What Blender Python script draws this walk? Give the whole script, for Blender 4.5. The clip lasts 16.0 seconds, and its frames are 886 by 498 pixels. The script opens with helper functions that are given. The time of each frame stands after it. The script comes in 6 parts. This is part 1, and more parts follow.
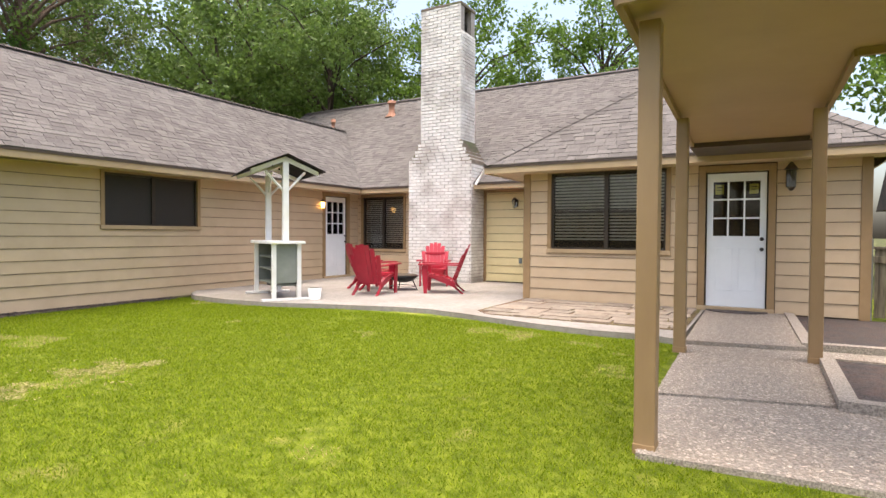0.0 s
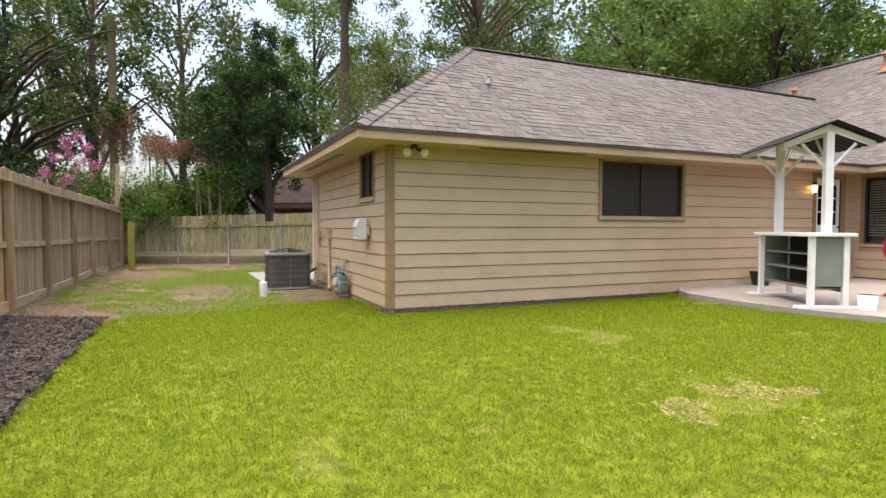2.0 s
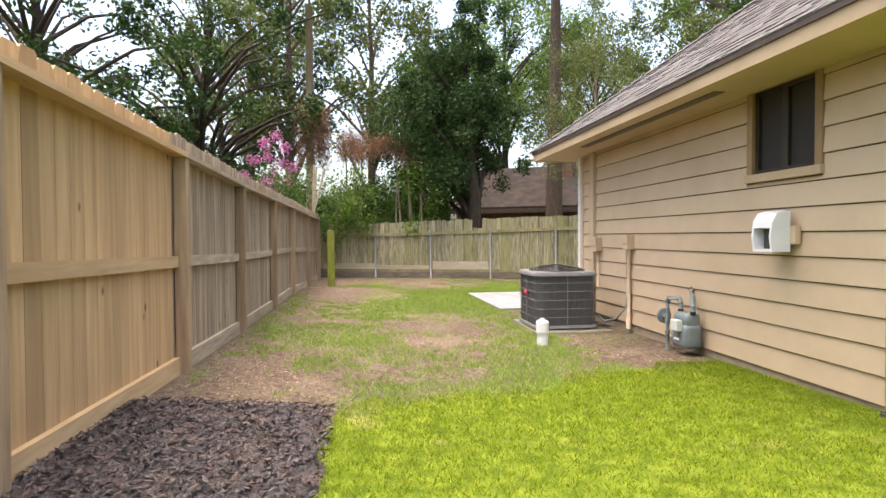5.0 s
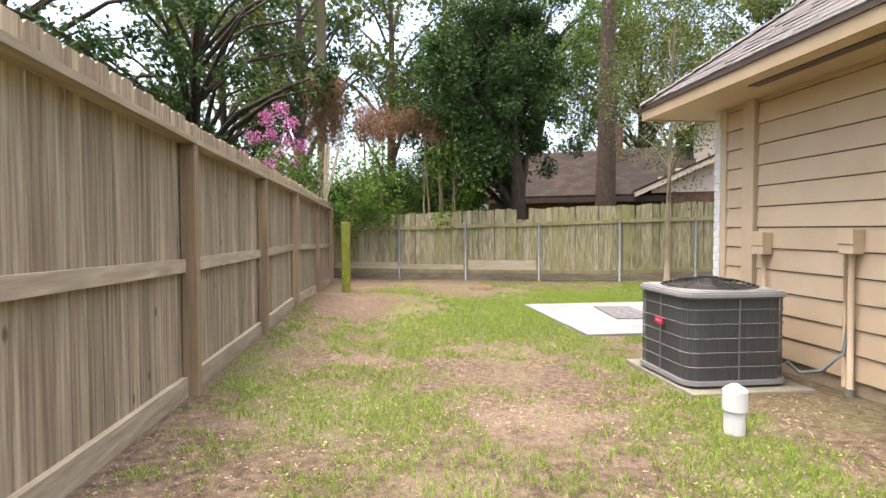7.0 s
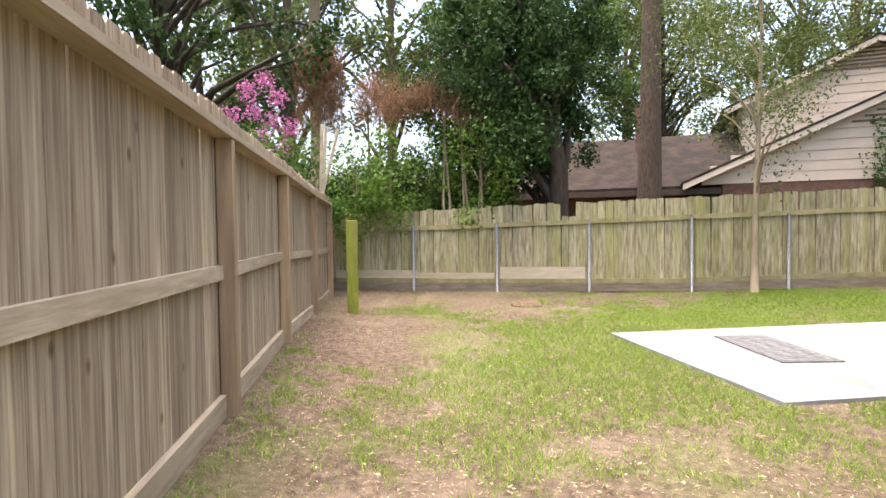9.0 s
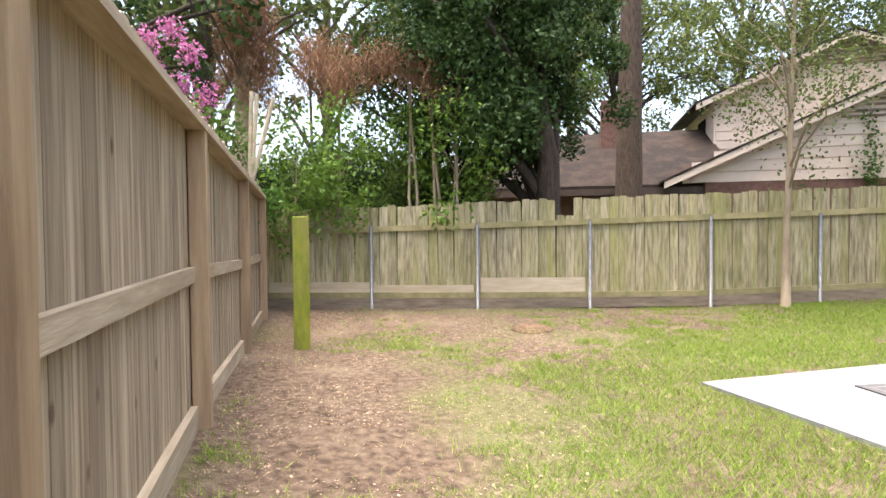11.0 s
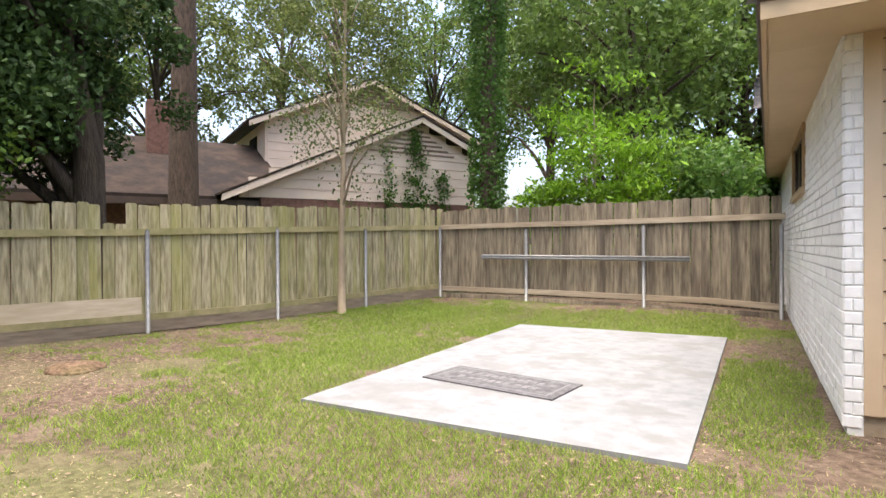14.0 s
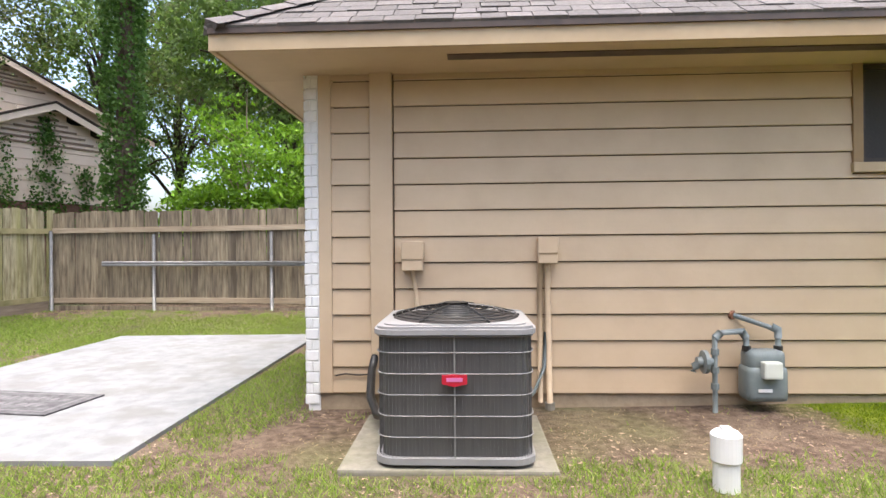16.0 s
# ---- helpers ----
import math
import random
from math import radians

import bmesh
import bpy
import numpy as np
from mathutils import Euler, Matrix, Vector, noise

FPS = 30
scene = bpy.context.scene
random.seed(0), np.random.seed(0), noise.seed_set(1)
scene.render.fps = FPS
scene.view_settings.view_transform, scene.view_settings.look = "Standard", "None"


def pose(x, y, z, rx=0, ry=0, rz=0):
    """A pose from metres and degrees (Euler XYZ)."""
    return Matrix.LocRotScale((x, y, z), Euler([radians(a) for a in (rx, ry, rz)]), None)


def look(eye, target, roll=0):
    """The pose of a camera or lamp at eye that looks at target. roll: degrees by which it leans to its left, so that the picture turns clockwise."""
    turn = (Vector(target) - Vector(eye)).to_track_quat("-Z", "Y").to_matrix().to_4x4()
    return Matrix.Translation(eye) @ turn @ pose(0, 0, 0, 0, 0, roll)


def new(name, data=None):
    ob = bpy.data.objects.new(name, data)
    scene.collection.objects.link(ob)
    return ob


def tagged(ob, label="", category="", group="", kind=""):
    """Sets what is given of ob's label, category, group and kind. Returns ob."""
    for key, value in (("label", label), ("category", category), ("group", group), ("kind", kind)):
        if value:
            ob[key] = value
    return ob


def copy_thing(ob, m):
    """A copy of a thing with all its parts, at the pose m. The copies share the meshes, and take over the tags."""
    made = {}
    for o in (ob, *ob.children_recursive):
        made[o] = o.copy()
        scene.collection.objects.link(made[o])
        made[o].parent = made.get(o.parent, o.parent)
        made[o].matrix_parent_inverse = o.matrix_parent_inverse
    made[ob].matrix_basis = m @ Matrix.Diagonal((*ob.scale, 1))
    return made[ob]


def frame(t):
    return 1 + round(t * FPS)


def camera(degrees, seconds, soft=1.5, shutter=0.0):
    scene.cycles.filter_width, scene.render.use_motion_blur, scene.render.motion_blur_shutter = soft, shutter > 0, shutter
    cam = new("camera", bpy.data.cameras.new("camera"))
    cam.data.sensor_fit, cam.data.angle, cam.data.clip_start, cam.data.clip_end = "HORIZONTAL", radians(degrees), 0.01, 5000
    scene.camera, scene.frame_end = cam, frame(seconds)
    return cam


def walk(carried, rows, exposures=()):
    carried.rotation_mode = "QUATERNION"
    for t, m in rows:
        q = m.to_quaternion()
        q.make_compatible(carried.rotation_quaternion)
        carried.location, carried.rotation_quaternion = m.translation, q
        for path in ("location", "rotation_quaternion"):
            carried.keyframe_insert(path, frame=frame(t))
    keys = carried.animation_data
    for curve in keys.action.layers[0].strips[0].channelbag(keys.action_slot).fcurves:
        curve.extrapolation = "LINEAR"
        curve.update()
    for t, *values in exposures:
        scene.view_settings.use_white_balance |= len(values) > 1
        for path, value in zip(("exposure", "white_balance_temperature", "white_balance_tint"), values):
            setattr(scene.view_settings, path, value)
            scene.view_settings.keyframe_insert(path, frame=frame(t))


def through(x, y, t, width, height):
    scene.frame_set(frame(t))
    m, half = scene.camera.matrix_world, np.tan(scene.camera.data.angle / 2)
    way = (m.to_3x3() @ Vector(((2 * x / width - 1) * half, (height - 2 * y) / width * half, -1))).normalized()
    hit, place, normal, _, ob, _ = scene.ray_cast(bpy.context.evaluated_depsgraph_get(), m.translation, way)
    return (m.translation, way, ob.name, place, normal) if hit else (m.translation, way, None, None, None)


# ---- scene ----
cam = camera(76.7, 16.0)
PATH = [
    (0, (-0.064, 0.217, 1.231), (-1.059, 1.952, 1.18), 0.3),
    (0.5, (-0.583, 0.018, 1.191), (-1.857, 1.559, 1.127), 0.3),
    (1, (-1.113, -0.142, 1.171), (-2.65, 1.137, 1.094), 0.4),
    (1.5, (-1.841, -0.329, 1.189), (-3.546, 0.712, 1.102), 0.3),
    (2, (-2.466, -0.586, 1.175), (-4.289, 0.231, 1.097), 0.1),
    (2.5, (-3.104, -0.821, 1.215), (-4.986, -0.15, 1.144), 0.1),
    (3, (-3.869, -1.059, 1.215), (-5.792, -0.513, 1.149), -0.0),
    (3.5, (-4.647, -1.224, 1.196), (-6.598, -0.788, 1.138), -0.1),
    (4, (-5.438, -1.284, 1.156), (-7.403, -0.915, 1.106), -0.1),
    (4.5, (-6.193, -1.373, 1.149), (-8.166, -1.049, 1.109), -0.1),
    (4.7, (-6.523, -1.37, 1.13), (-8.5, -1.068, 1.089), -0.2),
    (6.8, (-9.586, -1.526, 1.118), (-11.573, -1.304, 1.055), -0.4),
    (7, (-9.904, -1.53, 1.134), (-11.891, -1.308, 1.065), -0.2),
    (7.5, (-10.59, -1.587, 1.094), (-12.577, -1.364, 1.034), -0.5),
    (8, (-11.276, -1.646, 1.117), (-13.262, -1.423, 1.046), -0.2),
    (8.2, (-11.563, -1.704, 1.118), (-13.548, -1.477, 1.05), -0.3),
    (10.3, (-14.444, -2.272, 1.121), (-16.403, -1.875, 1.048), -0.7),
    (10.5, (-14.691, -2.302, 1.125), (-16.642, -1.868, 1.054), -0.6),
    (11, (-15.163, -2.31, 1.103), (-17.093, -1.789, 1.046), -0.5),
    (11.5, (-15.545, -2.246, 1.058), (-17.419, -1.547, 1.022), -0.5),
    (12, (-15.809, -2.171, 1.051), (-17.585, -1.252, 1.02), -0.5),
    (12.5, (-15.999, -2.178, 1.048), (-17.569, -0.94, 1.027), -0.2),
    (13, (-16.025, -2.217, 1.042), (-17.366, -0.733, 1.027), -0.2),
    (13.5, (-15.952, -2.252, 1.038), (-17.094, -0.61, 1.026), -0.3),
    (14, (-15.828, -2.299, 1.055), (-16.835, -0.571, 1.043), -0.3),
    (14.5, (-15.641, -2.318, 1.057), (-16.564, -0.544, 1.042), -0.4),
    (15, (-15.36, -2.225, 1.046), (-16.172, -0.397, 1.031), -0.5),
    (15.5, (-14.892, -2.13, 1.045), (-15.424, -0.202, 1.032), -0.7),
    (16, (-14.236, -2.129, 1.058), (-14.324, -0.131, 1.056), -0.5),
]
EXPO = [(0.0, 1.65, 6900, 10), (1.5, 1.6, 6900, 10), (2.5, 1.7, 6900, 10), (4.0, 1.92, 6850, 10), (7.0, 2.17, 6700, 10), (8.2, 2.28, 6680, 10), (11.0, 2.42, 6620, 10), (12.5, 2.26, 6650, 10), (14.0, 2.06, 6600, 10), (16.0, 2.02, 6300, 10)]
walk(cam, [(t, look(eye, target, roll)) for t, eye, target, roll in PATH], EXPO)

# ---- light: a bright, thinly overcast day ----
SUN_ELEV, SUN_TURN = 81.0, 172.0
world = bpy.data.worlds.new("sky")
scene.world = world
world.use_nodes = True
wn = world.node_tree
wn.nodes.clear()
sky = wn.nodes.new("ShaderNodeTexSky")
sky.sky_type = "NISHITA"
sky.sun_disc = False
sky.sun_elevation, sky.sun_rotation = radians(SUN_ELEV), radians(SUN_TURN)
sky.dust_density, sky.air_density, sky.ozone_density = 6.0, 1.0, 0.6
bg = wn.nodes.new("ShaderNodeBackground")
bg.inputs["Strength"].default_value = 0.15
wout = wn.nodes.new("ShaderNodeOutputWorld")
wn.links.new(sky.outputs["Color"], bg.inputs["Color"])
wn.links.new(bg.outputs["Background"], wout.inputs["Surface"])
sun_data = bpy.data.lights.new("sun", "SUN")
sun_data.energy, sun_data.angle, sun_data.color = 0.8, radians(60), (1.0, 0.96, 0.9)
sun = new("sun", sun_data)
a, e = radians(SUN_TURN), radians(SUN_ELEV)
sun.matrix_world = look((0, 0, 30), (-math.sin(a) * math.cos(e), -math.cos(a) * math.cos(e), 30 - math.sin(e)))


# ---- materials ----
def lin(h):
    """Linear colour from a hex string."""
    v = [int(h[i:i + 2], 16) / 255 for i in (0, 2, 4)]
    return tuple(c / 12.92 if c <= 0.04045 else ((c + 0.055) / 1.055) ** 2.4 for c in v) + (1,)


def surface(name, c1, c2, scale=8.0, rough=0.7, bump=0.1, stain=None, stain_scale=0.7, stain_amount=0.5, stretch=(1, 1, 1),
            metal=0.0, vary=0.12, island=False, fine=60.0, bump_dist=0.01, spec=0.4, through_light=0.0, contrast=0.5, stain_edge=0.12, knots=False):
    m = bpy.data.materials.new(name)
    m.use_nodes = True
    t = m.node_tree
    N, L = t.nodes, t.links
    b = N["Principled BSDF"]
    geo = N.new("ShaderNodeNewGeometry")
    info = N.new("ShaderNodeObjectInfo")
    mp = N.new("ShaderNodeMapping")
    mp.inputs["Scale"].default_value = stretch
    rnd = geo.outputs["Random Per Island"] if island else info.outputs["Random"]
    off = N.new("ShaderNodeVectorMath")
    off.operation = "ADD"
    mul = N.new("ShaderNodeMath")
    mul.operation = "MULTIPLY"
    mul.inputs[1].default_value = 37.0
    L.new(rnd, mul.inputs[0])
    L.new(geo.outputs["Position"], mp.inputs["Vector"])
    L.new(mp.outputs["Vector"], off.inputs[0])
    L.new(mul.outputs[0], off.inputs[1])
    n1 = N.new("ShaderNodeTexNoise")
    n1.inputs["Scale"].default_value, n1.inputs["Detail"].default_value, n1.inputs["Roughness"].default_value = scale, 5, 0.6
    L.new(off.outputs[0], n1.inputs["Vector"])
    ramp = N.new("ShaderNodeValToRGB")
    ramp.color_ramp.elements[0].position, ramp.color_ramp.elements[1].position = 0.5 - contrast / 2 + 0.05, 0.5 + contrast / 2 - 0.05
    ramp.color_ramp.elements[0].color, ramp.color_ramp.elements[1].color = c1, c2
    L.new(n1.outputs["Fac"], ramp.inputs["Fac"])
    col = ramp.outputs["Color"]
    if stain:
        n2 = N.new("ShaderNodeTexNoise")
        n2.inputs["Scale"].default_value, n2.inputs["Detail"].default_value = stain_scale, 6
        L.new(geo.outputs["Position"] if stretch == (1, 1, 1) else off.outputs[0], n2.inputs["Vector"])
        r2 = N.new("ShaderNodeValToRGB")
        r2.color_ramp.elements[0].position, r2.color_ramp.elements[1].position = 0.55 - stain_edge, 0.55 + stain_edge
        r2.color_ramp.elements[0].color, r2.color_ramp.elements[1].color = (0, 0, 0, 1), (stain_amount,) * 3 + (1,)
        L.new(n2.outputs["Fac"], r2.inputs["Fac"])
        mx = N.new("ShaderNodeMix")
        mx.data_type = "RGBA"
        L.new(r2.outputs["Color"], mx.inputs["Factor"])
        L.new(col, mx.inputs["A"])
        mx.inputs["B"].default_value = stain
        col = mx.outputs["Result"]
    if knots:
        vo = N.new("ShaderNodeTexVoronoi")
        vo.inputs["Scale"].default_value = 4.5
        vm = N.new("ShaderNodeMapping")
        vm.inputs["Scale"].default_value = (1, 1, .6)
        L.new(geo.outputs["Position"], vm.inputs["Vector"])
        L.new(vm.outputs["Vector"], vo.inputs["Vector"])
        r3 = N.new("ShaderNodeValToRGB")
        r3.color_ramp.elements[0].position, r3.color_ramp.elements[1].position = .05, .11
        r3.color_ramp.elements[0].color, r3.color_ramp.elements[1].color = (.8, .8, .8, 1), (0, 0, 0, 1)
        L.new(vo.outputs["Distance"], r3.inputs["Fac"])
        mk = N.new("ShaderNodeMix")
        mk.data_type = "RGBA"
        L.new(r3.outputs["Color"], mk.inputs["Factor"])
        L.new(col, mk.inputs["A"])
        mk.inputs["B"].default_value = (.09, .055, .032, 1)
        col = mk.outputs["Result"]
    if vary:
        hsv = N.new("ShaderNodeHueSaturation")
        mr = N.new("ShaderNodeMapRange")
        mr.inputs["To Min"].default_value, mr.inputs["To Max"].default_value = 1 - vary, 1 + vary
        L.new(rnd, mr.inputs["Value"])
        L.new(mr.outputs["Result"], hsv.inputs["Value"])
        L.new(col, hsv.inputs["Color"])
        col = hsv.outputs["Color"]
    L.new(col, b.inputs["Base Color"])
    b.inputs["Roughness"].default_value, b.inputs["Metallic"].default_value = rough, metal
    b.inputs["Specular IOR Level"].default_value = spec
    if bump:
        n3 = N.new("ShaderNodeTexNoise")
        n3.inputs["Scale"].default_value, n3.inputs["Detail"].default_value = fine, 4
        L.new(off.outputs[0], n3.inputs["Vector"])
        bp = N.new("ShaderNodeBump")
        bp.inputs["Strength"].default_value, bp.inputs["Distance"].default_value = bump, bump_dist
        L.new(n3.outputs["Fac"], bp.inputs["Height"])
        L.new(bp.outputs["Normal"], b.inputs["Normal"])
    if through_light:
        tr = N.new("ShaderNodeBsdfTranslucent")
        L.new(col, tr.inputs["Color"])
        ms = N.new("ShaderNodeMixShader")
        ms.inputs["Fac"].default_value = through_light
        L.new(b.outputs["BSDF"], ms.inputs[1])
        L.new(tr.outputs["BSDF"], ms.inputs[2])
        L.new(ms.outputs["Shader"], N["Material Output"].inputs["Surface"])
    return m


def rgb(r, g, b):
    return (r, g, b, 1)


SIDING = surface("tan_siding_paint", rgb(.48, .36, .238), rgb(.545, .415, .277), 3, .55, .15, rgb(.40, .31, .20), .6, .35, vary=.025, fine=45, bump_dist=.004)
SIDING_YELLOW = surface("pale_yellow_siding_paint", rgb(.62, .53, .29), rgb(.68, .58, .33), 3, .55, .12, vary=.02, fine=45, bump_dist=.004)
TRIM = surface("brown_trim_paint", rgb(.27, .175, .085), rgb(.33, .215, .11), 4, .55, .12, rgb(.2, .13, .065), .9, .4, vary=.03, fine=50, bump_dist=.003)
FASCIA = surface("tan_fascia_paint", rgb(.41, .30, .18), rgb(.47, .35, .215), 4, .55, .12, rgb(.30, .2, .1), .8, .4, vary=.03, bump_dist=.003)
SOFFIT = surface("tan_soffit_paint", rgb(.46, .345, .215), rgb(.52, .40, .255), 2.5, .6, .1, vary=.03, bump_dist=.003)
DRIP = surface("dark_drip_edge", rgb(.06, .04, .032), rgb(.10, .068, .05), 5, .45, .05, vary=.05)
CEIL_PLY = surface("tan_painted_plywood", rgb(.33, .21, .095), rgb(.385, .25, .118), 1.6, .5, .08, rgb(.3, .19, .08), .5, .3, vary=0, bump_dist=.004)
POST_PAINT = surface("brown_post_paint", rgb(.245, .16, .082), rgb(.30, .20, .105), 5, .5, .15, rgb(.2, .12, .06), 2, .5, stretch=(1, 1, .3), bump_dist=.004)
SHINGLE = surface("grey_brown_shingle", rgb(.105, .095, .091), rgb(.16, .147, .141), 40, .92, .5, rgb(.10, .088, .08), .5, .3, vary=.2, island=True, fine=150, bump_dist=.004, spec=.2)
ROOF_DECK = surface("dark_roof_felt", rgb(.05, .042, .038), rgb(.08, .068, .06), 20, .9, .3, vary=0)
BRICK = surface("whitewashed_brick", rgb(.64, .62, .59), rgb(.80, .79, .77), 14, .8, .4, rgb(.22, .175, .145), 1.4, .5, vary=.07, fine=70, bump_dist=.006, stain_edge=.1)
BRICK_LOW = surface("white_painted_brick", rgb(.68, .665, .64), rgb(.78, .77, .75), 12, .7, .4, rgb(.55, .51, .47), 1.3, .25, vary=.02, fine=70, bump_dist=.005)
MORTAR = surface("pale_mortar", rgb(.25, .23, .21), rgb(.36, .335, .31), 25, .9, .4, rgb(.22, .18, .15), .8, .5, vary=0)
MORTAR_W = surface("white_painted_mortar", rgb(.64, .63, .61), rgb(.72, .71, .69), 25, .85, .4, vary=0)
# Near-black soot of the flue, also painted in for shade in openings and rooms
SOOT_AND_SHADE = surface("soot_and_shade_black", rgb(.02, .018, .017), rgb(.05, .042, .038), 10, .9, .2, vary=0)
MOSSY = surface("mossy_brick_cap", rgb(.12, .095, .075), rgb(.24, .195, .15), 10, .9, .4, rgb(.1, .14, .05), 2.5, .6, vary=.1)
CONCRETE = surface("patio_concrete", rgb(.235, .215, .198), rgb(.325, .30, .28), 14, .85, .4, rgb(.19, .165, .14), 1.1, .5, vary=.04, fine=120, bump_dist=.004)
AGGREGATE = surface("exposed_aggregate_concrete", rgb(.20, .17, .145), rgb(.42, .37, .32), 80, .85, .6, rgb(.35, .28, .22), 1.0, .35, vary=.05, fine=85, bump_dist=.008, contrast=.3)
SLAB = surface("white_concrete_slab", rgb(.178, .181, .187), rgb(.256, .26, .267), 7, .8, .3, rgb(.165, .158, .152), 2.6, .6, vary=0, fine=80, bump_dist=.004, stain_edge=.06)
PAD = surface("weathered_concrete_pad", rgb(.15, .14, .11), rgb(.24, .22, .18), 14, .9, .3, rgb(.2, .2, .1), 2.5, .4, vary=.05)
PEBBLE = surface("washed_river_pebble", rgb(.29, .23, .185), rgb(.58, .50, .425), 3, .7, 0, vary=.3, island=True, contrast=.3)
FLAG = surface("worn_flagstone_paver", rgb(.17, .14, .115), rgb(.31, .262, .22), 9, .85, .4, rgb(.22, .16, .12), 2.5, .5, vary=.16, bump_dist=.008)
FOUND = surface("concrete_foundation", rgb(.25, .19, .125), rgb(.36, .28, .19), 10, .9, .3, vary=0)
DIRT = surface("bare_dirt_and_leaf_litter", rgb(.08, .05, .033), rgb(.19, .125, .085), 22, .95, .6, rgb(.16, .2, .05), 1.0, .45, vary=0, fine=90, bump_dist=.015, spec=.1, contrast=.35)
MULCH = surface("dark_bark_mulch", rgb(.03, .025, .025), rgb(.12, .102, .098), 60, .9, .8, rgb(.16, .09, .065), 9, .4, vary=.5, island=True, fine=120, bump_dist=.015, contrast=.4)
WOOD_NEW = surface("new_cedar_fence_wood", rgb(.40, .25, .12), rgb(.60, .415, .22), 8, .75, .4, rgb(.25, .15, .07), 1.6, .5, stretch=(3, 3, .14), contrast=.6, vary=.14, knots=True, fine=40, bump_dist=.004)
WOOD_OLD = surface("greying_fence_wood", rgb(.19, .14, .094), rgb(.48, .39, .275), 13, .85, .5, rgb(.155, .11, .072), 1.1, .6, stretch=(3, 3, .1), contrast=.42, vary=.15, knots=True, fine=34, bump_dist=.004)
POST_WOOD = surface("brown_fence_post_wood", rgb(.25, .165, .095), rgb(.43, .31, .19), 7, .8, .4, rgb(.2, .13, .08), 1.5, .5, stretch=(2.5, 2.5, .25), vary=.12, bump_dist=.004)
RAIL_NEW = surface("new_fence_rail_wood", rgb(.40, .265, .135), rgb(.56, .40, .225), 7, .75, .3, rgb(.34, .2, .09), 1.3, .4, stretch=(.3, 3, 3), vary=.1, fine=40, bump_dist=.004)
RAIL_OLD = surface("greying_fence_rail_wood", rgb(.27, .21, .145), rgb(.46, .385, .28), 8, .85, .4, rgb(.2, .145, .09), 1.2, .45, stretch=(.3, 3, 3), vary=.1, fine=40, bump_dist=.005)
WOOD_MOSS = surface("mossy_weathered_picket", rgb(.16, .135, .075), rgb(.40, .35, .22), 10, .9, .5, rgb(.19, .185, .045), 1.3, .7, contrast=.42, stretch=(2.5, 2.5, .3), vary=.18, fine=40, bump_dist=.006)
WOOD_SIDE = surface("weathered_brown_picket", rgb(.105, .082, .056), rgb(.30, .25, .172), 9, .9, .5, rgb(.065, .05, .038), 1.2, .75, contrast=.42, stretch=(2.5, 2.5, .25), vary=.22, fine=40, bump_dist=.006)
RAIL_MOSS = surface("mossy_fence_rail", rgb(.2, .18, .075), rgb(.33, .28, .15), 6, .9, .3, rgb(.12, .12, .04), 1.2, .5, vary=.1)
BASE_BOARD = surface("brown_ground_board", rgb(.13, .10, .07), rgb(.25, .20, .145), 5, .9, .4, rgb(.09, .07, .05), 1.3, .5, stretch=(.6, .6, 4), vary=.1)
BOARD_PALE = surface("pale_patch_board", rgb(.38, .31, .21), rgb(.5, .42, .31), 5, .85, .3, rgb(.28, .22, .13), 1.2, .5, stretch=(.6, .6, 4), vary=.1)
GALV = surface("galvanised_steel", rgb(.15, .15, .148), rgb(.225, .222, .215), 14, .45, .08, metal=.3, vary=.05)
MOSS_POST = surface("moss_covered_post", rgb(.14, .18, .015), rgb(.27, .275, .04), 9, .95, .5, rgb(.2, .15, .07), 3, .5, stretch=(2, 2, .6), vary=0, bump_dist=.01)
WHITE = surface("white_paint", rgb(.74, .73, .71), rgb(.82, .82, .8), 6, .45, .06, rgb(.55, .5, .44), 2.5, .25, vary=.02, bump_dist=.003)
DOOR_WHITE = surface("white_door_paint", rgb(.74, .77, .80), rgb(.80, .83, .86), 3, .35, .04, vary=0, bump_dist=.002)
PVC = surface("white_pvc", rgb(.66, .66, .655), rgb(.73, .73, .72), 6, .35, .03, vary=0)
# dark slab colour, painted to read as lap shadow lines between the boards
LAP_SHADE = surface("dark_lap_shade", rgb(.05, .035, .022), rgb(.08, .055, .035), 9, .9, .1, vary=0)
GLASS_DARK = surface("dark_window_glass", rgb(.012, .012, .013), rgb(.02, .02, .02), 2, .06, 0, vary=0, spec=.6)
SCREEN = surface("dark_insect_screen", rgb(.022, .018, .016), rgb(.035, .029, .025), 160, .6, .15, vary=.1)
FRAME_DARK = surface("bronze_window_frame", rgb(.035, .026, .02), rgb(.055, .042, .033), 8, .4, .05, metal=.3, vary=0)
BLIND = surface("window_blind_slat", rgb(.5, .475, .43), rgb(.58, .555, .51), 5, .6, 0, vary=.08)
# black metal; also put into the condenser's gaps as shade
BLACK = surface("black_metal_and_shade", rgb(.012, .012, .012), rgb(.025, .024, .023), 10, .4, .05, vary=0)
GREY_METAL = surface("grey_painted_meter_metal", rgb(.14, .17, .17), rgb(.20, .225, .22), 9, .45, .06, vary=.04)
AC_GREY = surface("dark_grey_condenser_fins", rgb(.075, .073, .072), rgb(.10, .098, .096), 30, .5, .2, vary=.02, stretch=(1, 1, .1))
AC_TOP = surface("light_grey_condenser_metal", rgb(.22, .218, .22), rgb(.28, .277, .277), 7, .45, .05, vary=0)
AC_WIRE = surface("grey_guard_wire", rgb(.17, .168, .165), rgb(.21, .208, .204), 9, .45, 0, vary=0)
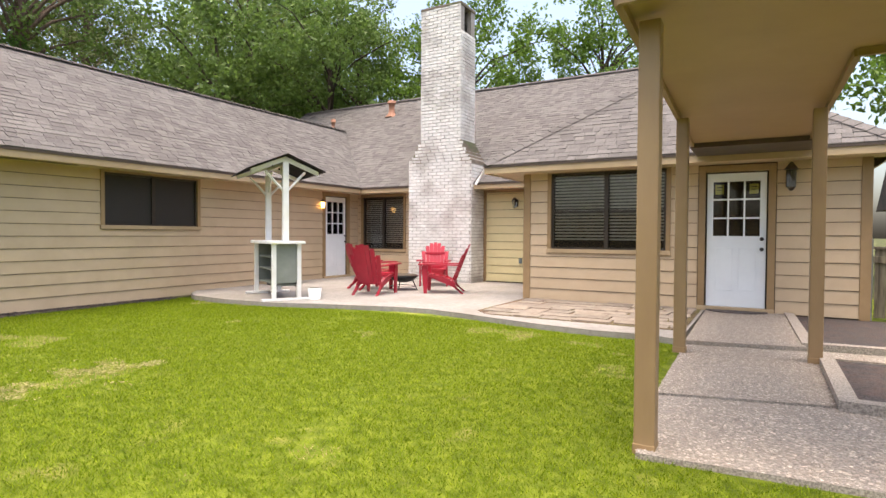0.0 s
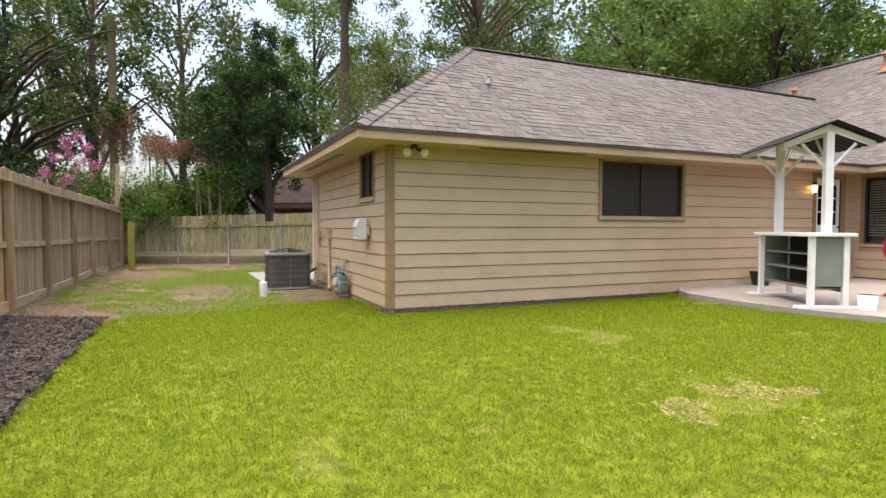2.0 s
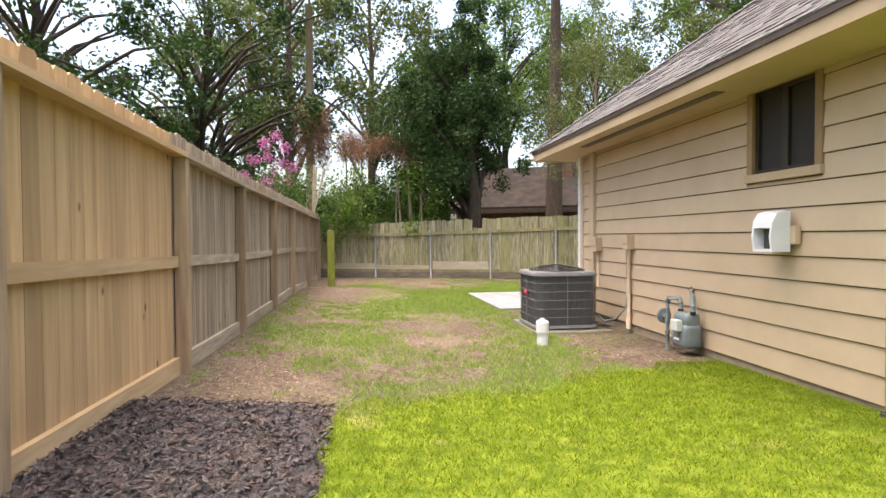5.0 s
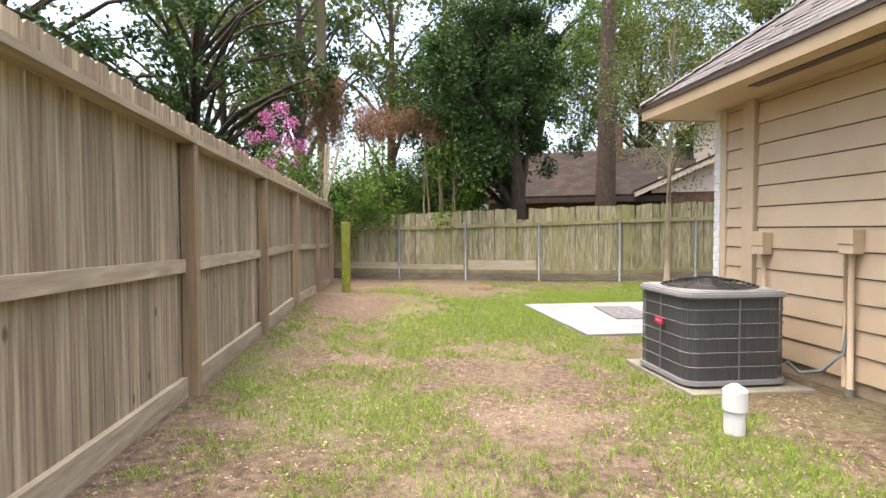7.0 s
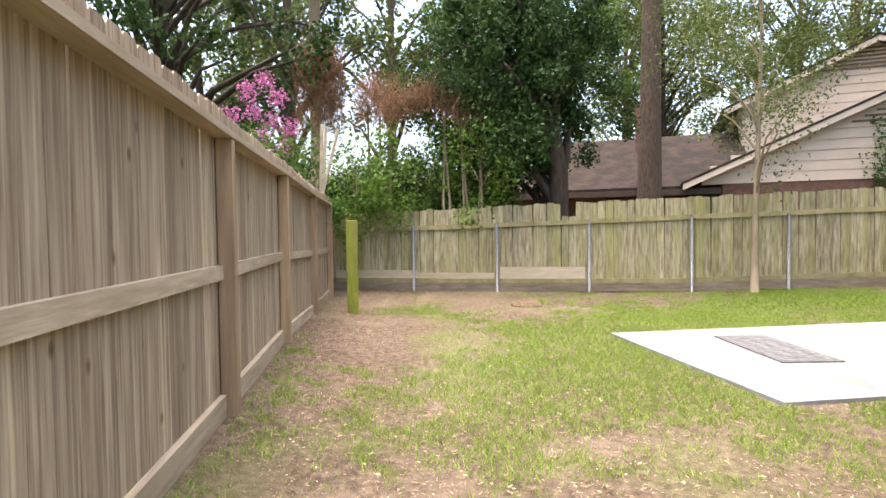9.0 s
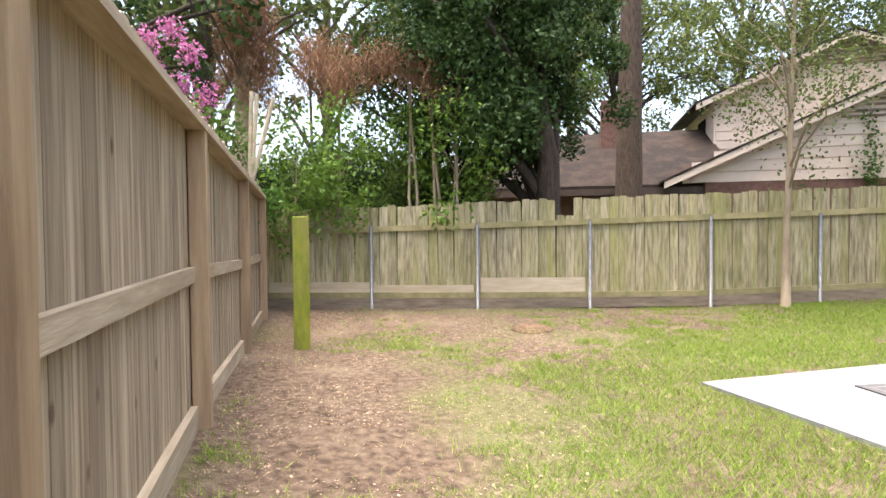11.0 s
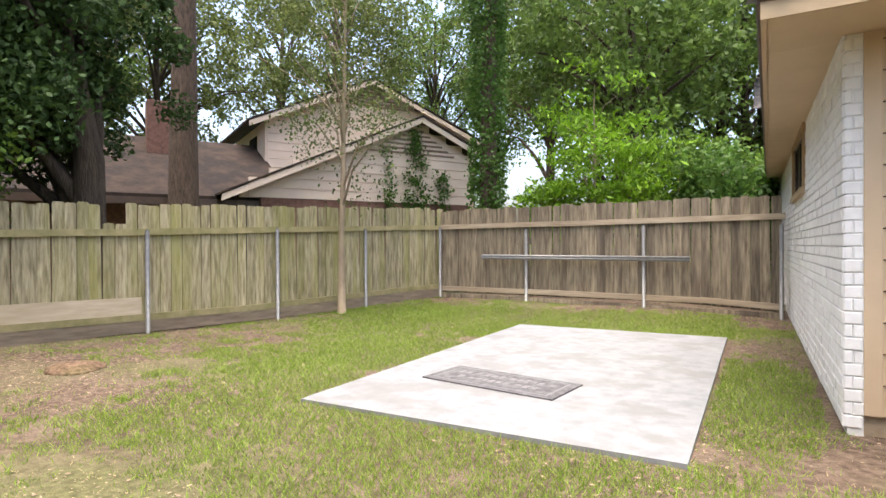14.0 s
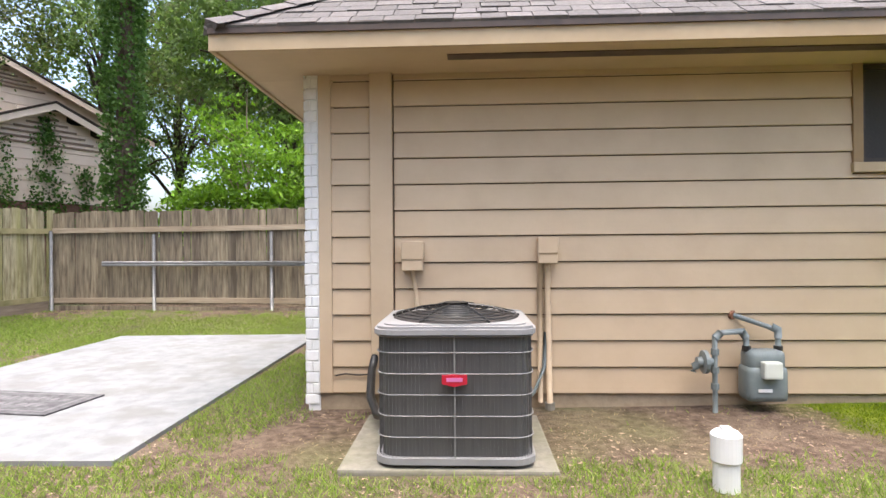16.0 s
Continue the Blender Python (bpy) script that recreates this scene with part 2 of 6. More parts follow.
RED_BADGE = surface("red_badge", rgb(.40, .012, .03), rgb(.46, .02, .04), 6, .35, 0, vary=0)
RED = surface("red_moulded_plastic", rgb(.33, .008, .026), rgb(.40, .013, .036), 4, .38, .03, vary=.05, spec=.5)
BARK_DARK = surface("dark_bark", rgb(.028, .02, .014), rgb(.075, .055, .038), 6, .95, .8, stretch=(3, 3, .6), vary=.1, fine=18, bump_dist=.04)
BARK_PINE = surface("pine_bark", rgb(.055, .038, .028), rgb(.15, .105, .075), 7, .95, .9, stretch=(3, 3, .8), vary=.1, fine=14, bump_dist=.05)
BARK_PALE = surface("pale_smooth_bark", rgb(.2, .15, .1), rgb(.34, .27, .185), 6, .9, .4, rgb(.16, .16, .07), 1.5, .5, stretch=(2, 2, .5), vary=.1)
ROOF_FAR = surface("brown_leaf_strewn_roof", rgb(.014, .010, .0085), rgb(.036, .027, .022), 10, .95, .4, rgb(.075, .046, .032), 2.2, .7, vary=.1)
SIDING_FAR = surface("pale_pink_tan_siding", rgb(.70, .55, .44), rgb(.76, .61, .49), 3, .6, .1, vary=.03)
BRICK_RED = surface("red_brick_far", rgb(.12, .06, .045), rgb(.21, .115, .085), 9, .9, .3, vary=.15)
LOUVRE = surface("louvre_shadowed_wood", rgb(.2, .13, .09), rgb(.26, .18, .13), 5, .8, .1, vary=.05)
TERRA = surface("rusty_vent_pipe", rgb(.22, .1, .06), rgb(.32, .16, .1), 9, .7, .2, vary=.1)
BARNLAMP = surface("weathered_bronze", rgb(.06, .045, .03), rgb(.10, .075, .05), 10, .5, .1, metal=.5, vary=0)
BAR_METAL = surface("corrugated_dark_metal", rgb(.010, .010, .011), rgb(.024, .0235, .023), 7, .75, .1, rgb(.04, .03, .022), 2.0, .4, vary=.05, spec=.12)
BAR_PANEL = surface("grey_green_panel", rgb(.17, .185, .165), rgb(.23, .245, .22), 4, .6, .1, vary=.03)
NOTICE = surface("yellow_paper", rgb(.55, .5, .08), rgb(.62, .57, .14), 9, .8, 0, vary=0)
MAT = surface("dark_rubber_mat", rgb(.05, .048, .052), rgb(.15, .146, .15), 14, .85, .4, vary=0)
MAT_LINE = surface("grey_mat_lettering", rgb(.125, .12, .123), rgb(.20, .195, .2), 20, .85, .2, vary=0)


def leafy(name, c1, c2, vary=.35, through=.45, rough=.5):
    return surface(name, c1, c2, 1.2, rough, 0, vary=vary, island=True, through_light=through, spec=.3)


LEAF_OAK = leafy("oak_leaf", rgb(.07, .125, .025), rgb(.155, .235, .05))
LEAF_LIGHT = leafy("light_green_leaf", rgb(.075, .145, .02), rgb(.16, .26, .04))
LEAF_DARK = leafy("dark_evergreen_leaf", rgb(.018, .042, .010), rgb(.052, .098, .022), through=.25, rough=.7)
LEAF_PINE = leafy("pine_needle", rgb(.07, .10, .025), rgb(.15, .18, .05))
LEAF_BRIGHT = leafy("bright_spring_leaf", rgb(.12, .25, .012), rgb(.23, .39, .03))
LEAF_IVY = leafy("ivy_leaf", rgb(.05, .115, .02), rgb(.115, .21, .04))
LEAF_DEAD = leafy("dead_brown_vine", rgb(.17, .085, .045), rgb(.32, .18, .10), through=.25)
PETAL = leafy("pink_crape_myrtle_bloom", rgb(.48, .13, .32), rgb(.66, .27, .48), through=.3)
GRASS = surface("lawn_grass_blade", rgb(.088, .152, .006), rgb(.25, .318, .018), 2.2, .8, 0, vary=.32, island=True, through_light=.45, spec=.08, contrast=.4)
GRASS_WEED = leafy("rough_yard_grass_blade", rgb(.125, .22, .02), rgb(.25, .345, .05), vary=.35, through=.35, rough=.6)
STRAW = leafy("dry_straw_blade", rgb(.32, .25, .12), rgb(.44, .36, .2), vary=.25, through=.25, rough=.7)


def glow(name, colour, strength):
    m = bpy.data.materials.new(name)
    m.use_nodes = True
    b = m.node_tree.nodes["Principled BSDF"]
    b.inputs["Base Color"].default_value = (.9, .8, .6, 1)
    b.inputs["Emission Color"].default_value = colour
    b.inputs["Emission Strength"].default_value = strength
    return m


BULB = glow("lit_bulb", (1, .55, .18, 1), 2.2)


# ---- builders ----
def thing(name, m, label, category, group="", kind=""):
    ob = new(name)
    ob.matrix_basis = m
    return tagged(ob, label, category, group, kind)


def part(name, bm, material, parent=None, label="", smooth=False):
    """Links a bmesh as one mesh object under a thing or a part."""
    if isinstance(bm, bpy.types.Mesh):
        me = bm
    else:
        me = bpy.data.meshes.new(name)
        if smooth:
            for f in bm.faces:
                f.smooth = len(f.verts) == 4
        bm.to_mesh(me)
        bm.free()
    if not me.materials:
        me.materials.append(material)
    ob = new(name, me)
    ob.parent = parent
    if label:
        ob["label"] = label
    return ob


def box(x0, x1, y0, y1, z0, z1, bevel=0.0, bm=None):
    bm = bm or bmesh.new()
    vs = [bm.verts.new((x, y, z)) for x in (x0, x1) for y in (y0, y1) for z in (z0, z1)]
    fs = [bm.faces.new([vs[i] for i in q]) for q in ((0, 1, 3, 2), (4, 6, 7, 5), (0, 4, 5, 1), (2, 3, 7, 6), (0, 2, 6, 4), (1, 5, 7, 3))]
    if bevel:
        es = {e for f in fs for e in f.edges}
        bmesh.ops.bevel(bm, geom=list(es), offset=bevel, segments=2, affect="EDGES", profile=0.6)
    return bm


def tube(points, radii, sides=8, bm=None, caps=True):
    """A tube through points with a radius at each."""
    bm = bm or bmesh.new()
    pts = [Vector(p) for p in points]
    if not hasattr(radii, "__len__"):
        radii = [radii] * len(pts)
    rings = []
    for i, p in enumerate(pts):
        d = (pts[min(i + 1, len(pts) - 1)] - pts[max(i - 1, 0)]).normalized()
        ref = Vector((0, 0, 1)) if abs(d.z) < 0.9 else Vector((1, 0, 0))
        u = d.cross(ref).normalized()
        v = d.cross(u)
        rings.append([bm.verts.new(p + (u * math.cos(k * math.tau / sides) + v * math.sin(k * math.tau / sides)) * radii[i]) for k in range(sides)])
    for a, b in zip(rings, rings[1:]):
        for k in range(sides):
            bm.faces.new((a[k], a[(k + 1) % sides], b[(k + 1) % sides], b[k]))
    if caps:
        bm.faces.new(rings[0])
        bm.faces.new(rings[-1][::-1])
    return bm


def prism(poly, z0, z1, bm=None, axis="z"):
    """A polygon drawn in a plane and pulled along an axis."""
    bm = bm or bmesh.new()

    def put(p, h):
        return {"z": (p[0], p[1], h), "y": (p[0], h, p[1]), "x": (h, p[0], p[1])}[axis]
    lo = [bm.verts.new(put(p, z0)) for p in poly]
    hi = [bm.verts.new(put(p, z1)) for p in poly]
    n = len(poly)
    bm.faces.new(lo[::-1])
    bm.faces.new(hi)
    for i in range(n):
        bm.faces.new((lo[i], lo[(i + 1) % n], hi[(i + 1) % n], hi[i]))
    bmesh.ops.recalc_face_normals(bm, faces=bm.faces)
    return bm


def raw(name, verts, faces):
    me = bpy.data.meshes.new(name)
    me.from_pydata(verts, [], faces)
    me.update()
    return me


def quads(name, corners):
    """A mesh of loose quads, from an array n x 4 x 3."""
    n = len(corners)
    me = bpy.data.meshes.new(name)
    me.vertices.add(4 * n)
    me.vertices.foreach_set("co", np.ascontiguousarray(corners, dtype=np.float32).ravel())
    me.loops.add(4 * n)
    me.loops.foreach_set("vertex_index", np.arange(4 * n, dtype=np.int32))
    me.polygons.add(n)
    me.polygons.foreach_set("loop_start", np.arange(0, 4 * n, 4, dtype=np.int32))
    me.update(calc_edges=True)
    return me


def tris(name, corners):
    n = len(corners)
    me = bpy.data.meshes.new(name)
    me.vertices.add(3 * n)
    me.vertices.foreach_set("co", np.ascontiguousarray(corners, dtype=np.float32).ravel())
    me.loops.add(3 * n)
    me.loops.foreach_set("vertex_index", np.arange(3 * n, dtype=np.int32))
    me.polygons.add(n)
    me.polygons.foreach_set("loop_start", np.arange(0, 3 * n, 3, dtype=np.int32))
    me.update(calc_edges=True)
    return me


def smooth01(v, a, b):
    t = np.clip((np.asarray(v, float) - a) / (b - a), 0, 1)
    return t * t * (3 - 2 * t)


def ground_z(x, y):
    """The ground falls a little towards the side yard and rises to its far corner."""
    low = -0.13 * (1 - smooth01(x, -16.0, -7.0))
    start = 3.0 + 2.5 * smooth01(x, -20.5, -19.2)
    rise = np.clip((np.asarray(y, float) - start) / (8.0 - start), 0, 1)
    bank = .095 * np.clip((-1.6 - np.asarray(y, float)) / 1.2, 0, 1) * smooth01(x, -22.5, -19.0) * (np.asarray(y, float) > -6)
    return low + bank + 0.16 * rise * rise * (3 - 2 * rise) * (1 - smooth01(x, -18.0, -14.0))


def structure(name, bm, material, label, category, parent=None):
    ob = part(name, bm, material, parent)
    return tagged(ob, label, category, "", "structure")


# ---- plan ----
XA, YB, XW = -10.07, 1.98, -15.33          # east, south and west wall of the long wing
YD, YC, XC = 12.8, 9.91, -3.87             # patio wall, door wall, its west corner
ZT, LAP = 2.40, 0.1945                     # soffit height, siding course
EAVE_Z, PITCH = 2.49, 0.72
YF = -2.87                                 # left fence
B0, B1 = Vector((-25.0, -2.87, 0)), Vector((-21.57, 7.46, 0))   # back fence
YS = 7.46                                  # side fence

# ---- ground ----
xs = np.concatenate([np.linspace(-60, -28, 9), np.linspace(-27, 6, 67), np.linspace(8, 40, 9)])
ys = np.concatenate([np.linspace(-40, -6.5, 8), np.linspace(-5.6, -1.6, 11), np.linspace(-1.2, 14, 31), np.linspace(16, 60, 10)])
gv = [(x, y, float(ground_z(x, y))) for y in ys for x in xs]
nx = len(xs)
gf = [(j * nx + i, j * nx + i + 1, (j + 1) * nx + i + 1, (j + 1) * nx + i) for j in range(len(ys) - 1) for i in range(nx - 1)]
outer = 600.0
base_n = len(gv)
gv += [(-outer, -outer, -.15), (outer, -outer, -.15), (outer, outer, -.15), (-outer, outer, -.15)]
c00, c10, c11, c01 = 0, nx - 1, len(ys) * nx - 1, (len(ys) - 1) * nx
gf += [(base_n, base_n + 1, c10, c00), (base_n + 1, base_n + 2, c11, c10), (base_n + 2, base_n + 3, c01, c11), (base_n + 3, base_n, c00, c01)]


def ground_material():
    """Fresh sod on the east, thin grass over dirt and leaf litter on the west."""
    m = bpy.data.materials.new("yard_ground")
    m.use_nodes = True
    N, L = m.node_tree.nodes, m.node_tree.links
    b = N["Principled BSDF"]
    geo = N.new("ShaderNodeNewGeometry")
    sep = N.new("ShaderNodeSeparateXYZ")
    L.new(geo.outputs["Position"], sep.inputs[0])

    def noise_tex(scale, detail=6):
        n = N.new("ShaderNodeTexNoise")
        n.inputs["Scale"].default_value, n.inputs["Detail"].default_value = scale, detail
        L.new(geo.outputs["Position"], n.inputs["Vector"])
        return n.outputs["Fac"]

    def ramp(fac, p0, c0, p1, c1):
        r = N.new("ShaderNodeValToRGB")
        r.color_ramp.elements[0].position, r.color_ramp.elements[0].color = p0, c0
        r.color_ramp.elements[1].position, r.color_ramp.elements[1].color = p1, c1
        L.new(fac, r.inputs["Fac"])
        return r.outputs["Color"]

    def mix(fac, c0, c1):
        x = N.new("ShaderNodeMix")
        x.data_type = "RGBA"
        L.new(fac, x.inputs["Factor"])
        L.new(c0, x.inputs["A"])
        L.new(c1, x.inputs["B"])
        return x.outputs["Result"]

    def calc(op, p, q):
        x = N.new("ShaderNodeMath")
        x.operation = op
        for i, v in enumerate((p, q)):
            if isinstance(v, (int, float)):
                x.inputs[i].default_value = v
            else:
                L.new(v, x.inputs[i])
        return x.outputs[0]
    k, w = rgb(0, 0, 0), rgb(1, 1, 1)
    sod = ramp(noise_tex(9), .35, rgb(.085, .12, .008), .65, rgb(.19, .23, .022))
    straw = ramp(noise_tex(30), .35, rgb(.30, .23, .09), .65, rgb(.46, .37, .17))
    sod = mix(ramp(noise_tex(2.6), .62, k, .72, rgb(.3, .3, .3)), sod, straw)
    dirt = ramp(noise_tex(17, 9), .34, rgb(.068, .047, .034), .66, rgb(.175, .128, .092))
    dirt = mix(ramp(noise_tex(1.3), .5, k, .68, rgb(.6, .6, .6)), dirt, ramp(noise_tex(50), .3, rgb(.13, .094, .066), .7, rgb(.27, .212, .152)))
    thin = ramp(noise_tex(25), .35, rgb(.085, .10, .034), .65, rgb(.17, .18, .07))
    yard = mix(ramp(noise_tex(.62), .5, k, .68, rgb(.6, .6, .6)), dirt, thin)
    edge = calc("ADD", sep.outputs["X"], calc("MULTIPLY", calc("SUBTRACT", noise_tex(2.2), .5), 1.2))
    edge = calc("ADD", edge, calc("MULTIPLY", sep.outputs["Y"], .3))
    lawn_here = N.new("ShaderNodeMapRange")
    lawn_here.inputs["From Min"].default_value, lawn_here.inputs["From Max"].default_value = -11.6, -11.1
    L.new(edge, lawn_here.inputs["Value"])
    near = mix(lawn_here.outputs["Result"], yard, sod)
    wild = ramp(noise_tex(4), .35, rgb(.05, .06, .02), .65, rgb(.12, .12, .05))
    far_w = calc("LESS_THAN", calc("SUBTRACT", sep.outputs["X"], calc("MULTIPLY", sep.outputs["Y"], .333)), -24.3)
    far_s = calc("LESS_THAN", sep.outputs["Y"], -3.0)
    far_n = calc("GREATER_THAN", sep.outputs["Y"], 14.0)
    far_any = calc("MAXIMUM", far_w, calc("MAXIMUM", far_s, far_n))
    L.new(mix(far_any, near, wild), b.inputs["Base Color"])
    b.inputs["Roughness"].default_value, b.inputs["Specular IOR Level"].default_value = .95, .15
    bp = N.new("ShaderNodeBump")
    bp.inputs["Strength"].default_value, bp.inputs["Distance"].default_value = .8, .03
    L.new(noise_tex(60, 8), bp.inputs["Height"])
    L.new(bp.outputs["Normal"], b.inputs["Normal"])
    return m


structure("ground", raw("ground", gv, gf), ground_material(), "green lawn and patchy dirt of the back yard", "ground")


# ---- house walls ----
def plank_mesh(length, h):
    """A lap-siding board along x, its foot proud of its top."""
    bm = bmesh.new()
    # 8 mm left open over each board shows the dark slab as a shadow line
    prof = ((0, 0), (-.024, 0), (-.026, .004), (-.009, h - .008), (0, h - .008))
    n = len(prof)
    a = [bm.verts.new((0, y, z)) for y, z in prof]
    b = [bm.verts.new((length, y, z)) for y, z in prof]
    for i in range(n):
        bm.faces.new((a[i], a[(i + 1) % n], b[(i + 1) % n], b[i]))
    bm.faces.new(a[::-1])
    bm.faces.new(b)
    bmesh.ops.recalc_face_normals(bm, faces=bm.faces)
    me = bpy.data.meshes.new("siding_board")
    bm.to_mesh(me)
    bm.free()
    return me


def lap_siding(wall, origin, turn, length, z0, z1, material, holes=(), lap=LAP):
    """Boards along a wall's outer face, cut round its holes (u0, u1, z0, z1). The face looks to the local -y."""
    cache = {}
    z = z0
    while z < z1 - 0.02:
        h = min(lap, z1 - z)
        spans = [(0, length, z, z + h)]
        for u0, u1, h0, h1 in holes:
            spans = [c for a, b, c0, c1 in spans for c in (
                [(a, b, c0, c1)] if b <= u0 or a >= u1 or c1 <= h0 or c0 >= h1 else
                [(a, u0, c0, c1), (u1, b, c0, c1), (max(a, u0), min(b, u1), c0, h0), (max(a, u0), min(b, u1), h1, c1)])
                if c[1] - c[0] > .015 and c[3] - c[2] > .018]
        for a, b, c0, c1 in spans:
            key = (round(b - a, 3), round(c1 - c0, 3))
            if key not in cache:
                cache[key] = plank_mesh(b - a, c1 - c0)
                cache[key].materials.append(material)
            ob = new("siding_board", cache[key])
            ob.parent = wall
            ob.matrix_basis = Matrix.Translation(origin) @ pose(0, 0, 0, 0, 0, turn) @ pose(a, 0, c0)
        z += lap


def wall_block(name, x0, x1, y0, y1, z0, z1, label, holes=(), axis="x", material=LAP_SHADE):
    """A wall slab with openings. axis: the way it runs; a hole is (u0, u1, z0, z1) in world units."""
    bm = bmesh.new()
    lo, hi = (x0, x1) if axis == "x" else (y0, y1)
    us = sorted({lo, hi, *[h[i] for h in holes for i in (0, 1)]})
    for a, b in zip(us, us[1:]):
        spans = [(z0, z1)]
        for h in holes:
            if a >= h[0] - 1e-6 and b <= h[1] + 1e-6:
                spans = [c for s, t in spans for c in ((s, min(t, h[2])), (max(s, h[3]), t)) if c[1] - c[0] > .001]
        for s, t in spans:
            box(*((a, b, y0, y1) if axis == "x" else (x0, x1, a, b)), s, t, bm=bm)
    return structure(name, bm, material, label, "wall")


WIN_A, DOOR_A = (5.76, 7.60, 1.37, 2.30), (11.42, 12.30, .12, 2.24)
WIN_D = (-11.44, -10.76, 1.64, 2.34)
WIN_B = (-9.86, -8.50, .83, 2.26)
DOOR_N = (-4.86, -4.02, .1, 2.18)
WIN_C, DOOR_C = (-3.38, -1.45, .99, 2.33), (-.87, -.02, .14, 2.22)
wall_a = wall_block("wall_east", XA - .16, XA, YB + .16, YD, .02, ZT + .05, "tan lap-sided wall of the long wing", (WIN_A, DOOR_A), "y")
wall_b = wall_block("wall_south", -15.22, XA, YB, YB + .16, .02, ZT + .05, "tan lap-sided end wall of the wing", (WIN_D,), "x")
wall_d = wall_block("wall_patio", XA, XC, YD, YD + .16, .05, ZT + .05, "tan lap-sided wall behind the patio", (WIN_B, DOOR_N), "x")
wall_c = wall_block("wall_door", XC, 1.2, YC, YC + .16, .05, ZT + .05, "tan lap-sided wall beside the back door", (WIN_C, DOOR_C), "x")
wall_e = wall_block("wall_corner", XC, XC + .16, YC + .16, YD, .05, ZT + .05, "tan lap-sided side wall of the nook", (), "y")
wall_f = wall_block("wall_end", 1.04, 1.2, YC + .16, 17, .05, ZT + .05, "tan lap-sided end wall", (), "y")
structure("foundation", box(-15.4, XA - .02, YB - .005, YB + .2, -.3, .0, bm=box(XA - .2, XA - .005, YB + .21, YD, -.3, .0)), FOUND, "tan-painted concrete foundation under the wing", "foundation")
# near-black partitions added inside, out of sight behind the windows
structure("wall_inner", box(-15.2, XA - .5, 9.5, 9.6, 0, ZT, bm=box(XC + .5, 1, 14.2, 14.3, 0, ZT)), SOOT_AND_SHADE, "unseen black partition added inside the house", "wall")

lap_siding(wall_a, (XA, YB, 0), 90, YD - YB, .0, ZT + .02, SIDING, lap=.1965, holes=[(WIN_A[0] - YB - .07, WIN_A[1] - YB + .07, WIN_A[2] - .07, ZT), (DOOR_A[0] - YB - .1, DOOR_A[1] - YB + .1, 0, ZT)])
lap_siding(wall_b, (-14.77, YB, 0), 0, -14.77 * -1 + XA, .002, ZT + .02, SIDING, lap=.1913, holes=[(WIN_D[0] + 14.77 - .07, WIN_D[1] + 14.77 + .07, WIN_D[2] - .07, ZT)])
lap_siding(wall_b, (-15.24, YB, 0), 0, .29, .002, ZT + .02, SIDING, lap=.1913)
lap_siding(wall_d, (XA, YD, 0), 0, XC - XA, .1, ZT + .02, SIDING, [(WIN_B[0] - XA - .08, WIN_B[1] - XA + .08, WIN_B[2] - .08, ZT), (2.17, 3.97, 0, ZT), (3.97, 6.2, 0, ZT)])
lap_siding(wall_d, (-6.04, YD, 0), 0, 1.0, .1, 2.28, SIDING_YELLOW)
lap_siding(wall_c, (XC, YC, 0), 0, 1.2 - XC, .08, ZT + .02, SIDING, [(WIN_C[0] - XC - .07, WIN_C[1] - XC + .07, WIN_C[2] - .07, ZT), (DOOR_C[0] - XC - .11, DOOR_C[1] - XC + .11, 0, ZT)])
lap_siding(wall_e, (XC, YD, 0), -90, YD - YC, .08, ZT + .02, SIDING)


def trim(name, bounds, material=TRIM, label="brown painted corner board", bevel=.006):
    return structure(name, box(*bounds, bevel=bevel), material, label, "trim")


trim("trim_corner", (XA - .1, XA + .035, YB - .035, YB + .075, -.02, ZT + .01))
trim("trim_corner", (-15.33, -15.235, YB - .035, YB + .06, .0, ZT + .01), SIDING, "tan painted corner board")
trim("trim_corner", (-14.945, -14.78, YB - .06, YB + .0, -.0, ZT + .01), SIDING, "tan painted vertical batten")
trim("trim_corner", (XC - .035, XC + .1, YC - .035, YC + .09, .02, ZT + .01))
trim("trim_corner", (1.1, 1.23, YC - .035, YC + .09, .02, ZT + .01))
trim("trim_corner", (-5.05, -4.93, YD - .03, YD + .01, .08, ZT))
trim("trim_corner", (-6.12, -6.03, YD - .03, YD + .01, .08, ZT))
trim("trim_header", (-6.03, -5.05, YD - .03, YD + .01, 2.28, ZT))


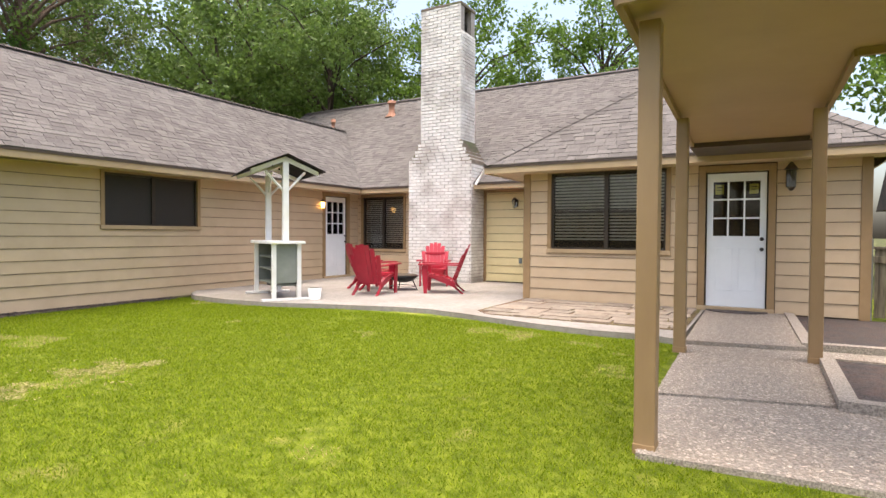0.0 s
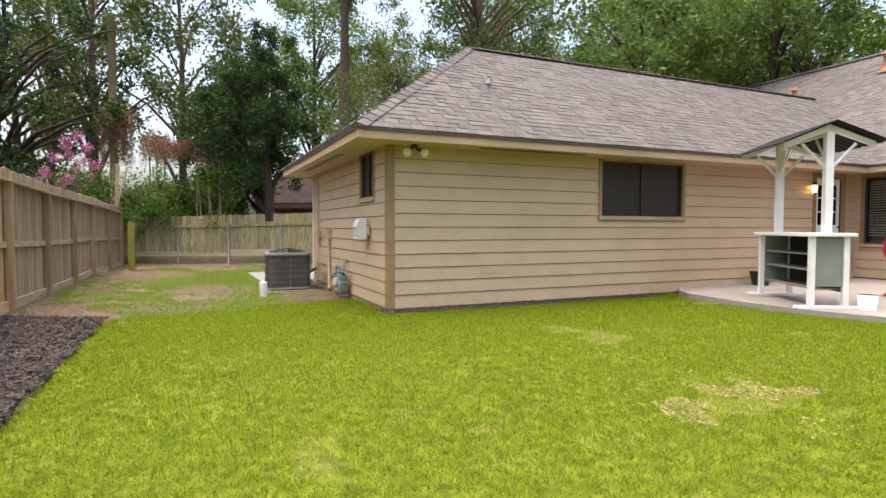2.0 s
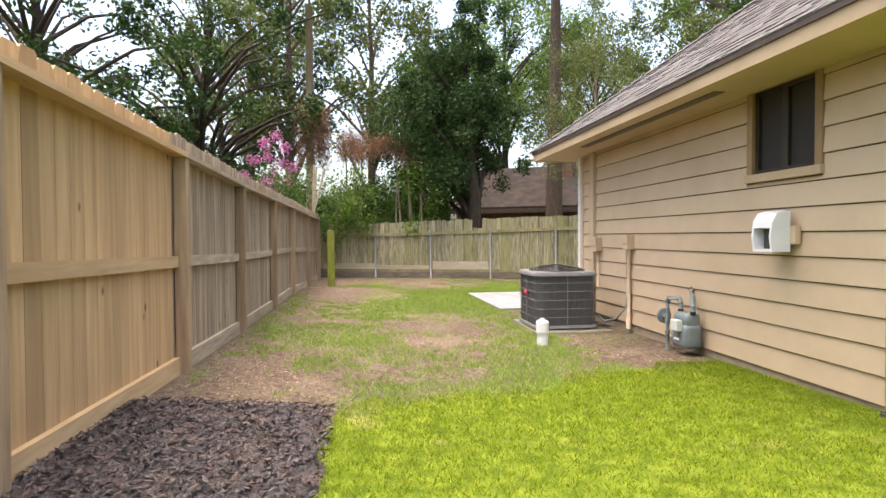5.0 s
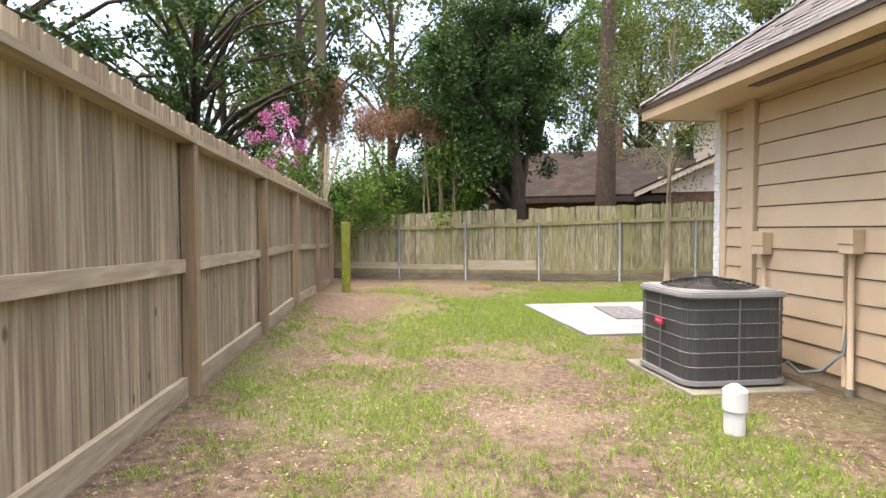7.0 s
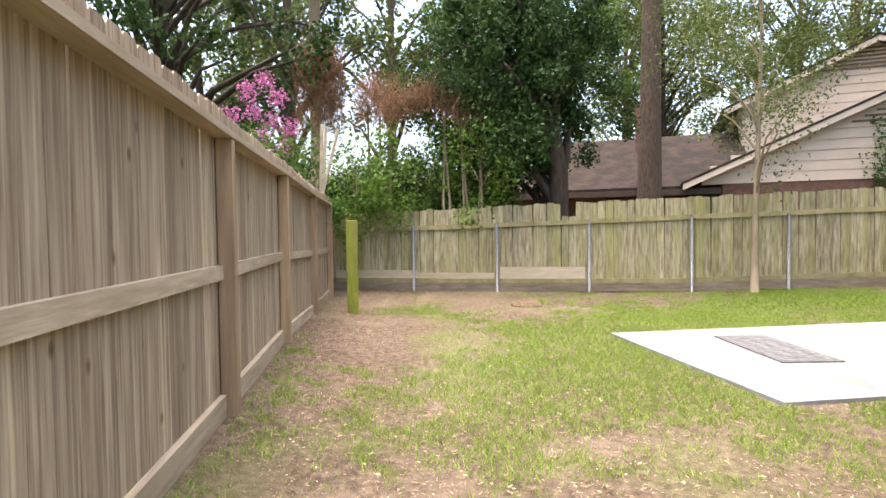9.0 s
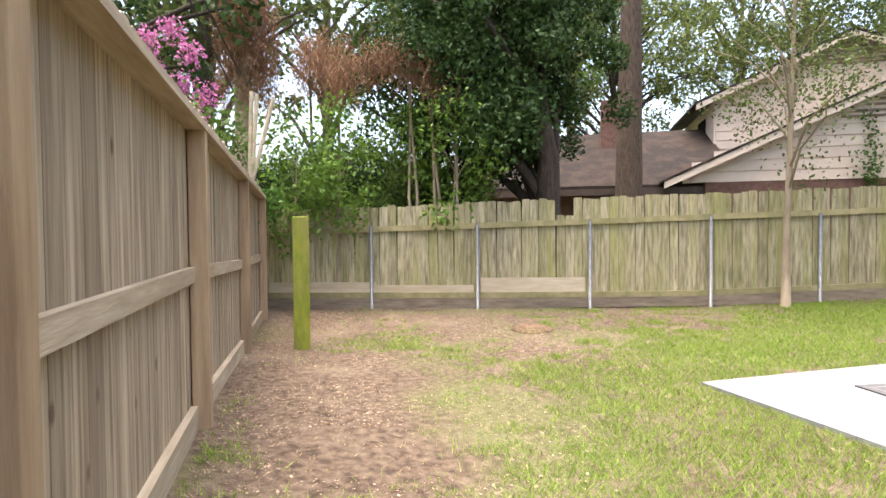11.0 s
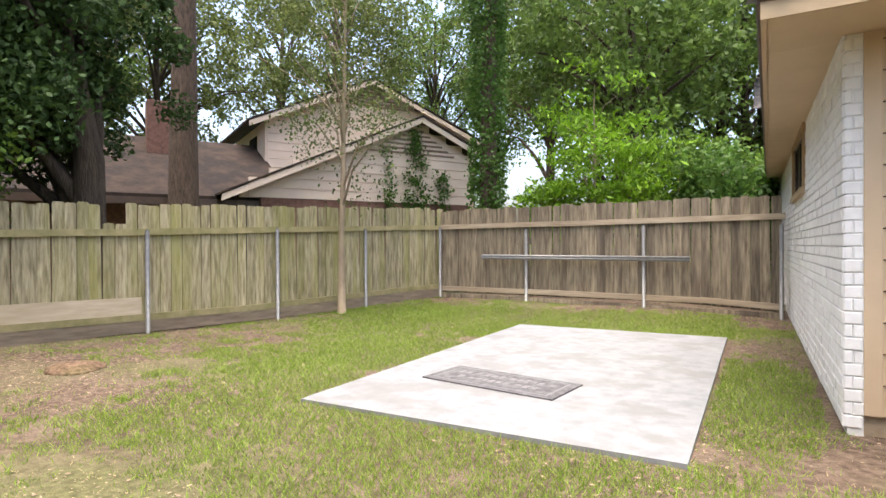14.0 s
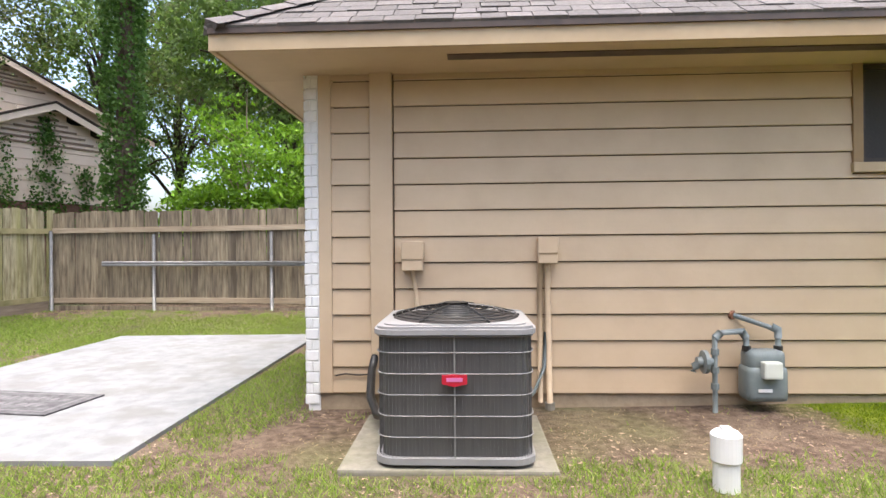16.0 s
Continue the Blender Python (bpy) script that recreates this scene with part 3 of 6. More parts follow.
# ---- roof ----
def roof_face(name, origin, u, v, depth, limits, seed, parent, course=.142):
    """Shingle tabs over a sloping face. u runs along the eave, v up the slope; limits(d) gives the run at a plan inset d."""
    rng = random.Random(seed)
    o, u, v = Vector(origin), Vector(u).normalized(), Vector(v).normalized()
    n = u.cross(v)
    if n.z < 0:
        n = -n
    flat = math.hypot(v.x, v.y)
    verts, faces = [], []
    s = -0.03
    while s * flat < depth:
        d0, d1 = max(0, s * flat), min(depth, (s + course) * flat)
        a0, b0 = limits(d0)
        a1, b1 = limits(d1)
        p = min(a0, a1) - rng.random() * .2
        while p < max(b0, b1):
            q = p + rng.choice((.12, .15, .18, .22)) + rng.random() * .03
            lift = rng.choice((.004, .007, .012))
            row = []
            for sv, aa, bb in ((s, a0, b0), (s + course * 1.06, a1, b1)):
                row.append((min(max(p, aa), bb), min(max(q, aa), bb), sv))
            if row[0][1] - row[0][0] > .01 or row[1][1] - row[1][0] > .01:
                k = len(verts)
                (x0, x1, sv0), (x2, x3, sv1) = row
                for x, sv, hgt in ((x0, sv0, lift), (x1, sv0, lift), (x3, sv1, .002), (x2, sv1, .002), (x0, sv0, -.012), (x1, sv0, -.012)):
                    verts.append(o + u * x + v * sv + n * hgt)
                faces += [(k, k + 1, k + 2, k + 3), (k + 4, k + 5, k + 1, k), (k + 4, k, k + 3), (k + 1, k + 5, k + 2)]
            p = q + .007
        s += course
    ob = part("shingles", raw(name, verts, faces), SHINGLE, parent, "weathered grey-brown asphalt shingles")
    tagged(ob, kind="stuff")
    # deck
    pts = []
    ds = [depth * i / 8 for i in range(9)]
    low = [o + u * limits(d)[0] + v * (d / flat) - n * .014 for d in ds]
    high = [o + u * limits(d)[1] + v * (d / flat) - n * .014 for d in ds]
    vv, ff = [], []
    for a, b in zip(low, high):
        vv += [a, b, a - n * .05, b - n * .05]
    for i in range(len(ds) - 1):
        k = 4 * i
        ff += [(k, k + 1, k + 5, k + 4), (k + 2, k + 6, k + 7, k + 3), (k, k + 4, k + 6, k + 2), (k + 1, k + 3, k + 7, k + 5)]
    part("roof_deck", raw(name + "_deck", vv, ff), ROOF_DECK, parent)


XE, XEW, YE, YM, XCE = -9.5, -15.87, 1.36, 12.22, -4.45
HALF = (XE - XEW) / 2
RX, RZ = (XE + XEW) / 2, EAVE_Z + PITCH * (XE - XEW) / 2
CH = 2.95
MAIN_D = 4.95
roof = thing("roof", Matrix(), "hipped grey-brown asphalt shingle roof of the house", "roof", kind="structure")
roof_face("roof_wing_east", (XE, YE, EAVE_Z), (0, 1, 0), (-1, 0, PITCH), HALF, lambda d: (d, YM - YE + d), 1, roof)
roof_face("roof_wing_south", (XEW, YE, EAVE_Z), (1, 0, 0), (0, 1, PITCH), HALF, lambda d: (d, 2 * HALF - d), 2, roof)
roof_face("roof_wing_west", (XEW, YE, EAVE_Z), (0, 1, 0), (1, 0, PITCH), HALF, lambda d: (d, 12.0), 3, roof)
roof_face("roof_main_south", (0, YM, EAVE_Z), (1, 0, 0), (0, 1, PITCH), MAIN_D,
          lambda d: (XE - d if d < HALF else -16.2, XCE + d if d < CH else 1.2), 4, roof)
roof_face("roof_nook_west", (XCE, 9.35, EAVE_Z), (0, 1, 0), (1, 0, PITCH), CH, lambda d: (d, YM - 9.35 + d), 5, roof)
roof_face("roof_nook_south", (XCE, 9.35, EAVE_Z), (1, 0, 0), (0, 1, PITCH), CH, lambda d: (d, 2 * CH - d), 6, roof)
roof_face("roof_nook_east", (XCE + 2 * CH, 9.35, EAVE_Z), (0, 1, 0), (-1, 0, PITCH), CH, lambda d: (d, 9.0), 7, roof)


def ridge_cap(p, q, seed, dark=False):
    rng = random.Random(seed)
    p, q = Vector(p), Vector(q)
    d = (q - p).normalized()
    side = d.cross(Vector((0, 0, 1))).normalized()
    up = side.cross(d)
    n = int((q - p).length / .2)
    verts, faces = [], []
    for i in range(n):
        a = p + (q - p) * (i / n)
        b = p + (q - p) * ((i + 1.15) / n)
        la, lb = .035 + rng.random() * .008, .022
        k = len(verts)
        verts += [a - side * .13 - up * .03, a + up * la, a + side * .13 - up * .03, b - side * .13 - up * .04, b + up * lb, b + side * .13 - up * .04,
                  a - up * .06]
        faces += [(k, k + 1, k + 4, k + 3), (k + 1, k + 2, k + 5, k + 4), (k, k + 6, k + 1), (k + 1, k + 6, k + 2)]
    ob = part("ridge_cap", raw("ridge_cap", verts, faces), ROOF_DECK if dark else SHINGLE, roof, "dark ridge cap" if dark else "")
    tagged(ob, kind="stuff")


MZ = EAVE_Z + PITCH * MAIN_D
ridge_cap((XE, YE, EAVE_Z), (RX, YE + HALF, RZ), 1)
ridge_cap((XEW, YE, EAVE_Z), (RX, YE + HALF, RZ), 2)
ridge_cap((RX, YE + HALF, RZ), (RX, YM + HALF, RZ), 3, True)
ridge_cap((-16.2, YM + MAIN_D, MZ), (1.2, YM + MAIN_D, MZ), 4, True)
ridge_cap((XCE, 9.35, EAVE_Z), (XCE + CH, 9.35 + CH, EAVE_Z + PITCH * CH), 5)
ridge_cap((XCE + 2 * CH, 9.35, EAVE_Z), (XCE + CH, 9.35 + CH, EAVE_Z + PITCH * CH), 6)
ridge_cap((XCE + CH, 9.35 + CH, EAVE_Z + PITCH * CH), (XCE + CH, YM + CH, EAVE_Z + PITCH * CH), 7)
part("roof_back", raw("roof_back", [(-16.2, YM + MAIN_D, MZ - .03), (1.2, YM + MAIN_D, MZ - .03), (1.2, 22, 2.4), (-16.0, 22, 2.4)], [(0, 1, 2, 3)]), ROOF_DECK, roof)


def eave_run(p, q, inward, z=EAVE_Z):
    """Fascia board with its dark drip edge, along an eave."""
    p, q, w = Vector(p), Vector(q), Vector(inward)
    d = (q - p).normalized()
    for name, a, b, z0, z1, m, lab in (("fascia", .0, .03, z - .165, z - .062, FASCIA, "tan painted fascia board under the roof edge"),
                                       ("drip_edge", -.018, .03, z - .062, z - .004, DRIP, "dark brown drip edge along the roof")):
        bm = bmesh.new()
        vs = [bm.verts.new(e + w * k + Vector((0, 0, h))) for e in (p, q) for k in (a, b) for h in (z0, z1)]
        for f in ((0, 1, 3, 2), (4, 6, 7, 5), (0, 4, 5, 1), (2, 3, 7, 6), (0, 2, 6, 4), (1, 5, 7, 3)):
            bm.faces.new([vs[i] for i in f])
        bmesh.ops.recalc_face_normals(bm, faces=bm.faces)
        structure(name, bm, m, lab, "fascia" if name == "fascia" else "trim")


eave_run((XE, YE + .031, 0), (XE, YM - .02, 0), (-1, 0, 0))
eave_run((XEW, YE, 0), (XE, YE, 0), (0, 1, 0))
eave_run((XEW, YE + .031, 0), (XEW, 12.6, 0), (1, 0, 0))
eave_run((XE - .02, YM, 0), (XCE, YM, 0), (0, 1, 0))
eave_run((XCE, 9.35, 0), (XCE + 2 * CH, 9.35, 0), (0, 1, 0))
eave_run((XCE, 9.382, 0), (XCE, YM + .03, 0), (1, 0, 0))
eave_run((XCE + 2 * CH, 9.382, 0), (XCE + 2 * CH, 14, 0), (-1, 0, 0))
SZ = EAVE_Z - .15


def soffit(bounds):
    structure("soffit", box(*bounds, SZ, SZ + .02), SOFFIT, "tan painted soffit under the eave", "soffit")


soffit((XA - .1, XE - .031, YE + .031, YM + .6))
soffit((XEW + .031, XA - .1, YE + .031, YB + .1))
soffit((XEW + .031, -15.3, YB + .1, 12.6))
soffit((XE - .031, XCE + .5, YM + .031, YD + .1))
soffit((XCE + .031, XC + .1, 9.381, YM + .031))
soffit((XC + .1, XCE + 2 * CH - .031, 9.381, YC + .1))
structure("soffit_vent", box(-14.36, -11.4, 1.56, 1.66, SZ - .008, SZ + .004), DRIP, "dark gap of a soffit vent", "vent")
structure("soffit_vent", box(-9.86, -9.76, 3.3, 5.2, SZ - .008, SZ + .004), DRIP, "dark gap of a soffit vent", "vent")


# ---- bricks ----
def brick_face(host, origin, turn, width, z0, z1, material, seed, limits=None, keep=300, bl=.23, bh=.08, gap=.01, proud=.014):
    """Running-bond bricks on a face that looks to the local -y; the lowest are objects of their own, the rest one mesh."""
    rng = random.Random(seed)
    meshes = {}
    made = 0
    base = Matrix.Translation(origin) @ pose(0, 0, 0, 0, 0, turn)
    verts, faces = [], []
    row = 0
    z = z0
    while z < z1 - .02:
        a, b = limits(z - z0) if limits else (0, width)
        x = a - (bl / 2 if row % 2 else 0)
        while x < b - .01:
            s, t = max(x, a), min(x + bl - gap, b)
            if t - s > .03:
                p = proud + rng.uniform(-.004, .005)
                if made < keep:
                    key = round(t - s, 2)
                    if key not in meshes:
                        bm = box(0, t - s, -proud, .01, 0, bh - gap)
                        top = [e for e in bm.edges if all(v.co.y < 0 for v in e.verts)]
                        bmesh.ops.bevel(bm, geom=top, offset=.005, segments=1, affect="EDGES")
                        meshes[key] = bpy.data.meshes.new("brick")
                        bm.to_mesh(meshes[key])
                        bm.free()
                        meshes[key].materials.append(material)
                    ob = new("brick", meshes[key])
                    ob.parent = host
                    ob.matrix_basis = base @ pose(s, rng.uniform(-.004, .004), z, 0, 0, rng.uniform(-.4, .4))
                    made += 1
                else:
                    k = len(verts)
                    h = bh - gap
                    for q in ((s, .01, z), (t, .01, z), (t, .01, z + h), (s, .01, z + h), (s + .004, -p, z + .004), (t - .004, -p, z + .004), (t - .004, -p, z + h - .004), (s + .004, -p, z + h - .004)):
                        verts.append(base @ Vector(q))
                    faces += [(k + 4, k + 5, k + 6, k + 7), (k, k + 1, k + 5, k + 4), (k + 1, k + 2, k + 6, k + 5), (k + 2, k + 3, k + 7, k + 6), (k + 3, k, k + 4, k + 7)]
            x += bl
        z += bh
        row += 1
    if verts:
        me = raw("brickwork", verts, faces)
        ob = part("brickwork", me, surface_island[material.name], host)
        tagged(ob, kind="stuff")


surface_island = {
    "whitewashed_brick": surface("whitewashed_brickwork", rgb(.64, .62, .59), rgb(.80, .79, .77), 14, .8, .4, rgb(.22, .175, .145), 1.4, .5, vary=.07, fine=70, bump_dist=.006, stain_edge=.1, island=True),
    "white_painted_brick": surface("white_painted_brickwork", rgb(.68, .665, .64), rgb(.78, .77, .75), 12, .7, .4, rgb(.55, .51, .47), 1.3, .25, vary=.02, fine=70, bump_dist=.005, island=True),
}

# chimney: broad base, stepped shoulders, tall shaft
CX0, CX1, NX0, NX1, CY, CYB, CTOP = -7.87, -6.12, -7.52, -6.42, 12.1, 12.85, 6.75
chimney = thing("chimney", pose(0, 0, 0), "tall whitewashed brick chimney with sooty stains and stepped shoulders", "chimney")
core = box(CX0 + .01, CX1 - .01, CY + .01, CYB, .02, 2.95)
bm = prism([(CX0 + .01, 2.95), (CX1 - .01, 2.95), (CX1 - .01, 3.0), (NX1 - .01, 3.52), (NX0 + .01, 3.52), (CX0 + .01, 3.0)], CY + .01, CYB, bm=core, axis="y")
box(NX0 + .01, NX1 - .01, CY + .01, CYB, 3.52, CTOP - .62, bm=bm)
box(NX0 + .01, NX1 - .28, CY + .01, CY + .12, CTOP - .62, CTOP - .02, bm=bm)
box(NX0 + .01, NX0 + .12, CY + .12, CYB, CTOP - .62, CTOP - .02, bm=bm)
box(NX0 + .12, NX1 - .01, CYB - .12, CYB, CTOP - .62, CTOP - .02, bm=bm)
box(NX1 - .28, NX1 - .01, CY + .01, CY + .2, CTOP - .62, CTOP - .02, bm=bm)
box(NX1 - .12, NX1 - .01, CY + .55, CYB - .12, CTOP - .62, CTOP - .02, bm=bm)
part("masonry", bm, MORTAR, chimney)
part("flue", box(NX0 + .2, NX1 - .16, CY + .24, CYB - .16, CTOP - .618, CTOP - .3), SOOT_AND_SHADE, chimney, "sooty black flue")
part("cap", box(NX0 - .02, NX1 + .02, CY - .02, CYB + .02, CTOP - .02, CTOP + .05, bevel=.015), MOSSY, chimney, "mossy dark mortar cap")


def front_limits(h):
    z = h + .05
    step = 0 if z < 2.95 else min((z - 2.95) / .55, 1)
    return (round(step * 4) / 4 * (NX0 - CX0), CX1 - CX0 - round(step * 4) / 4 * (CX1 - NX1))


brick_face(chimney, (CX0, CY, .05), 0, CX1 - CX0, 0, CTOP - .05, BRICK, 3, front_limits, keep=300)
brick_face(chimney, (CX1, CY, .05), 90, CYB - CY, 0, 2.9, BRICK, 4, keep=0)
brick_face(chimney, (NX1, CY, 3.5), 90, CYB - CY, 0, CTOP - 3.5 - .62, BRICK, 5, keep=0)
brick_face(chimney, (CX0, CYB, .05), -90, CYB - CY, 0, 2.9, BRICK, 6, keep=0)
brick_face(chimney, (NX0, CYB, 3.5), -90, CYB - CY, 0, CTOP - 3.5, BRICK, 7, keep=0)
for i in range(6):
    z = 2.95 + i * .095
    r = CX1 - (i + .5) * (CX1 - NX1) / 6
    l = CX0 + (i + .5) * (NX0 - CX0) / 6
    part("shoulder_brick", box(NX1 - .02, r + .02, CY - .008, CYB, z, z + .09, bevel=.008), MOSSY, chimney, "dark mossy stepped brick")
    part("shoulder_brick", box(l - .02, NX0 + .02, CY - .008, CYB, z, z + .09, bevel=.008), MOSSY, chimney, "dark mossy stepped brick")

# west wall of white brick, slightly out of square
W0, W1 = Vector((-15.43, YB - .03, 0)), Vector((-15.66, 12.4, 0))
wdir = (W1 - W0).normalized()
wturn = math.degrees(math.atan2(wdir.y, wdir.x))
wn_ = Vector((wdir.y, -wdir.x, 0))
BW = (W1 - W0).length
wbase = Matrix.Translation(W1) @ pose(0, 0, 0, 0, 0, wturn + 180)
WU0, WU1, WZ0, WZ1 = 5.9, 7.6, 1.66, 2.28
wb = bmesh.new()
for q in ((0, WU0, -.2, ZT), (WU1, BW, -.2, ZT), (WU0, WU1, -.2, WZ0), (WU0, WU1, WZ1, ZT)):
    box(q[0], q[1], .015, .1, q[2], q[3], bm=wb)
wb.transform(wbase)
west = structure("wall_west", wb, MORTAR_W, "white painted brick wall facing the side yard", "wall")
LOW = dict(bh=.08, gap=.007, proud=.007)
brick_face(west, W1, wturn + 180, BW, -.08, ZT - .02, BRICK_LOW, 8, limits=lambda h: (BW - 2.6, BW), keep=300, **LOW)
for seed_, u0, u1, z0_, z1_ in ((9, 0, WU0, -.08, ZT - .02), (19, WU1, BW - 2.6, -.08, ZT - .02), (29, WU0, WU1, -.08, WZ0 - .05), (39, WU0, WU1, WZ1, ZT - .02)):
    brick_face(west, W1, wturn + 180, BW, z0_, z1_, BRICK_LOW, seed_, limits=lambda h, u0=u0, u1=u1: (u0, u1), keep=0, **LOW)
brick_face(west, (-15.43, YB - .03, 0), 0, .1, -.08, ZT - .1, BRICK_LOW, 10, keep=40, bl=.1, **LOW)


# ---- openings ----
def window(name, m, w, h, label, mullions=1, blinds=True, screen=False, trim_w=.07, sill=True):
    """A window in its hole: local x along the wall, z up from the hole's foot, -y outwards."""
    ob = thing(name, m, label, "window", kind="structure")
    f = .035
    for lab, b in (("window_trim", (-trim_w, 0, -.035, 0, -trim_w, h + trim_w)), ("window_trim", (w, w + trim_w, -.035, 0, -trim_w, h + trim_w)),
                   ("window_trim", (0, w, -.035, 0, h, h + trim_w))):
        part(lab, box(*b, bevel=.005), TRIM, ob, "brown painted casing")
    if sill:
        part("window_sill", box(-trim_w - .01, w + trim_w + .01, -.055, 0, -trim_w, 0, bevel=.006), FASCIA, ob, "tan painted sill")
    n = mullions + 1
    pw = w / n
    for i in range(n):
        fr = bmesh.new()
        a, b = i * pw, (i + 1) * pw
        for q in ((a, a + f, .0, .05, 0, h), (b - f, b, .0, .05, 0, h), (a + f, b - f, .0, .05, 0, f), (a + f, b - f, .0, .05, h - f, h)):
            box(*q, bm=fr)
        if blinds:
            box(a + f, b - f, .012, .045, h * .48, h * .48 + .03, bm=fr)
        part("window_frame", fr, FRAME_DARK, ob)
        part("pane", box(a + f, b - f, .03, .036, f, h - f), SCREEN if screen else GLASS, ob, "dark screened glass" if screen else "")
        if blinds:
            bl = bmesh.new()
            z = h * .12
            while z < h - f - .02:
                box(a + f + .01, b - f - .01, .07, .085, z, z + .03, bm=bl)
                z += .055
            part("blind", bl, BLIND, ob, "pale horizontal slat blind behind the glass")
    # black sheet close behind the panes paints the unlit room
    part("dark_room", box(0, w, .15, .155, 0, h), SOOT_AND_SHADE, ob, "black sheet standing for the unlit room behind the glass")
    return ob


def glass_mat():
    m = bpy.data.materials.new("window_glass")
    m.use_nodes = True
    N, L = m.node_tree.nodes, m.node_tree.links
    N.remove(N["Principled BSDF"])
    tr, gl, fr, mx = (N.new("ShaderNode" + k) for k in ("BsdfTransparent", "BsdfGlossy", "Fresnel", "MixShader"))
    tr.inputs["Color"].default_value = (.85, .85, .83, 1)
    gl.inputs["Roughness"].default_value = .03
    fr.inputs["IOR"].default_value = 1.5
    L.new(fr.outputs[0], mx.inputs[0])
    L.new(tr.outputs[0], mx.inputs[1])
    L.new(gl.outputs[0], mx.inputs[2])
    L.new(mx.outputs[0], N["Material Output"].inputs["Surface"])
    return m


GLASS = glass_mat()
window("window_1", pose(XA, WIN_A[0], WIN_A[2], 0, 0, 90), WIN_A[1] - WIN_A[0], WIN_A[3] - WIN_A[2], "dark screened sliding window with brown casing", 1, False, True)
window("window_2", pose(WIN_D[0], YB, WIN_D[2]), WIN_D[1] - WIN_D[0], WIN_D[3] - WIN_D[2], "small dark two-pane window with tan sill", 1, False, True)
window("window_3", pose(WIN_B[0], YD, WIN_B[2]), WIN_B[1] - WIN_B[0], WIN_B[3] - WIN_B[2], "dark-framed patio window with horizontal blinds", 1)
window("window_4", pose(WIN_C[0], YC, WIN_C[2]), WIN_C[1] - WIN_C[0], WIN_C[3] - WIN_C[2], "wide dark-framed window with horizontal blinds", 1)
window("window_5", wbase @ pose(WU0, 0, WZ0), WU1 - WU0, WZ1 - WZ0, "dark screened window in the white brick wall", 1, False, True)


def door(name, m, w, h, label):
    """A half-glazed door with nine panes: local x along the wall, -y outwards."""
    ob = thing(name, m, label, "door", kind="structure")
    for b in ((-.1, 0, -.04, .02, -.04, h + .1), (w, w + .1, -.04, .02, -.04, h + .1), (0, w, -.04, .02, h, h + .1)):
        part("door_casing", box(*b, bevel=.006), TRIM, ob, "brown painted casing")
    part("threshold", box(-.1, w + .1, -.09, .1, -.06, .0, bevel=.006), FASCIA, ob, "tan threshold")
    g0, g1, k0, k1 = .11 * w, .89 * w, h * .52, h * .935
    leaf = bmesh.new()
    for q in ((.02, g0, 0, h - .02), (g1, w - .02, 0, h - .02), (g0, g1, 0, k0), (g0, g1, k1, h - .02)):
        box(q[0], q[1], .02, .06, q[2], q[3], bm=leaf)
    lf = part("door_leaf", leaf, DOOR_WHITE, ob, "white painted door leaf")
    for a, b in ((.16 * w, .46 * w), (.54 * w, .84 * w)):
        fr = bmesh.new()
        z0, z1, e = h * .12, h * .44, .022
        for q in ((a, a + e, z0, z1), (b - e, b, z0, z1), (a + e, b - e, z0, z0 + e), (a + e, b - e, z1 - e, z1)):
            box(q[0], q[1], .012, .02, q[2], q[3], bevel=.003, bm=fr)
        part("panel_moulding", fr, DOOR_WHITE, lf)
    mu = bmesh.new()
    for i in range(4):
        x = g0 + (g1 - g0) * i / 3
        box(x - .012, x + .012, .008, .05, k0, k1, bm=mu)
        z = k0 + (k1 - k0) * i / 3
        box(g0, g1, .009, .049, z - .012, z + .012, bm=mu)
    part("glazing_bars", mu, DOOR_WHITE, lf)
    for i in range(3):
        for j in range(3):
            x, z = g0 + (g1 - g0) * i / 3, k0 + (k1 - k0) * j / 3
            part("pane", box(x + .012, x + (g1 - g0) / 3 - .012, .028, .033, z + .012, z + (k1 - k0) / 3 - .012), GLASS, lf)
    # the unlit room is painted as a black sheet behind the door
    part("dark_room", box(0, w, .15, .155, 0, h), SOOT_AND_SHADE, ob, "black sheet standing for the unlit room behind the glass")
    for z in (h * .43, h * .505):
        kn = bmesh.new()
        bmesh.ops.create_uvsphere(kn, u_segments=12, v_segments=8, radius=.03, matrix=pose(w - .075, -.02, z))
        tube([(w - .075, .02, z), (w - .075, -.02, z)], .013, 8, bm=kn)
        part("door_knob", kn, BLACK, lf, "black round knob", True)
    return ob


door("door_1", pose(DOOR_C[0], YC, DOOR_C[2]), DOOR_C[1] - DOOR_C[0], DOOR_C[3] - DOOR_C[2], "white half-glazed back door with nine panes")
for x in (DOOR_C[0] + .13, DOOR_C[0] + .60):
    note = thing("paper_notice", pose(x, YC + .038, DOOR_C[2] + 1.74), "small yellow paper notice behind the door glass", "notice")
    part("paper", box(0, .12, 0, .002, 0, .15), NOTICE, note)
    part("printed_line", box(.02, .1, -.001, 0, .1, .115), FRAME_DARK, note)
    part("printed_line", box(.02, .08, -.001, 0, .06, .07), FRAME_DARK, note)
step_mat = thing("step_mat", pose(-.42, YC - .1, .088), "dark brown half-round mat at the back door", "mat")
part("pile", prism([(.42 * math.cos(math.pi * (1 + i / 14)), .3 * math.sin(math.pi * (1 + i / 14))) for i in range(15)], 0, .014), MULCH, step_mat)
door("door_2", pose(XA, DOOR_A[0], DOOR_A[2], 0, 0, 90), DOOR_A[1] - DOOR_A[0], DOOR_A[3] - DOOR_A[2], "white half-glazed door beside the patio")

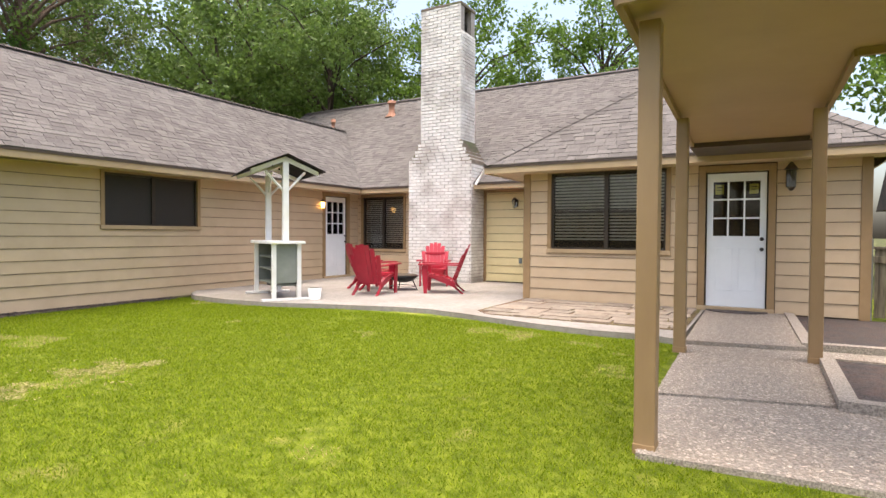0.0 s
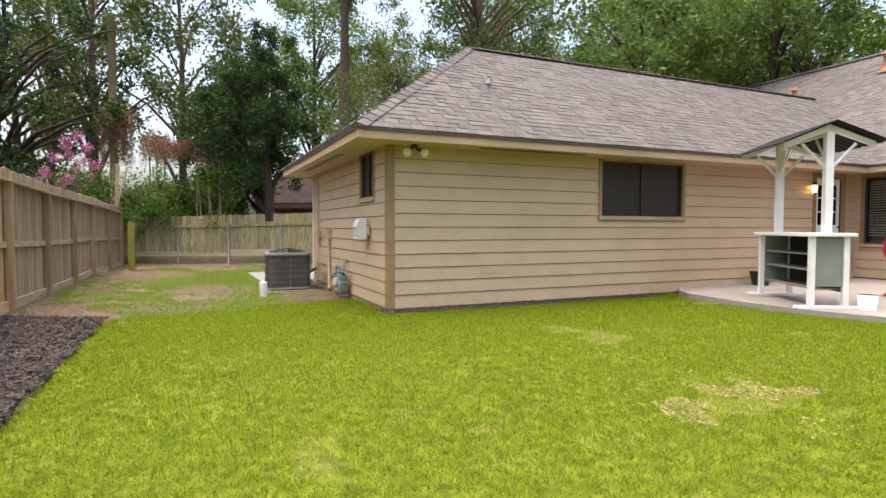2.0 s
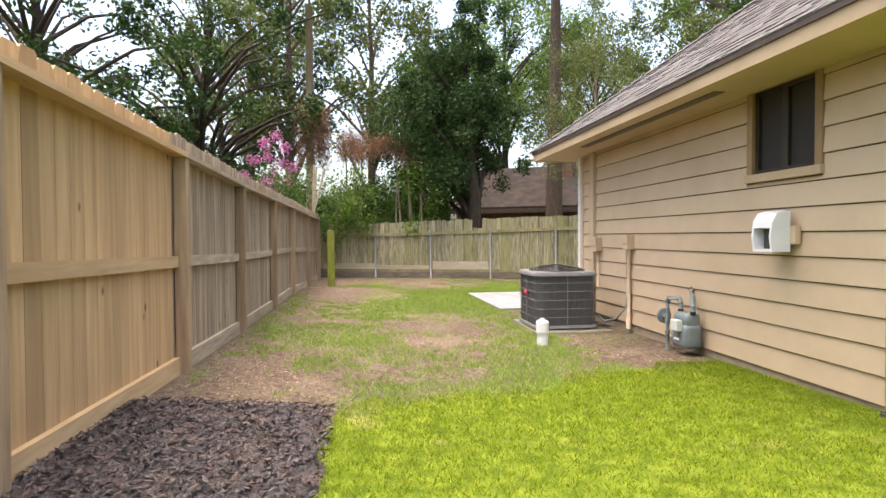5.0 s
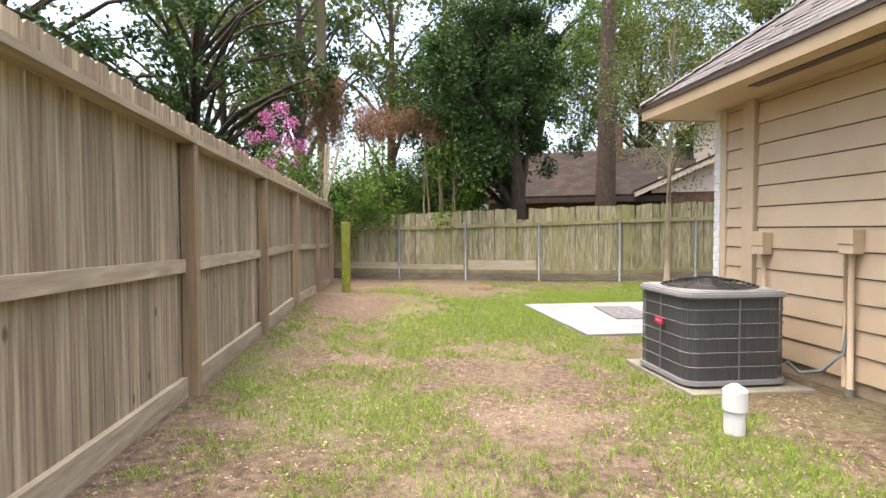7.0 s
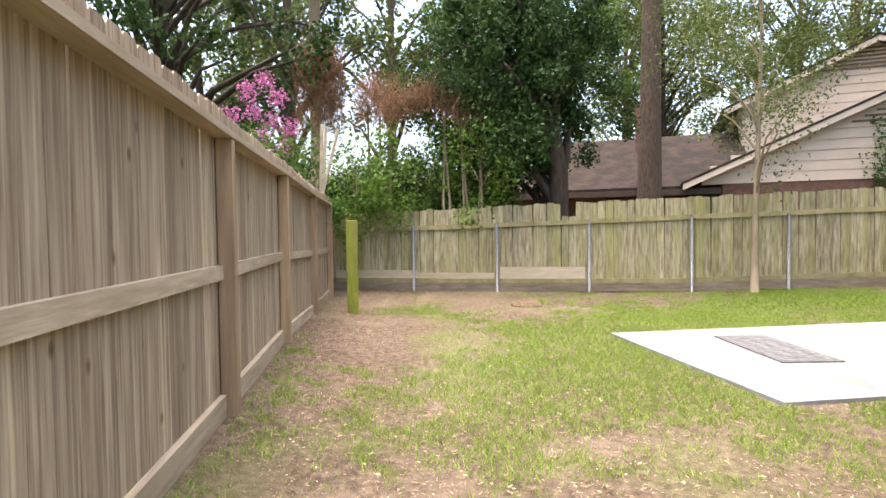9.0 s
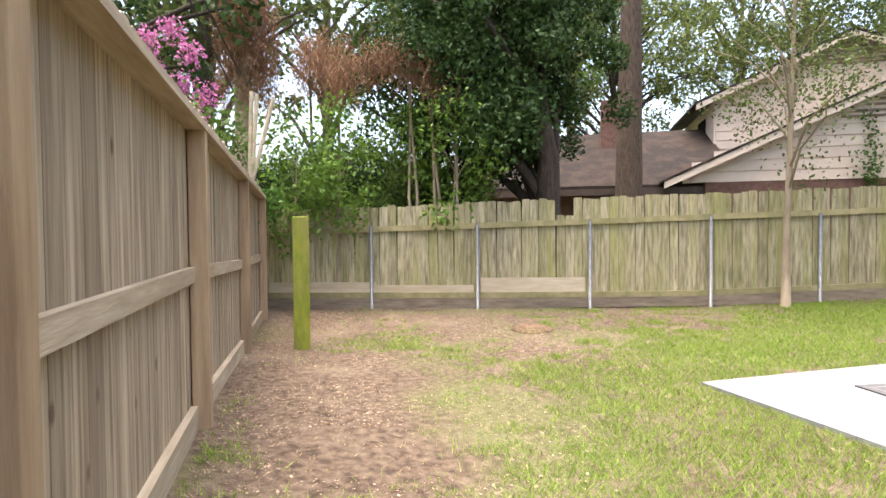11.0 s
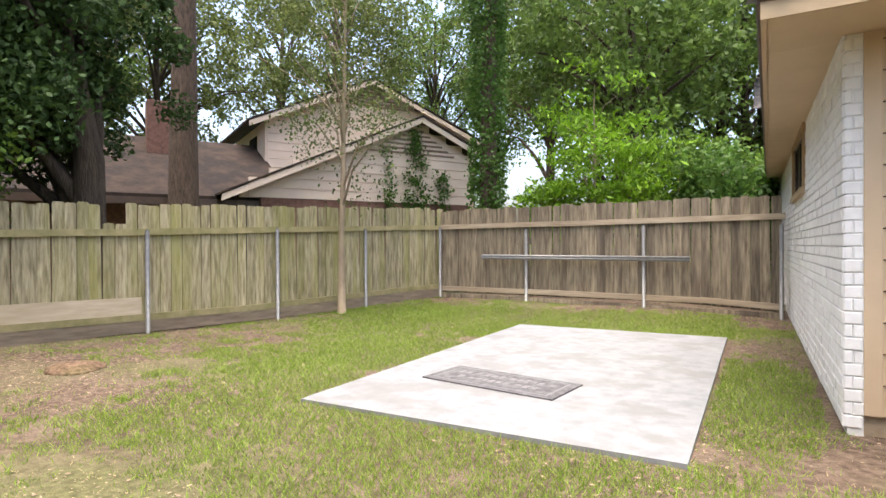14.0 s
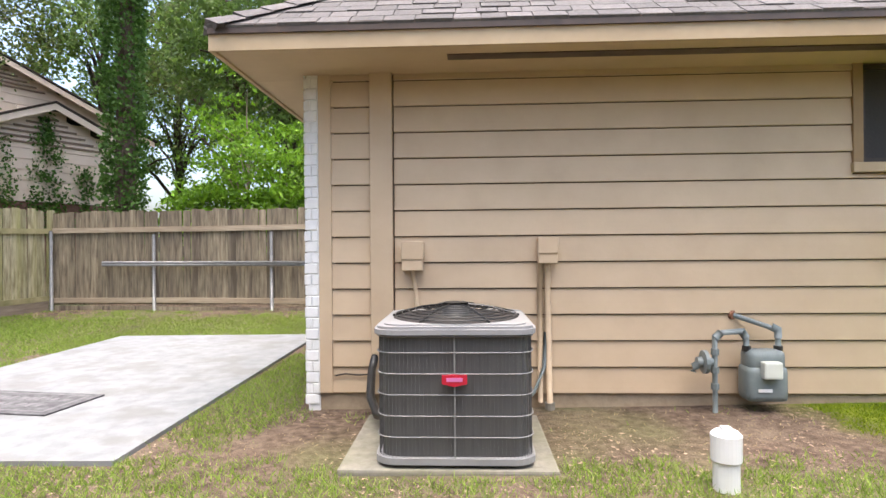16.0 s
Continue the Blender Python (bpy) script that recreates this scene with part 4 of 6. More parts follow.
# ---- paving ----
PZ = .075
edge = [(-9.28, 6.97), (-8.3, 6.86), (-7.27, 6.93), (-6.5, 7.2), (-5.71, 7.43), (-5.1, 7.6), (-4.57, 7.64), (-3.9, 7.5), (-3.57, 7.40), (-2.63, 7.16), (-1.86, 7.05), (-1.21, 7.08), (-.86, 6.95)]
patio = structure("patio", prism(edge + [(-.86, YC), (XC, YC), (XC, YD), (XA, YD), (XA, 7.6), (-9.7, 7.2)], -.2, PZ), CONCRETE, "pale concrete patio beside the house", "patio")
structure("paver_bed", prism([(-3.85, 7.9), (-3.55, 7.6), (-.9, 7.55), (-.9, YC - .01), (-3.85, YC - .01)], PZ - .02, PZ + .006), DIRT, "dark soil joints between the flagstones", "paving bed")
rng = random.Random(21)
y = 7.62
while y < 9.85:
    x = -3.75 + max(0, (7.9 - y)) * .4
    hgt = rng.uniform(.24, .34)
    while x < -.98:
        w = rng.uniform(.3, .55)
        x1 = min(x + w, -.95)
        j = lambda: rng.uniform(-.025, .025)
        st = prism([(x + .01 + j(), y + .01 + j()), (x1 - .01 + j(), y + .01 + j()), (x1 - .01 + j(), min(y + hgt, 9.88) - .01 + j()), (x + .01 + j(), min(y + hgt, 9.88) - .01 + j())], PZ - .01, PZ + rng.uniform(.008, .025))
        part("flagstone", st, FLAG, patio)
        x = x1
    y += hgt
path = thing("walkway", pose(0, 0, 0), "exposed-aggregate concrete walkway to the back door", "walkway", kind="structure")
for poly, z in (([(-.80, 6.86), (.33, 7.10), (.24, YC), (-.84, YC)], .085),
                ([(-.76, 4.68), (.47, 4.98), (.38, 7.08), (-.80, 6.83)], .045),
                ([(-.66, 3.40), (3.6, 3.75), (3.6, 4.84), (.49, 4.95), (-.75, 4.65)], .035),
                ([(.42, 6.78), (3.6, 6.86), (3.6, 7.36), (.40, 7.12)], .05)):
    part("paving_slab", prism(poly, -.15, z), AGGREGATE, path)
    r = np.random.default_rng(len(poly) * 7 + int(z * 1000))
    px, py = [p[0] for p in poly], [p[1] for p in poly]
    n_peb = int(2600 * (max(px) - min(px)) * (max(py) - min(py)))
    qx, qy = r.uniform(min(px), max(px), n_peb), r.uniform(min(py), max(py), n_peb)
    inside = np.zeros(len(qx), bool)
    for (x0, y0), (x1, y1) in zip(poly, poly[1:] + poly[:1]):
        cut = ((y0 > qy) != (y1 > qy)) & (qx < (x1 - x0) * (qy - y0) / (y1 - y0 + 1e-9) + x0)
        inside ^= cut
    qx, qy = qx[inside], qy[inside]
    rad = r.uniform(.006, .014, len(qx))
    turn = r.uniform(0, math.tau, len(qx))
    ring = np.stack([np.stack([qx + rad * np.cos(turn + k * math.tau / 4), qy + rad * np.sin(turn + k * math.tau / 4) * .8, np.full(len(qx), z + .003) + r.uniform(-.001, .002, len(qx))], 1) for k in range(4)], 1)
    tagged(part("pebbles", quads("pebbles", ring), PEBBLE, path, "exposed pale and brown pebbles"), kind="stuff")
bed = thing("planting_bed", pose(0, 0, 0), "dark mulch beds with concrete edging beside the walkway", "planting bed", kind="structure")
part("mulch", prism([(.50, 5.0), (3.6, 4.95), (3.6, 6.78), (.50, 6.7)], -.1, .05), MULCH, bed)
part("mulch", prism([(.42, 7.3), (3.6, 7.5), (3.6, YC), (.32, YC)], -.1, .06), MULCH, bed)
for poly in ([(.40, 4.98), (.52, 4.98), (.52, 6.78), (.40, 6.78)], [(.40, 4.87), (3.6, 4.85), (3.6, 4.97), (.40, 4.979)],
             [(.30, 7.2), (.42, 7.2), (.33, YC - .01), (.21, YC - .01)], [(.43, 7.22), (3.6, 7.42), (3.6, 7.54), (.43, 7.34)]):
    part("edging", prism(poly, -.1, .11), AGGREGATE, bed)
slab = structure("slab", prism([(-18.9, .82), (-16.2, .88), (-16.28, 5.45), (-18.98, 5.34)], -.3, -.10), SLAB, "stained white concrete slab in the side yard", "slab")


# ---- covered walkway ----
def post(x, y, w, z0, z1):
    ob = thing("porch_post", pose(x, y, z0), "brown painted square porch post, worn at its foot", "post", "posts of the covered walkway")
    part("shaft", box(-w / 2, w / 2, -w / 2, w / 2, 0, z1 - z0, bevel=.008), POST_PAINT, ob)
    part("foot", box(-w / 2 - .004, w / 2 + .004, -w / 2 - .004, w / 2 + .004, 0, .06, bevel=.004), TRIM, ob, "rotten dark foot")
    return ob


CZ = 2.47
post(-.63, 3.53, .115, 0.0, CZ - .05)
post(-.80, 6.4, .115, 0.04, CZ - .05)
post(.37, 6.5, .115, 0.04, CZ - .05)
cover = thing("porch_roof", pose(0, 0, 0), "flat tan-painted plywood roof over the walkway", "roof", kind="structure")
part("ceiling_board", prism([(-.74, 3.2), (6, 3.2), (6, 4.8), (.45, 4.8), (.42, 8.4), (-.92, 8.4)], CZ, CZ + .03), CEIL_PLY, cover)
part("roof_top", prism([(-.80, 3.14), (6, 3.14), (6, 4.86), (.51, 4.86), (.48, 8.5), (-.98, 8.5)], CZ + .03, CZ + .16), DRIP, cover)
for p, q in (((-.74, 3.2), (-.92, 8.4)), ((.45, 4.8), (.42, 8.4)), ((-.74, 3.2), (6, 3.2)), ((.45, 4.8), (6, 4.8))):
    a, b = Vector((*p, CZ - .05)), Vector((*q, CZ - .05))
    d = (b - a).normalized()
    s = Vector((-d.y, d.x, 0)) * .02
    beam = bmesh.new()
    vs = [beam.verts.new(e + o + Vector((0, 0, h))) for e in (a, b) for o in (-s, s) for h in (0, .049)]
    for f in ((0, 1, 3, 2), (4, 6, 7, 5), (0, 4, 5, 1), (2, 3, 7, 6), (0, 2, 6, 4), (1, 5, 7, 3)):
        beam.faces.new([vs[i] for i in f])
    bmesh.ops.recalc_face_normals(beam, faces=beam.faces)
    part("beam", beam, TRIM, cover)
# dark box added to close the gap up to the house eave
part("gutter_end", box(-.95, .5, 8.42, 9.33, CZ - .06, CZ + .05), DRIP, cover, "dark box closing the gap between the porch roof and the eave")


# ---- fences ----
def picket_mesh(w, h, material, t=.018, ear=True):
    c = .018 if ear else .004
    me = bpy.data.meshes.new("picket")
    bm = prism([(0, 0), (w, 0), (w, h - c), (w - c, h), (c, h), (0, h - c)], 0, t, axis="y")
    bm.to_mesh(me)
    bm.free()
    me.materials.append(material)
    return me


def yf(x):
    """The fence line bends a little into the yard at its far end."""
    return YF + .13 * float(smooth01(-x, 18.0, 24.0))


fence = thing("fence", pose(0, 0, 0), "tall cedar privacy fence, newer and honey-coloured at one end, greying at the other", "fence", kind="structure")
rng = random.Random(5)
OLD_FROM = -11.8
pk_new = [picket_mesh(.134, 1.815, WOOD_NEW), picket_mesh(.134, 1.805, WOOD_NEW)]
pk_old = [picket_mesh(.133, 1.84, WOOD_OLD), picket_mesh(.133, 1.825, WOOD_OLD)]
x = 3.0
while x > -25.1:
    ob = new("picket", rng.choice(pk_new if x > OLD_FROM else pk_old))
    ob.parent = fence
    zz = float(ground_z(x, YF)) + .12
    ob.matrix_basis = pose(x, yf(x) - .045, zz + rng.uniform(-.008, .008), 0, rng.uniform(-.25, .25), 0)
    x -= .14
posts_x = [2.6, .2, -2.2, -4.6, -7.0, -9.4, -11.78, -13.96, -16.38, -18.72, -21.15, -23.6]
for x in posts_x:
    zz = float(ground_z(x, YF))
    ob = part("fence_post", box(x - .045, x + .045, yf(x) - .02, yf(x) + .08, zz - .08, zz + 1.745, bevel=.004), POST_WOOD, fence)
for a, b in zip(posts_x, posts_x[1:]):
    m = RAIL_NEW if b > OLD_FROM - .1 else RAIL_OLD
    za, zb = float(ground_z(a, YF)), float(ground_z(b, YF))
    for z0, z1, y0, y1, nm in ((.0, .14, -.03, .012, "kickboard"), (.865, .955, -.027, .012, "rail"), (1.747, 1.787, -.027, .088, "top_rail")):
        bm = bmesh.new()
        g = -.046 if nm != "top_rail" else .0
        vs = [bm.verts.new((xx, yf(xx) + yy, z + h)) for xx, z in ((a + g, za), (b - g, zb)) for yy in (y0, y1) for h in (z0, z1)]
        for f in ((0, 1, 3, 2), (4, 6, 7, 5), (0, 4, 5, 1), (2, 3, 7, 6), (0, 2, 6, 4), (1, 5, 7, 3)):
            bm.faces.new([vs[i] for i in f])
        bmesh.ops.recalc_face_normals(bm, faces=bm.faces)
        part(nm, bm, m, fence)


def line_fence(name, p, q, label, material, heights, posts, seed, rail_m, notch=None, boards=(), rails=(.22, 1.17)):
    """An old picket fence on steel pipe posts, from p to q. heights: top over datum at each end."""
    ob = thing(name, Matrix(), label, "fence", kind="structure")
    rng = random.Random(seed)
    d = (q - p)
    length = d.length
    d.normalize()
    n = Vector((d.y, -d.x, 0))
    turn = math.degrees(math.atan2(d.y, d.x))
    s = 0.0
    meshes = {}
    while s < length - .1:
        w = rng.choice((.125, .135, .14))
        c = p + d * s
        g = float(ground_z(c.x, c.y))
        top = heights[0] + (heights[1] - heights[0]) * s / length + rng.uniform(-.025, .02)
        h = top - g - .1
        if notch and notch[0] < s + .06 < notch[1]:
            h -= .26
        key = (w, round(h, 2))
        if key not in meshes:
            meshes[key] = picket_mesh(w, round(h, 2), material)
        k = new("picket", meshes[key])
        k.parent = ob
        k.matrix_basis = Matrix.Translation((c.x, c.y, g + .1)) @ pose(0, 0, 0, rng.uniform(-.6, .6), rng.uniform(-.7, .7), turn)
        s += w + rng.uniform(.002, .008)
    for s, hp in posts:
        c = p + d * s + n * .05
        g = float(ground_z(c.x, c.y))
        bm = tube([(c.x, c.y, g - .05), (c.x, c.y, hp - .03), (c.x, c.y, hp)], [.03, .03, .018], 10)
        part("steel_post", bm, GALV, ob, "galvanised pipe post", True)
    for r in rails:
        bm = bmesh.new()
        for i in range(int(length / 2.4) + 1):
            a, b = i * 2.4, min((i + 1) * 2.4 + .02, length)
            ca, cb = p + d * a, p + d * b
            ra = r + (heights[0] + (heights[1] - heights[0]) * a / length - 1.55) * (r > 1)
            rb = r + (heights[0] + (heights[1] - heights[0]) * b / length - 1.55) * (r > 1)
            za, zb = ra + (float(ground_z(ca.x, ca.y)) if r < 1 else 0) + rng.uniform(-.01, .01), rb + (float(ground_z(cb.x, cb.y)) if r < 1 else 0)
            vs = [bm.verts.new(e + n * o + Vector((0, 0, z + h))) for e, z in ((ca, za), (cb, zb)) for o in (.001, .038) for h in (-.045, .045)]
            for f in ((0, 1, 3, 2), (4, 6, 7, 5), (0, 4, 5, 1), (2, 3, 7, 6), (0, 2, 6, 4), (1, 5, 7, 3)):
                bm.faces.new([vs[j] for j in f])
        bmesh.ops.recalc_face_normals(bm, faces=bm.faces)
        part("rail", bm, rail_m, ob)
    for a, b, z0, z1, m in boards:
        ca, cb = p + d * a, p + d * b
        ga, gb = float(ground_z(ca.x, ca.y)), float(ground_z(cb.x, cb.y))
        bm = bmesh.new()
        vs = [bm.verts.new(e + n * o + Vector((0, 0, z + h))) for e, z in ((ca, ga), (cb, gb)) for o in (.012, .034) for h in (z0, z1)]
        for f in ((0, 1, 3, 2), (4, 6, 7, 5), (0, 4, 5, 1), (2, 3, 7, 6), (0, 2, 6, 4), (1, 5, 7, 3)):
            bm.faces.new([vs[j] for j in f])
        bmesh.ops.recalc_face_normals(bm, faces=bm.faces)
        part("board", bm, m, ob, "pale replacement board" if m == BOARD_PALE else "")
    return ob


def along(x, y):
    return (Vector((x, y, 0)) - B0).dot((B1 - B0).normalized())


LB = (B1 - B0).length
line_fence("fence_back", B0, B1, "old mossy picket fence on steel pipe posts", WOOD_MOSS, (1.50, 1.80),
           [(along(-24.35, -1.05), 1.24), (along(-23.8, .6), 1.27), (along(-23.4, 2.37), 1.30), (along(-22.9, 4.2), 1.35), (along(-22.1, 5.7), 1.37), (LB - .06, 1.43)], 11, RAIL_MOSS,
           notch=(along(-23.55, 1.92) - .06, along(-23.5, 2.06) + .06),
           boards=[(.2, 2.0, .24, .43, BOARD_PALE), (along(-24.3, -1), along(-23.85, .55), .24, .38, BOARD_PALE), (along(-23.8, .65), along(-23.42, 2.3), .26, .50, BOARD_PALE),
                   (.05, LB - .1, -.06, .17, BASE_BOARD)])
S0, S1 = Vector((-21.57, YS, 0)), Vector((-15.62, YS + .06, 0))
line_fence("fence_side", S0, S1, "weathered brown picket fence with steel posts", WOOD_SIDE, (1.75, 1.80),
           [(1.85, 1.36), (3.93, 1.39), (5.9, 1.36)], 12, RAIL_OLD, rails=(.18, 1.22), boards=[(.05, 5.9, -.06, .09, WOOD_SIDE)])
pipes = thing("fence_pipe", pose(0, 0, 0), "two long grey steel pipes fixed across the side fence", "pipe")
for z in (.80, .84):
    part("pipe", tube([(-20.6, YS - .1, z + .02), (-16.92, YS - .06, z)], .024, 8), GALV, pipes, "", True)
stub = thing("old_post", pose(-21.3, -2.22, -.13), "mossy bright-green wooden stub post", "post")
part("shaft", box(-.085, .085, -.085, .085, 0, 1.42, bevel=.012), MOSS_POST, stub)

# ---- third door and lamps ----
door("door_3", pose(-4.86, YD, .1), .84, 2.08, "white half-glazed door in the nook")


def sconce(name, m, label, lit=False):
    ob = thing(name, m, label, "wall lamp")
    part("back_plate", box(-.05, .05, -.02, 0, -.09, .09, bevel=.006), BARNLAMP, ob)
    part("arm", tube([(0, -.01, .02), (0, -.07, .1), (0, -.12, .09)], .01, 8), BARNLAMP, ob, "", True)
    part("cap", tube([(0, -.12, .13), (0, -.12, .09), (0, -.12, .06)], [.012, .05, .075], 10), BARNLAMP, ob, "", True)
    part("lantern_glass", tube([(0, -.12, .058), (0, -.12, -.1)], [.062, .042], 6), BULB if lit else GLASS, ob, "glowing glass" if lit else "")
    part("finial", tube([(0, -.12, -.1), (0, -.12, -.13)], [.045, .012], 8), BARNLAMP, ob, "", True)
    return ob


sconce("wall_lamp", pose(XA - 0.02, 11.24, 2.0, 0, 0, 90), "small lit bronze lantern beside the patio door", True)
sconce("wall_lamp", pose(-5.24, YD - .02, 2.0), "weathered bronze lantern on the pale yellow siding")
sc = sconce("wall_lamp", pose(.26, YC - .02, 2.1), "tall black lantern beside the back door")
sc.scale = (1.3, 1.2, 1.6)
part("outlet_cover", box(-5.16, -5.08, YD - .05, YD - .02, .55, .68, bevel=.006), GREY_METAL, tagged(new("outlet_box"), "grey weatherproof outlet on yellow siding", "outlet"))
flood = thing("flood_light", pose(XA + .02, 2.3, SZ - .002), "twin floodlight under the eave", "flood light")
part("base", tube([(0.15, 0, 0), (.15, 0, -.03)], .05, 12), BARNLAMP, flood, "", True)
for s in (-1, 1):
    part("lamp_holder", tube([(.15, 0, -.03), (.16, .05 * s, -.06), (.19, .095 * s, -.09)], [.012, .022, .034], 10), BARNLAMP, flood, "", True)
    part("bulb", tube([(.185, .09 * s, -.085), (.21, .125 * s, -.112), (.23, .15 * s, -.135), (.24, .16 * s, -.147)], [.03, .058, .06, .03], 12), WHITE, flood, "white floodlight bulb", True)

# ---- condenser ----
ac = thing("air_conditioner", pose(-14.31, 1.2, -.09), "dark grey square outdoor condenser with light rim, on a concrete pad", "air conditioner")
HW, R = .415, .1
AC_BAR = surface("dark_guard_wire", rgb(.088, .086, .084), rgb(.11, .107, .105), 9, .5, 0, vary=0)


def rounded(hw, r, n=5):
    pts = []
    for cx, cy, a0 in ((1, 1, 0), (-1, 1, 90), (-1, -1, 180), (1, -1, 270)):
        for i in range(n + 1):
            a = radians(a0 + 90 * i / n)
            pts.append((cx * (hw - r) + r * math.cos(a), cy * (hw - r) + r * math.sin(a)))
    return pts


ac.scale = (1, 1, 1.05)
# set-back black block: feet, with the shade under the pan painted in
part("foot_frame", prism(rounded(HW - .04, R), 0, .02), BLACK, ac, "black block for the feet and the shaded gap under the pan")
part("base_pan", prism(rounded(HW + .012, R + .012), .02, .052), AC_TOP, ac, "light grey metal base pan")
part("coil", prism(rounded(HW - .02, R), .05, .66), AC_GREY, ac, "dark finned coil")
for z in (.05, .155, .26, .365, .47, .575, .655):
    ring = rounded(HW + .001, R)
    part("guard_wire", tube([(*p, z) for p in ring + ring[:1]], .0036, 5, caps=False), AC_WIRE, ac)
gv_ = bmesh.new()
fin = rounded(HW - .006, R, 8)
for k in range(len(fin)):
    a, b = Vector(fin[k]), Vector(fin[(k + 1) % len(fin)])
    m = max(1, int((b - a).length / .02))
    for i in range(m):
        p = a.lerp(b, i / m)
        box(p.x - .0014, p.x + .0014, p.y - .0014, p.y + .0014, .052, .655, bm=gv_)
tagged(part("guard_wirework", gv_, AC_BAR, ac, "fine upright guard wires"), kind="stuff")
for x, y in ((0, -HW - .003), (0, HW + .003), (-HW - .003, 0), (HW + .003, 0)):
    part("centre_strip", box(x - .004, x + .004, y - .004, y + .004, .05, .66), AC_WIRE, ac)
rim = prism(rounded(HW + .018, R + .012), .665, .705)
# solid black strip paints the shade of the gap below the lid
part("lid_gap", prism(rounded(HW - .005, R), .655, .666), BLACK, ac, "black strip standing for the shaded gap under the lid")
bmesh.ops.bevel(rim, geom=[e for e in rim.edges if abs(e.verts[0].co.z - e.verts[1].co.z) < .001 and e.verts[0].co.z > .7], offset=.014, segments=2, affect="EDGES")
part("lid", rim, AC_TOP, ac, "light grey metal lid")
dome = prism(rounded(HW - .03, R), .70, .712)
part("lid_rise", dome, AC_TOP, ac)
for i in range(1, 10):
    r = .04 * i
    z = .722 + .055 * (1 - (r / .38) ** 2)
    part("fan_guard_ring", tube([(r * math.cos(a * math.tau / 28), r * math.sin(a * math.tau / 28), z) for a in range(29)], .0035, 5, caps=False), BLACK, ac)
for i in range(6):
    a = i * math.tau / 6
    part("fan_guard_spoke", tube([(.03 * math.cos(a), .03 * math.sin(a), .782), (.2 * math.cos(a), .2 * math.sin(a), .765), (.375 * math.cos(a), .375 * math.sin(a), .716)], .007, 5), BLACK, ac)
part("motor_cover", tube([(0, 0, .715), (0, 0, .79)], [.085, .075], 14), BLACK, ac, "", True)
# no hole in the lid: a black disc paints the shaded opening
part("fan_well", tube([(0, 0, .7125), (0, 0, .7145)], .37, 28), SOOT_AND_SHADE, ac, "black disc standing for the shaded fan opening")
bg_ = prism([(-.066, -.02), (0, -.034), (.066, -.02), (.066, .024), (-.066, .024)], -HW - .022, -HW - .008, axis="y")
badge = part("badge", bg_, RED_BADGE, ac, "red badge with pale mark")
badge.matrix_basis = pose(0, 0, .445)
part("badge_mark", box(-.042, .042, -HW - .0245, -HW - .0215, -.008, .010), PETAL, badge)
structure("pad", box(-14.93, -13.77, .76, 1.75, -.2, -.09, bevel=.015), PAD, "weathered concrete pad under the condenser", "pad")
tagged(part("line_set", tube([(-14.72, 1.3, .02), (-14.82, 1.42, .0), (-14.9, 1.62, .06), (-14.92, 1.8, .2), (-14.92, 1.93, .27)], [.028, .03, .03, .03, .028], 8), BLACK, None, "", True), "black insulated refrigerant line at the condenser", "pipe")

# ---- boxes, vent, meter and pipes on the end wall ----
for x, z, drop, s in ((-14.635, .9, .5, 1.0), (-13.665, .945, 1.0, .9)):
    b = thing("disconnect_box", pose(x, YB - .02, z), "tan painted electrical box on the end wall", "electrical box", "boxes on the end wall")
    part("body", box(-.075 * s, .075 * s, -.09, 0, 0, .2 * s, bevel=.006), SIDING, b)
    part("cover", box(-.08 * s, .08 * s, -.1, -.085, .08 * s, .21 * s, bevel=.006), SIDING, b)
    part("conduit", tube([(0, -.04, 0), (.02 if drop < .8 else 0, -.04, -.15), (.05 if drop < .8 else .01, -.04, -drop)], .016 if drop < .8 else .022, 8), SIDING, b, "", True)
    if drop > .8:
        part("second_conduit", tube([(-.055, -.03, 0), (-.055, -.03, -drop)], .018, 8), SIDING, b, "", True)
        part("ground_cap", tube([(.01, -.04, -drop - .05), (.01, -.04, -drop)], .035, 10), PAD, b)
whip = thing("cable", pose(0, 0, 0), "grey flexible conduit curving to the condenser", "cable")
part("sheath", tube([(-13.68, 1.93, .45), (-13.7, 1.9, .2), (-13.78, 1.8, .05), (-13.86, 1.68, .02), (-13.9, 1.6, .1)], .014, 8), GREY_METAL, whip, "", True)

dv = thing("dryer_vent", pose(-11.05, YB - .03, .99), "white plastic hooded dryer vent on a tan block", "vent")
dv.scale = (.85, .8, .98)
part("block", box(-.05, .19, -.06, .0, .06, .21, bevel=.006), SIDING, dv)
hood = bmesh.new()
prof = [(-.06, 0), (-.25, 0), (-.27, .12), (-.25, .24), (-.2, .31), (-.12, .33), (-.06, .32)]
for x0, x1 in ((-.13, -.105), (.105, .13)):
    prism(prof, x0, x1, bm=hood, axis="x")
top = [(-.26, .19), (-.25, .24), (-.2, .31), (-.12, .33), (-.06, .32), (-.06, .3), (-.12, .31), (-.19, .29), (-.235, .23), (-.245, .19)]
prism(top, -.105, .105, bm=hood, axis="x")
box(-.105, .105, -.25, -.06, 0, .02, bm=hood)
part("hood", hood, PVC, dv, "white plastic hood")
# dark sheet across the hood paints the shade of its opening
part("mesh_front", box(-.1, .1, -.15, -.14, .02, .2), surface("vent_opening_shade", rgb(.05, .047, .043), rgb(.12, .112, .10), 80, .8, .3, vary=0), dv)

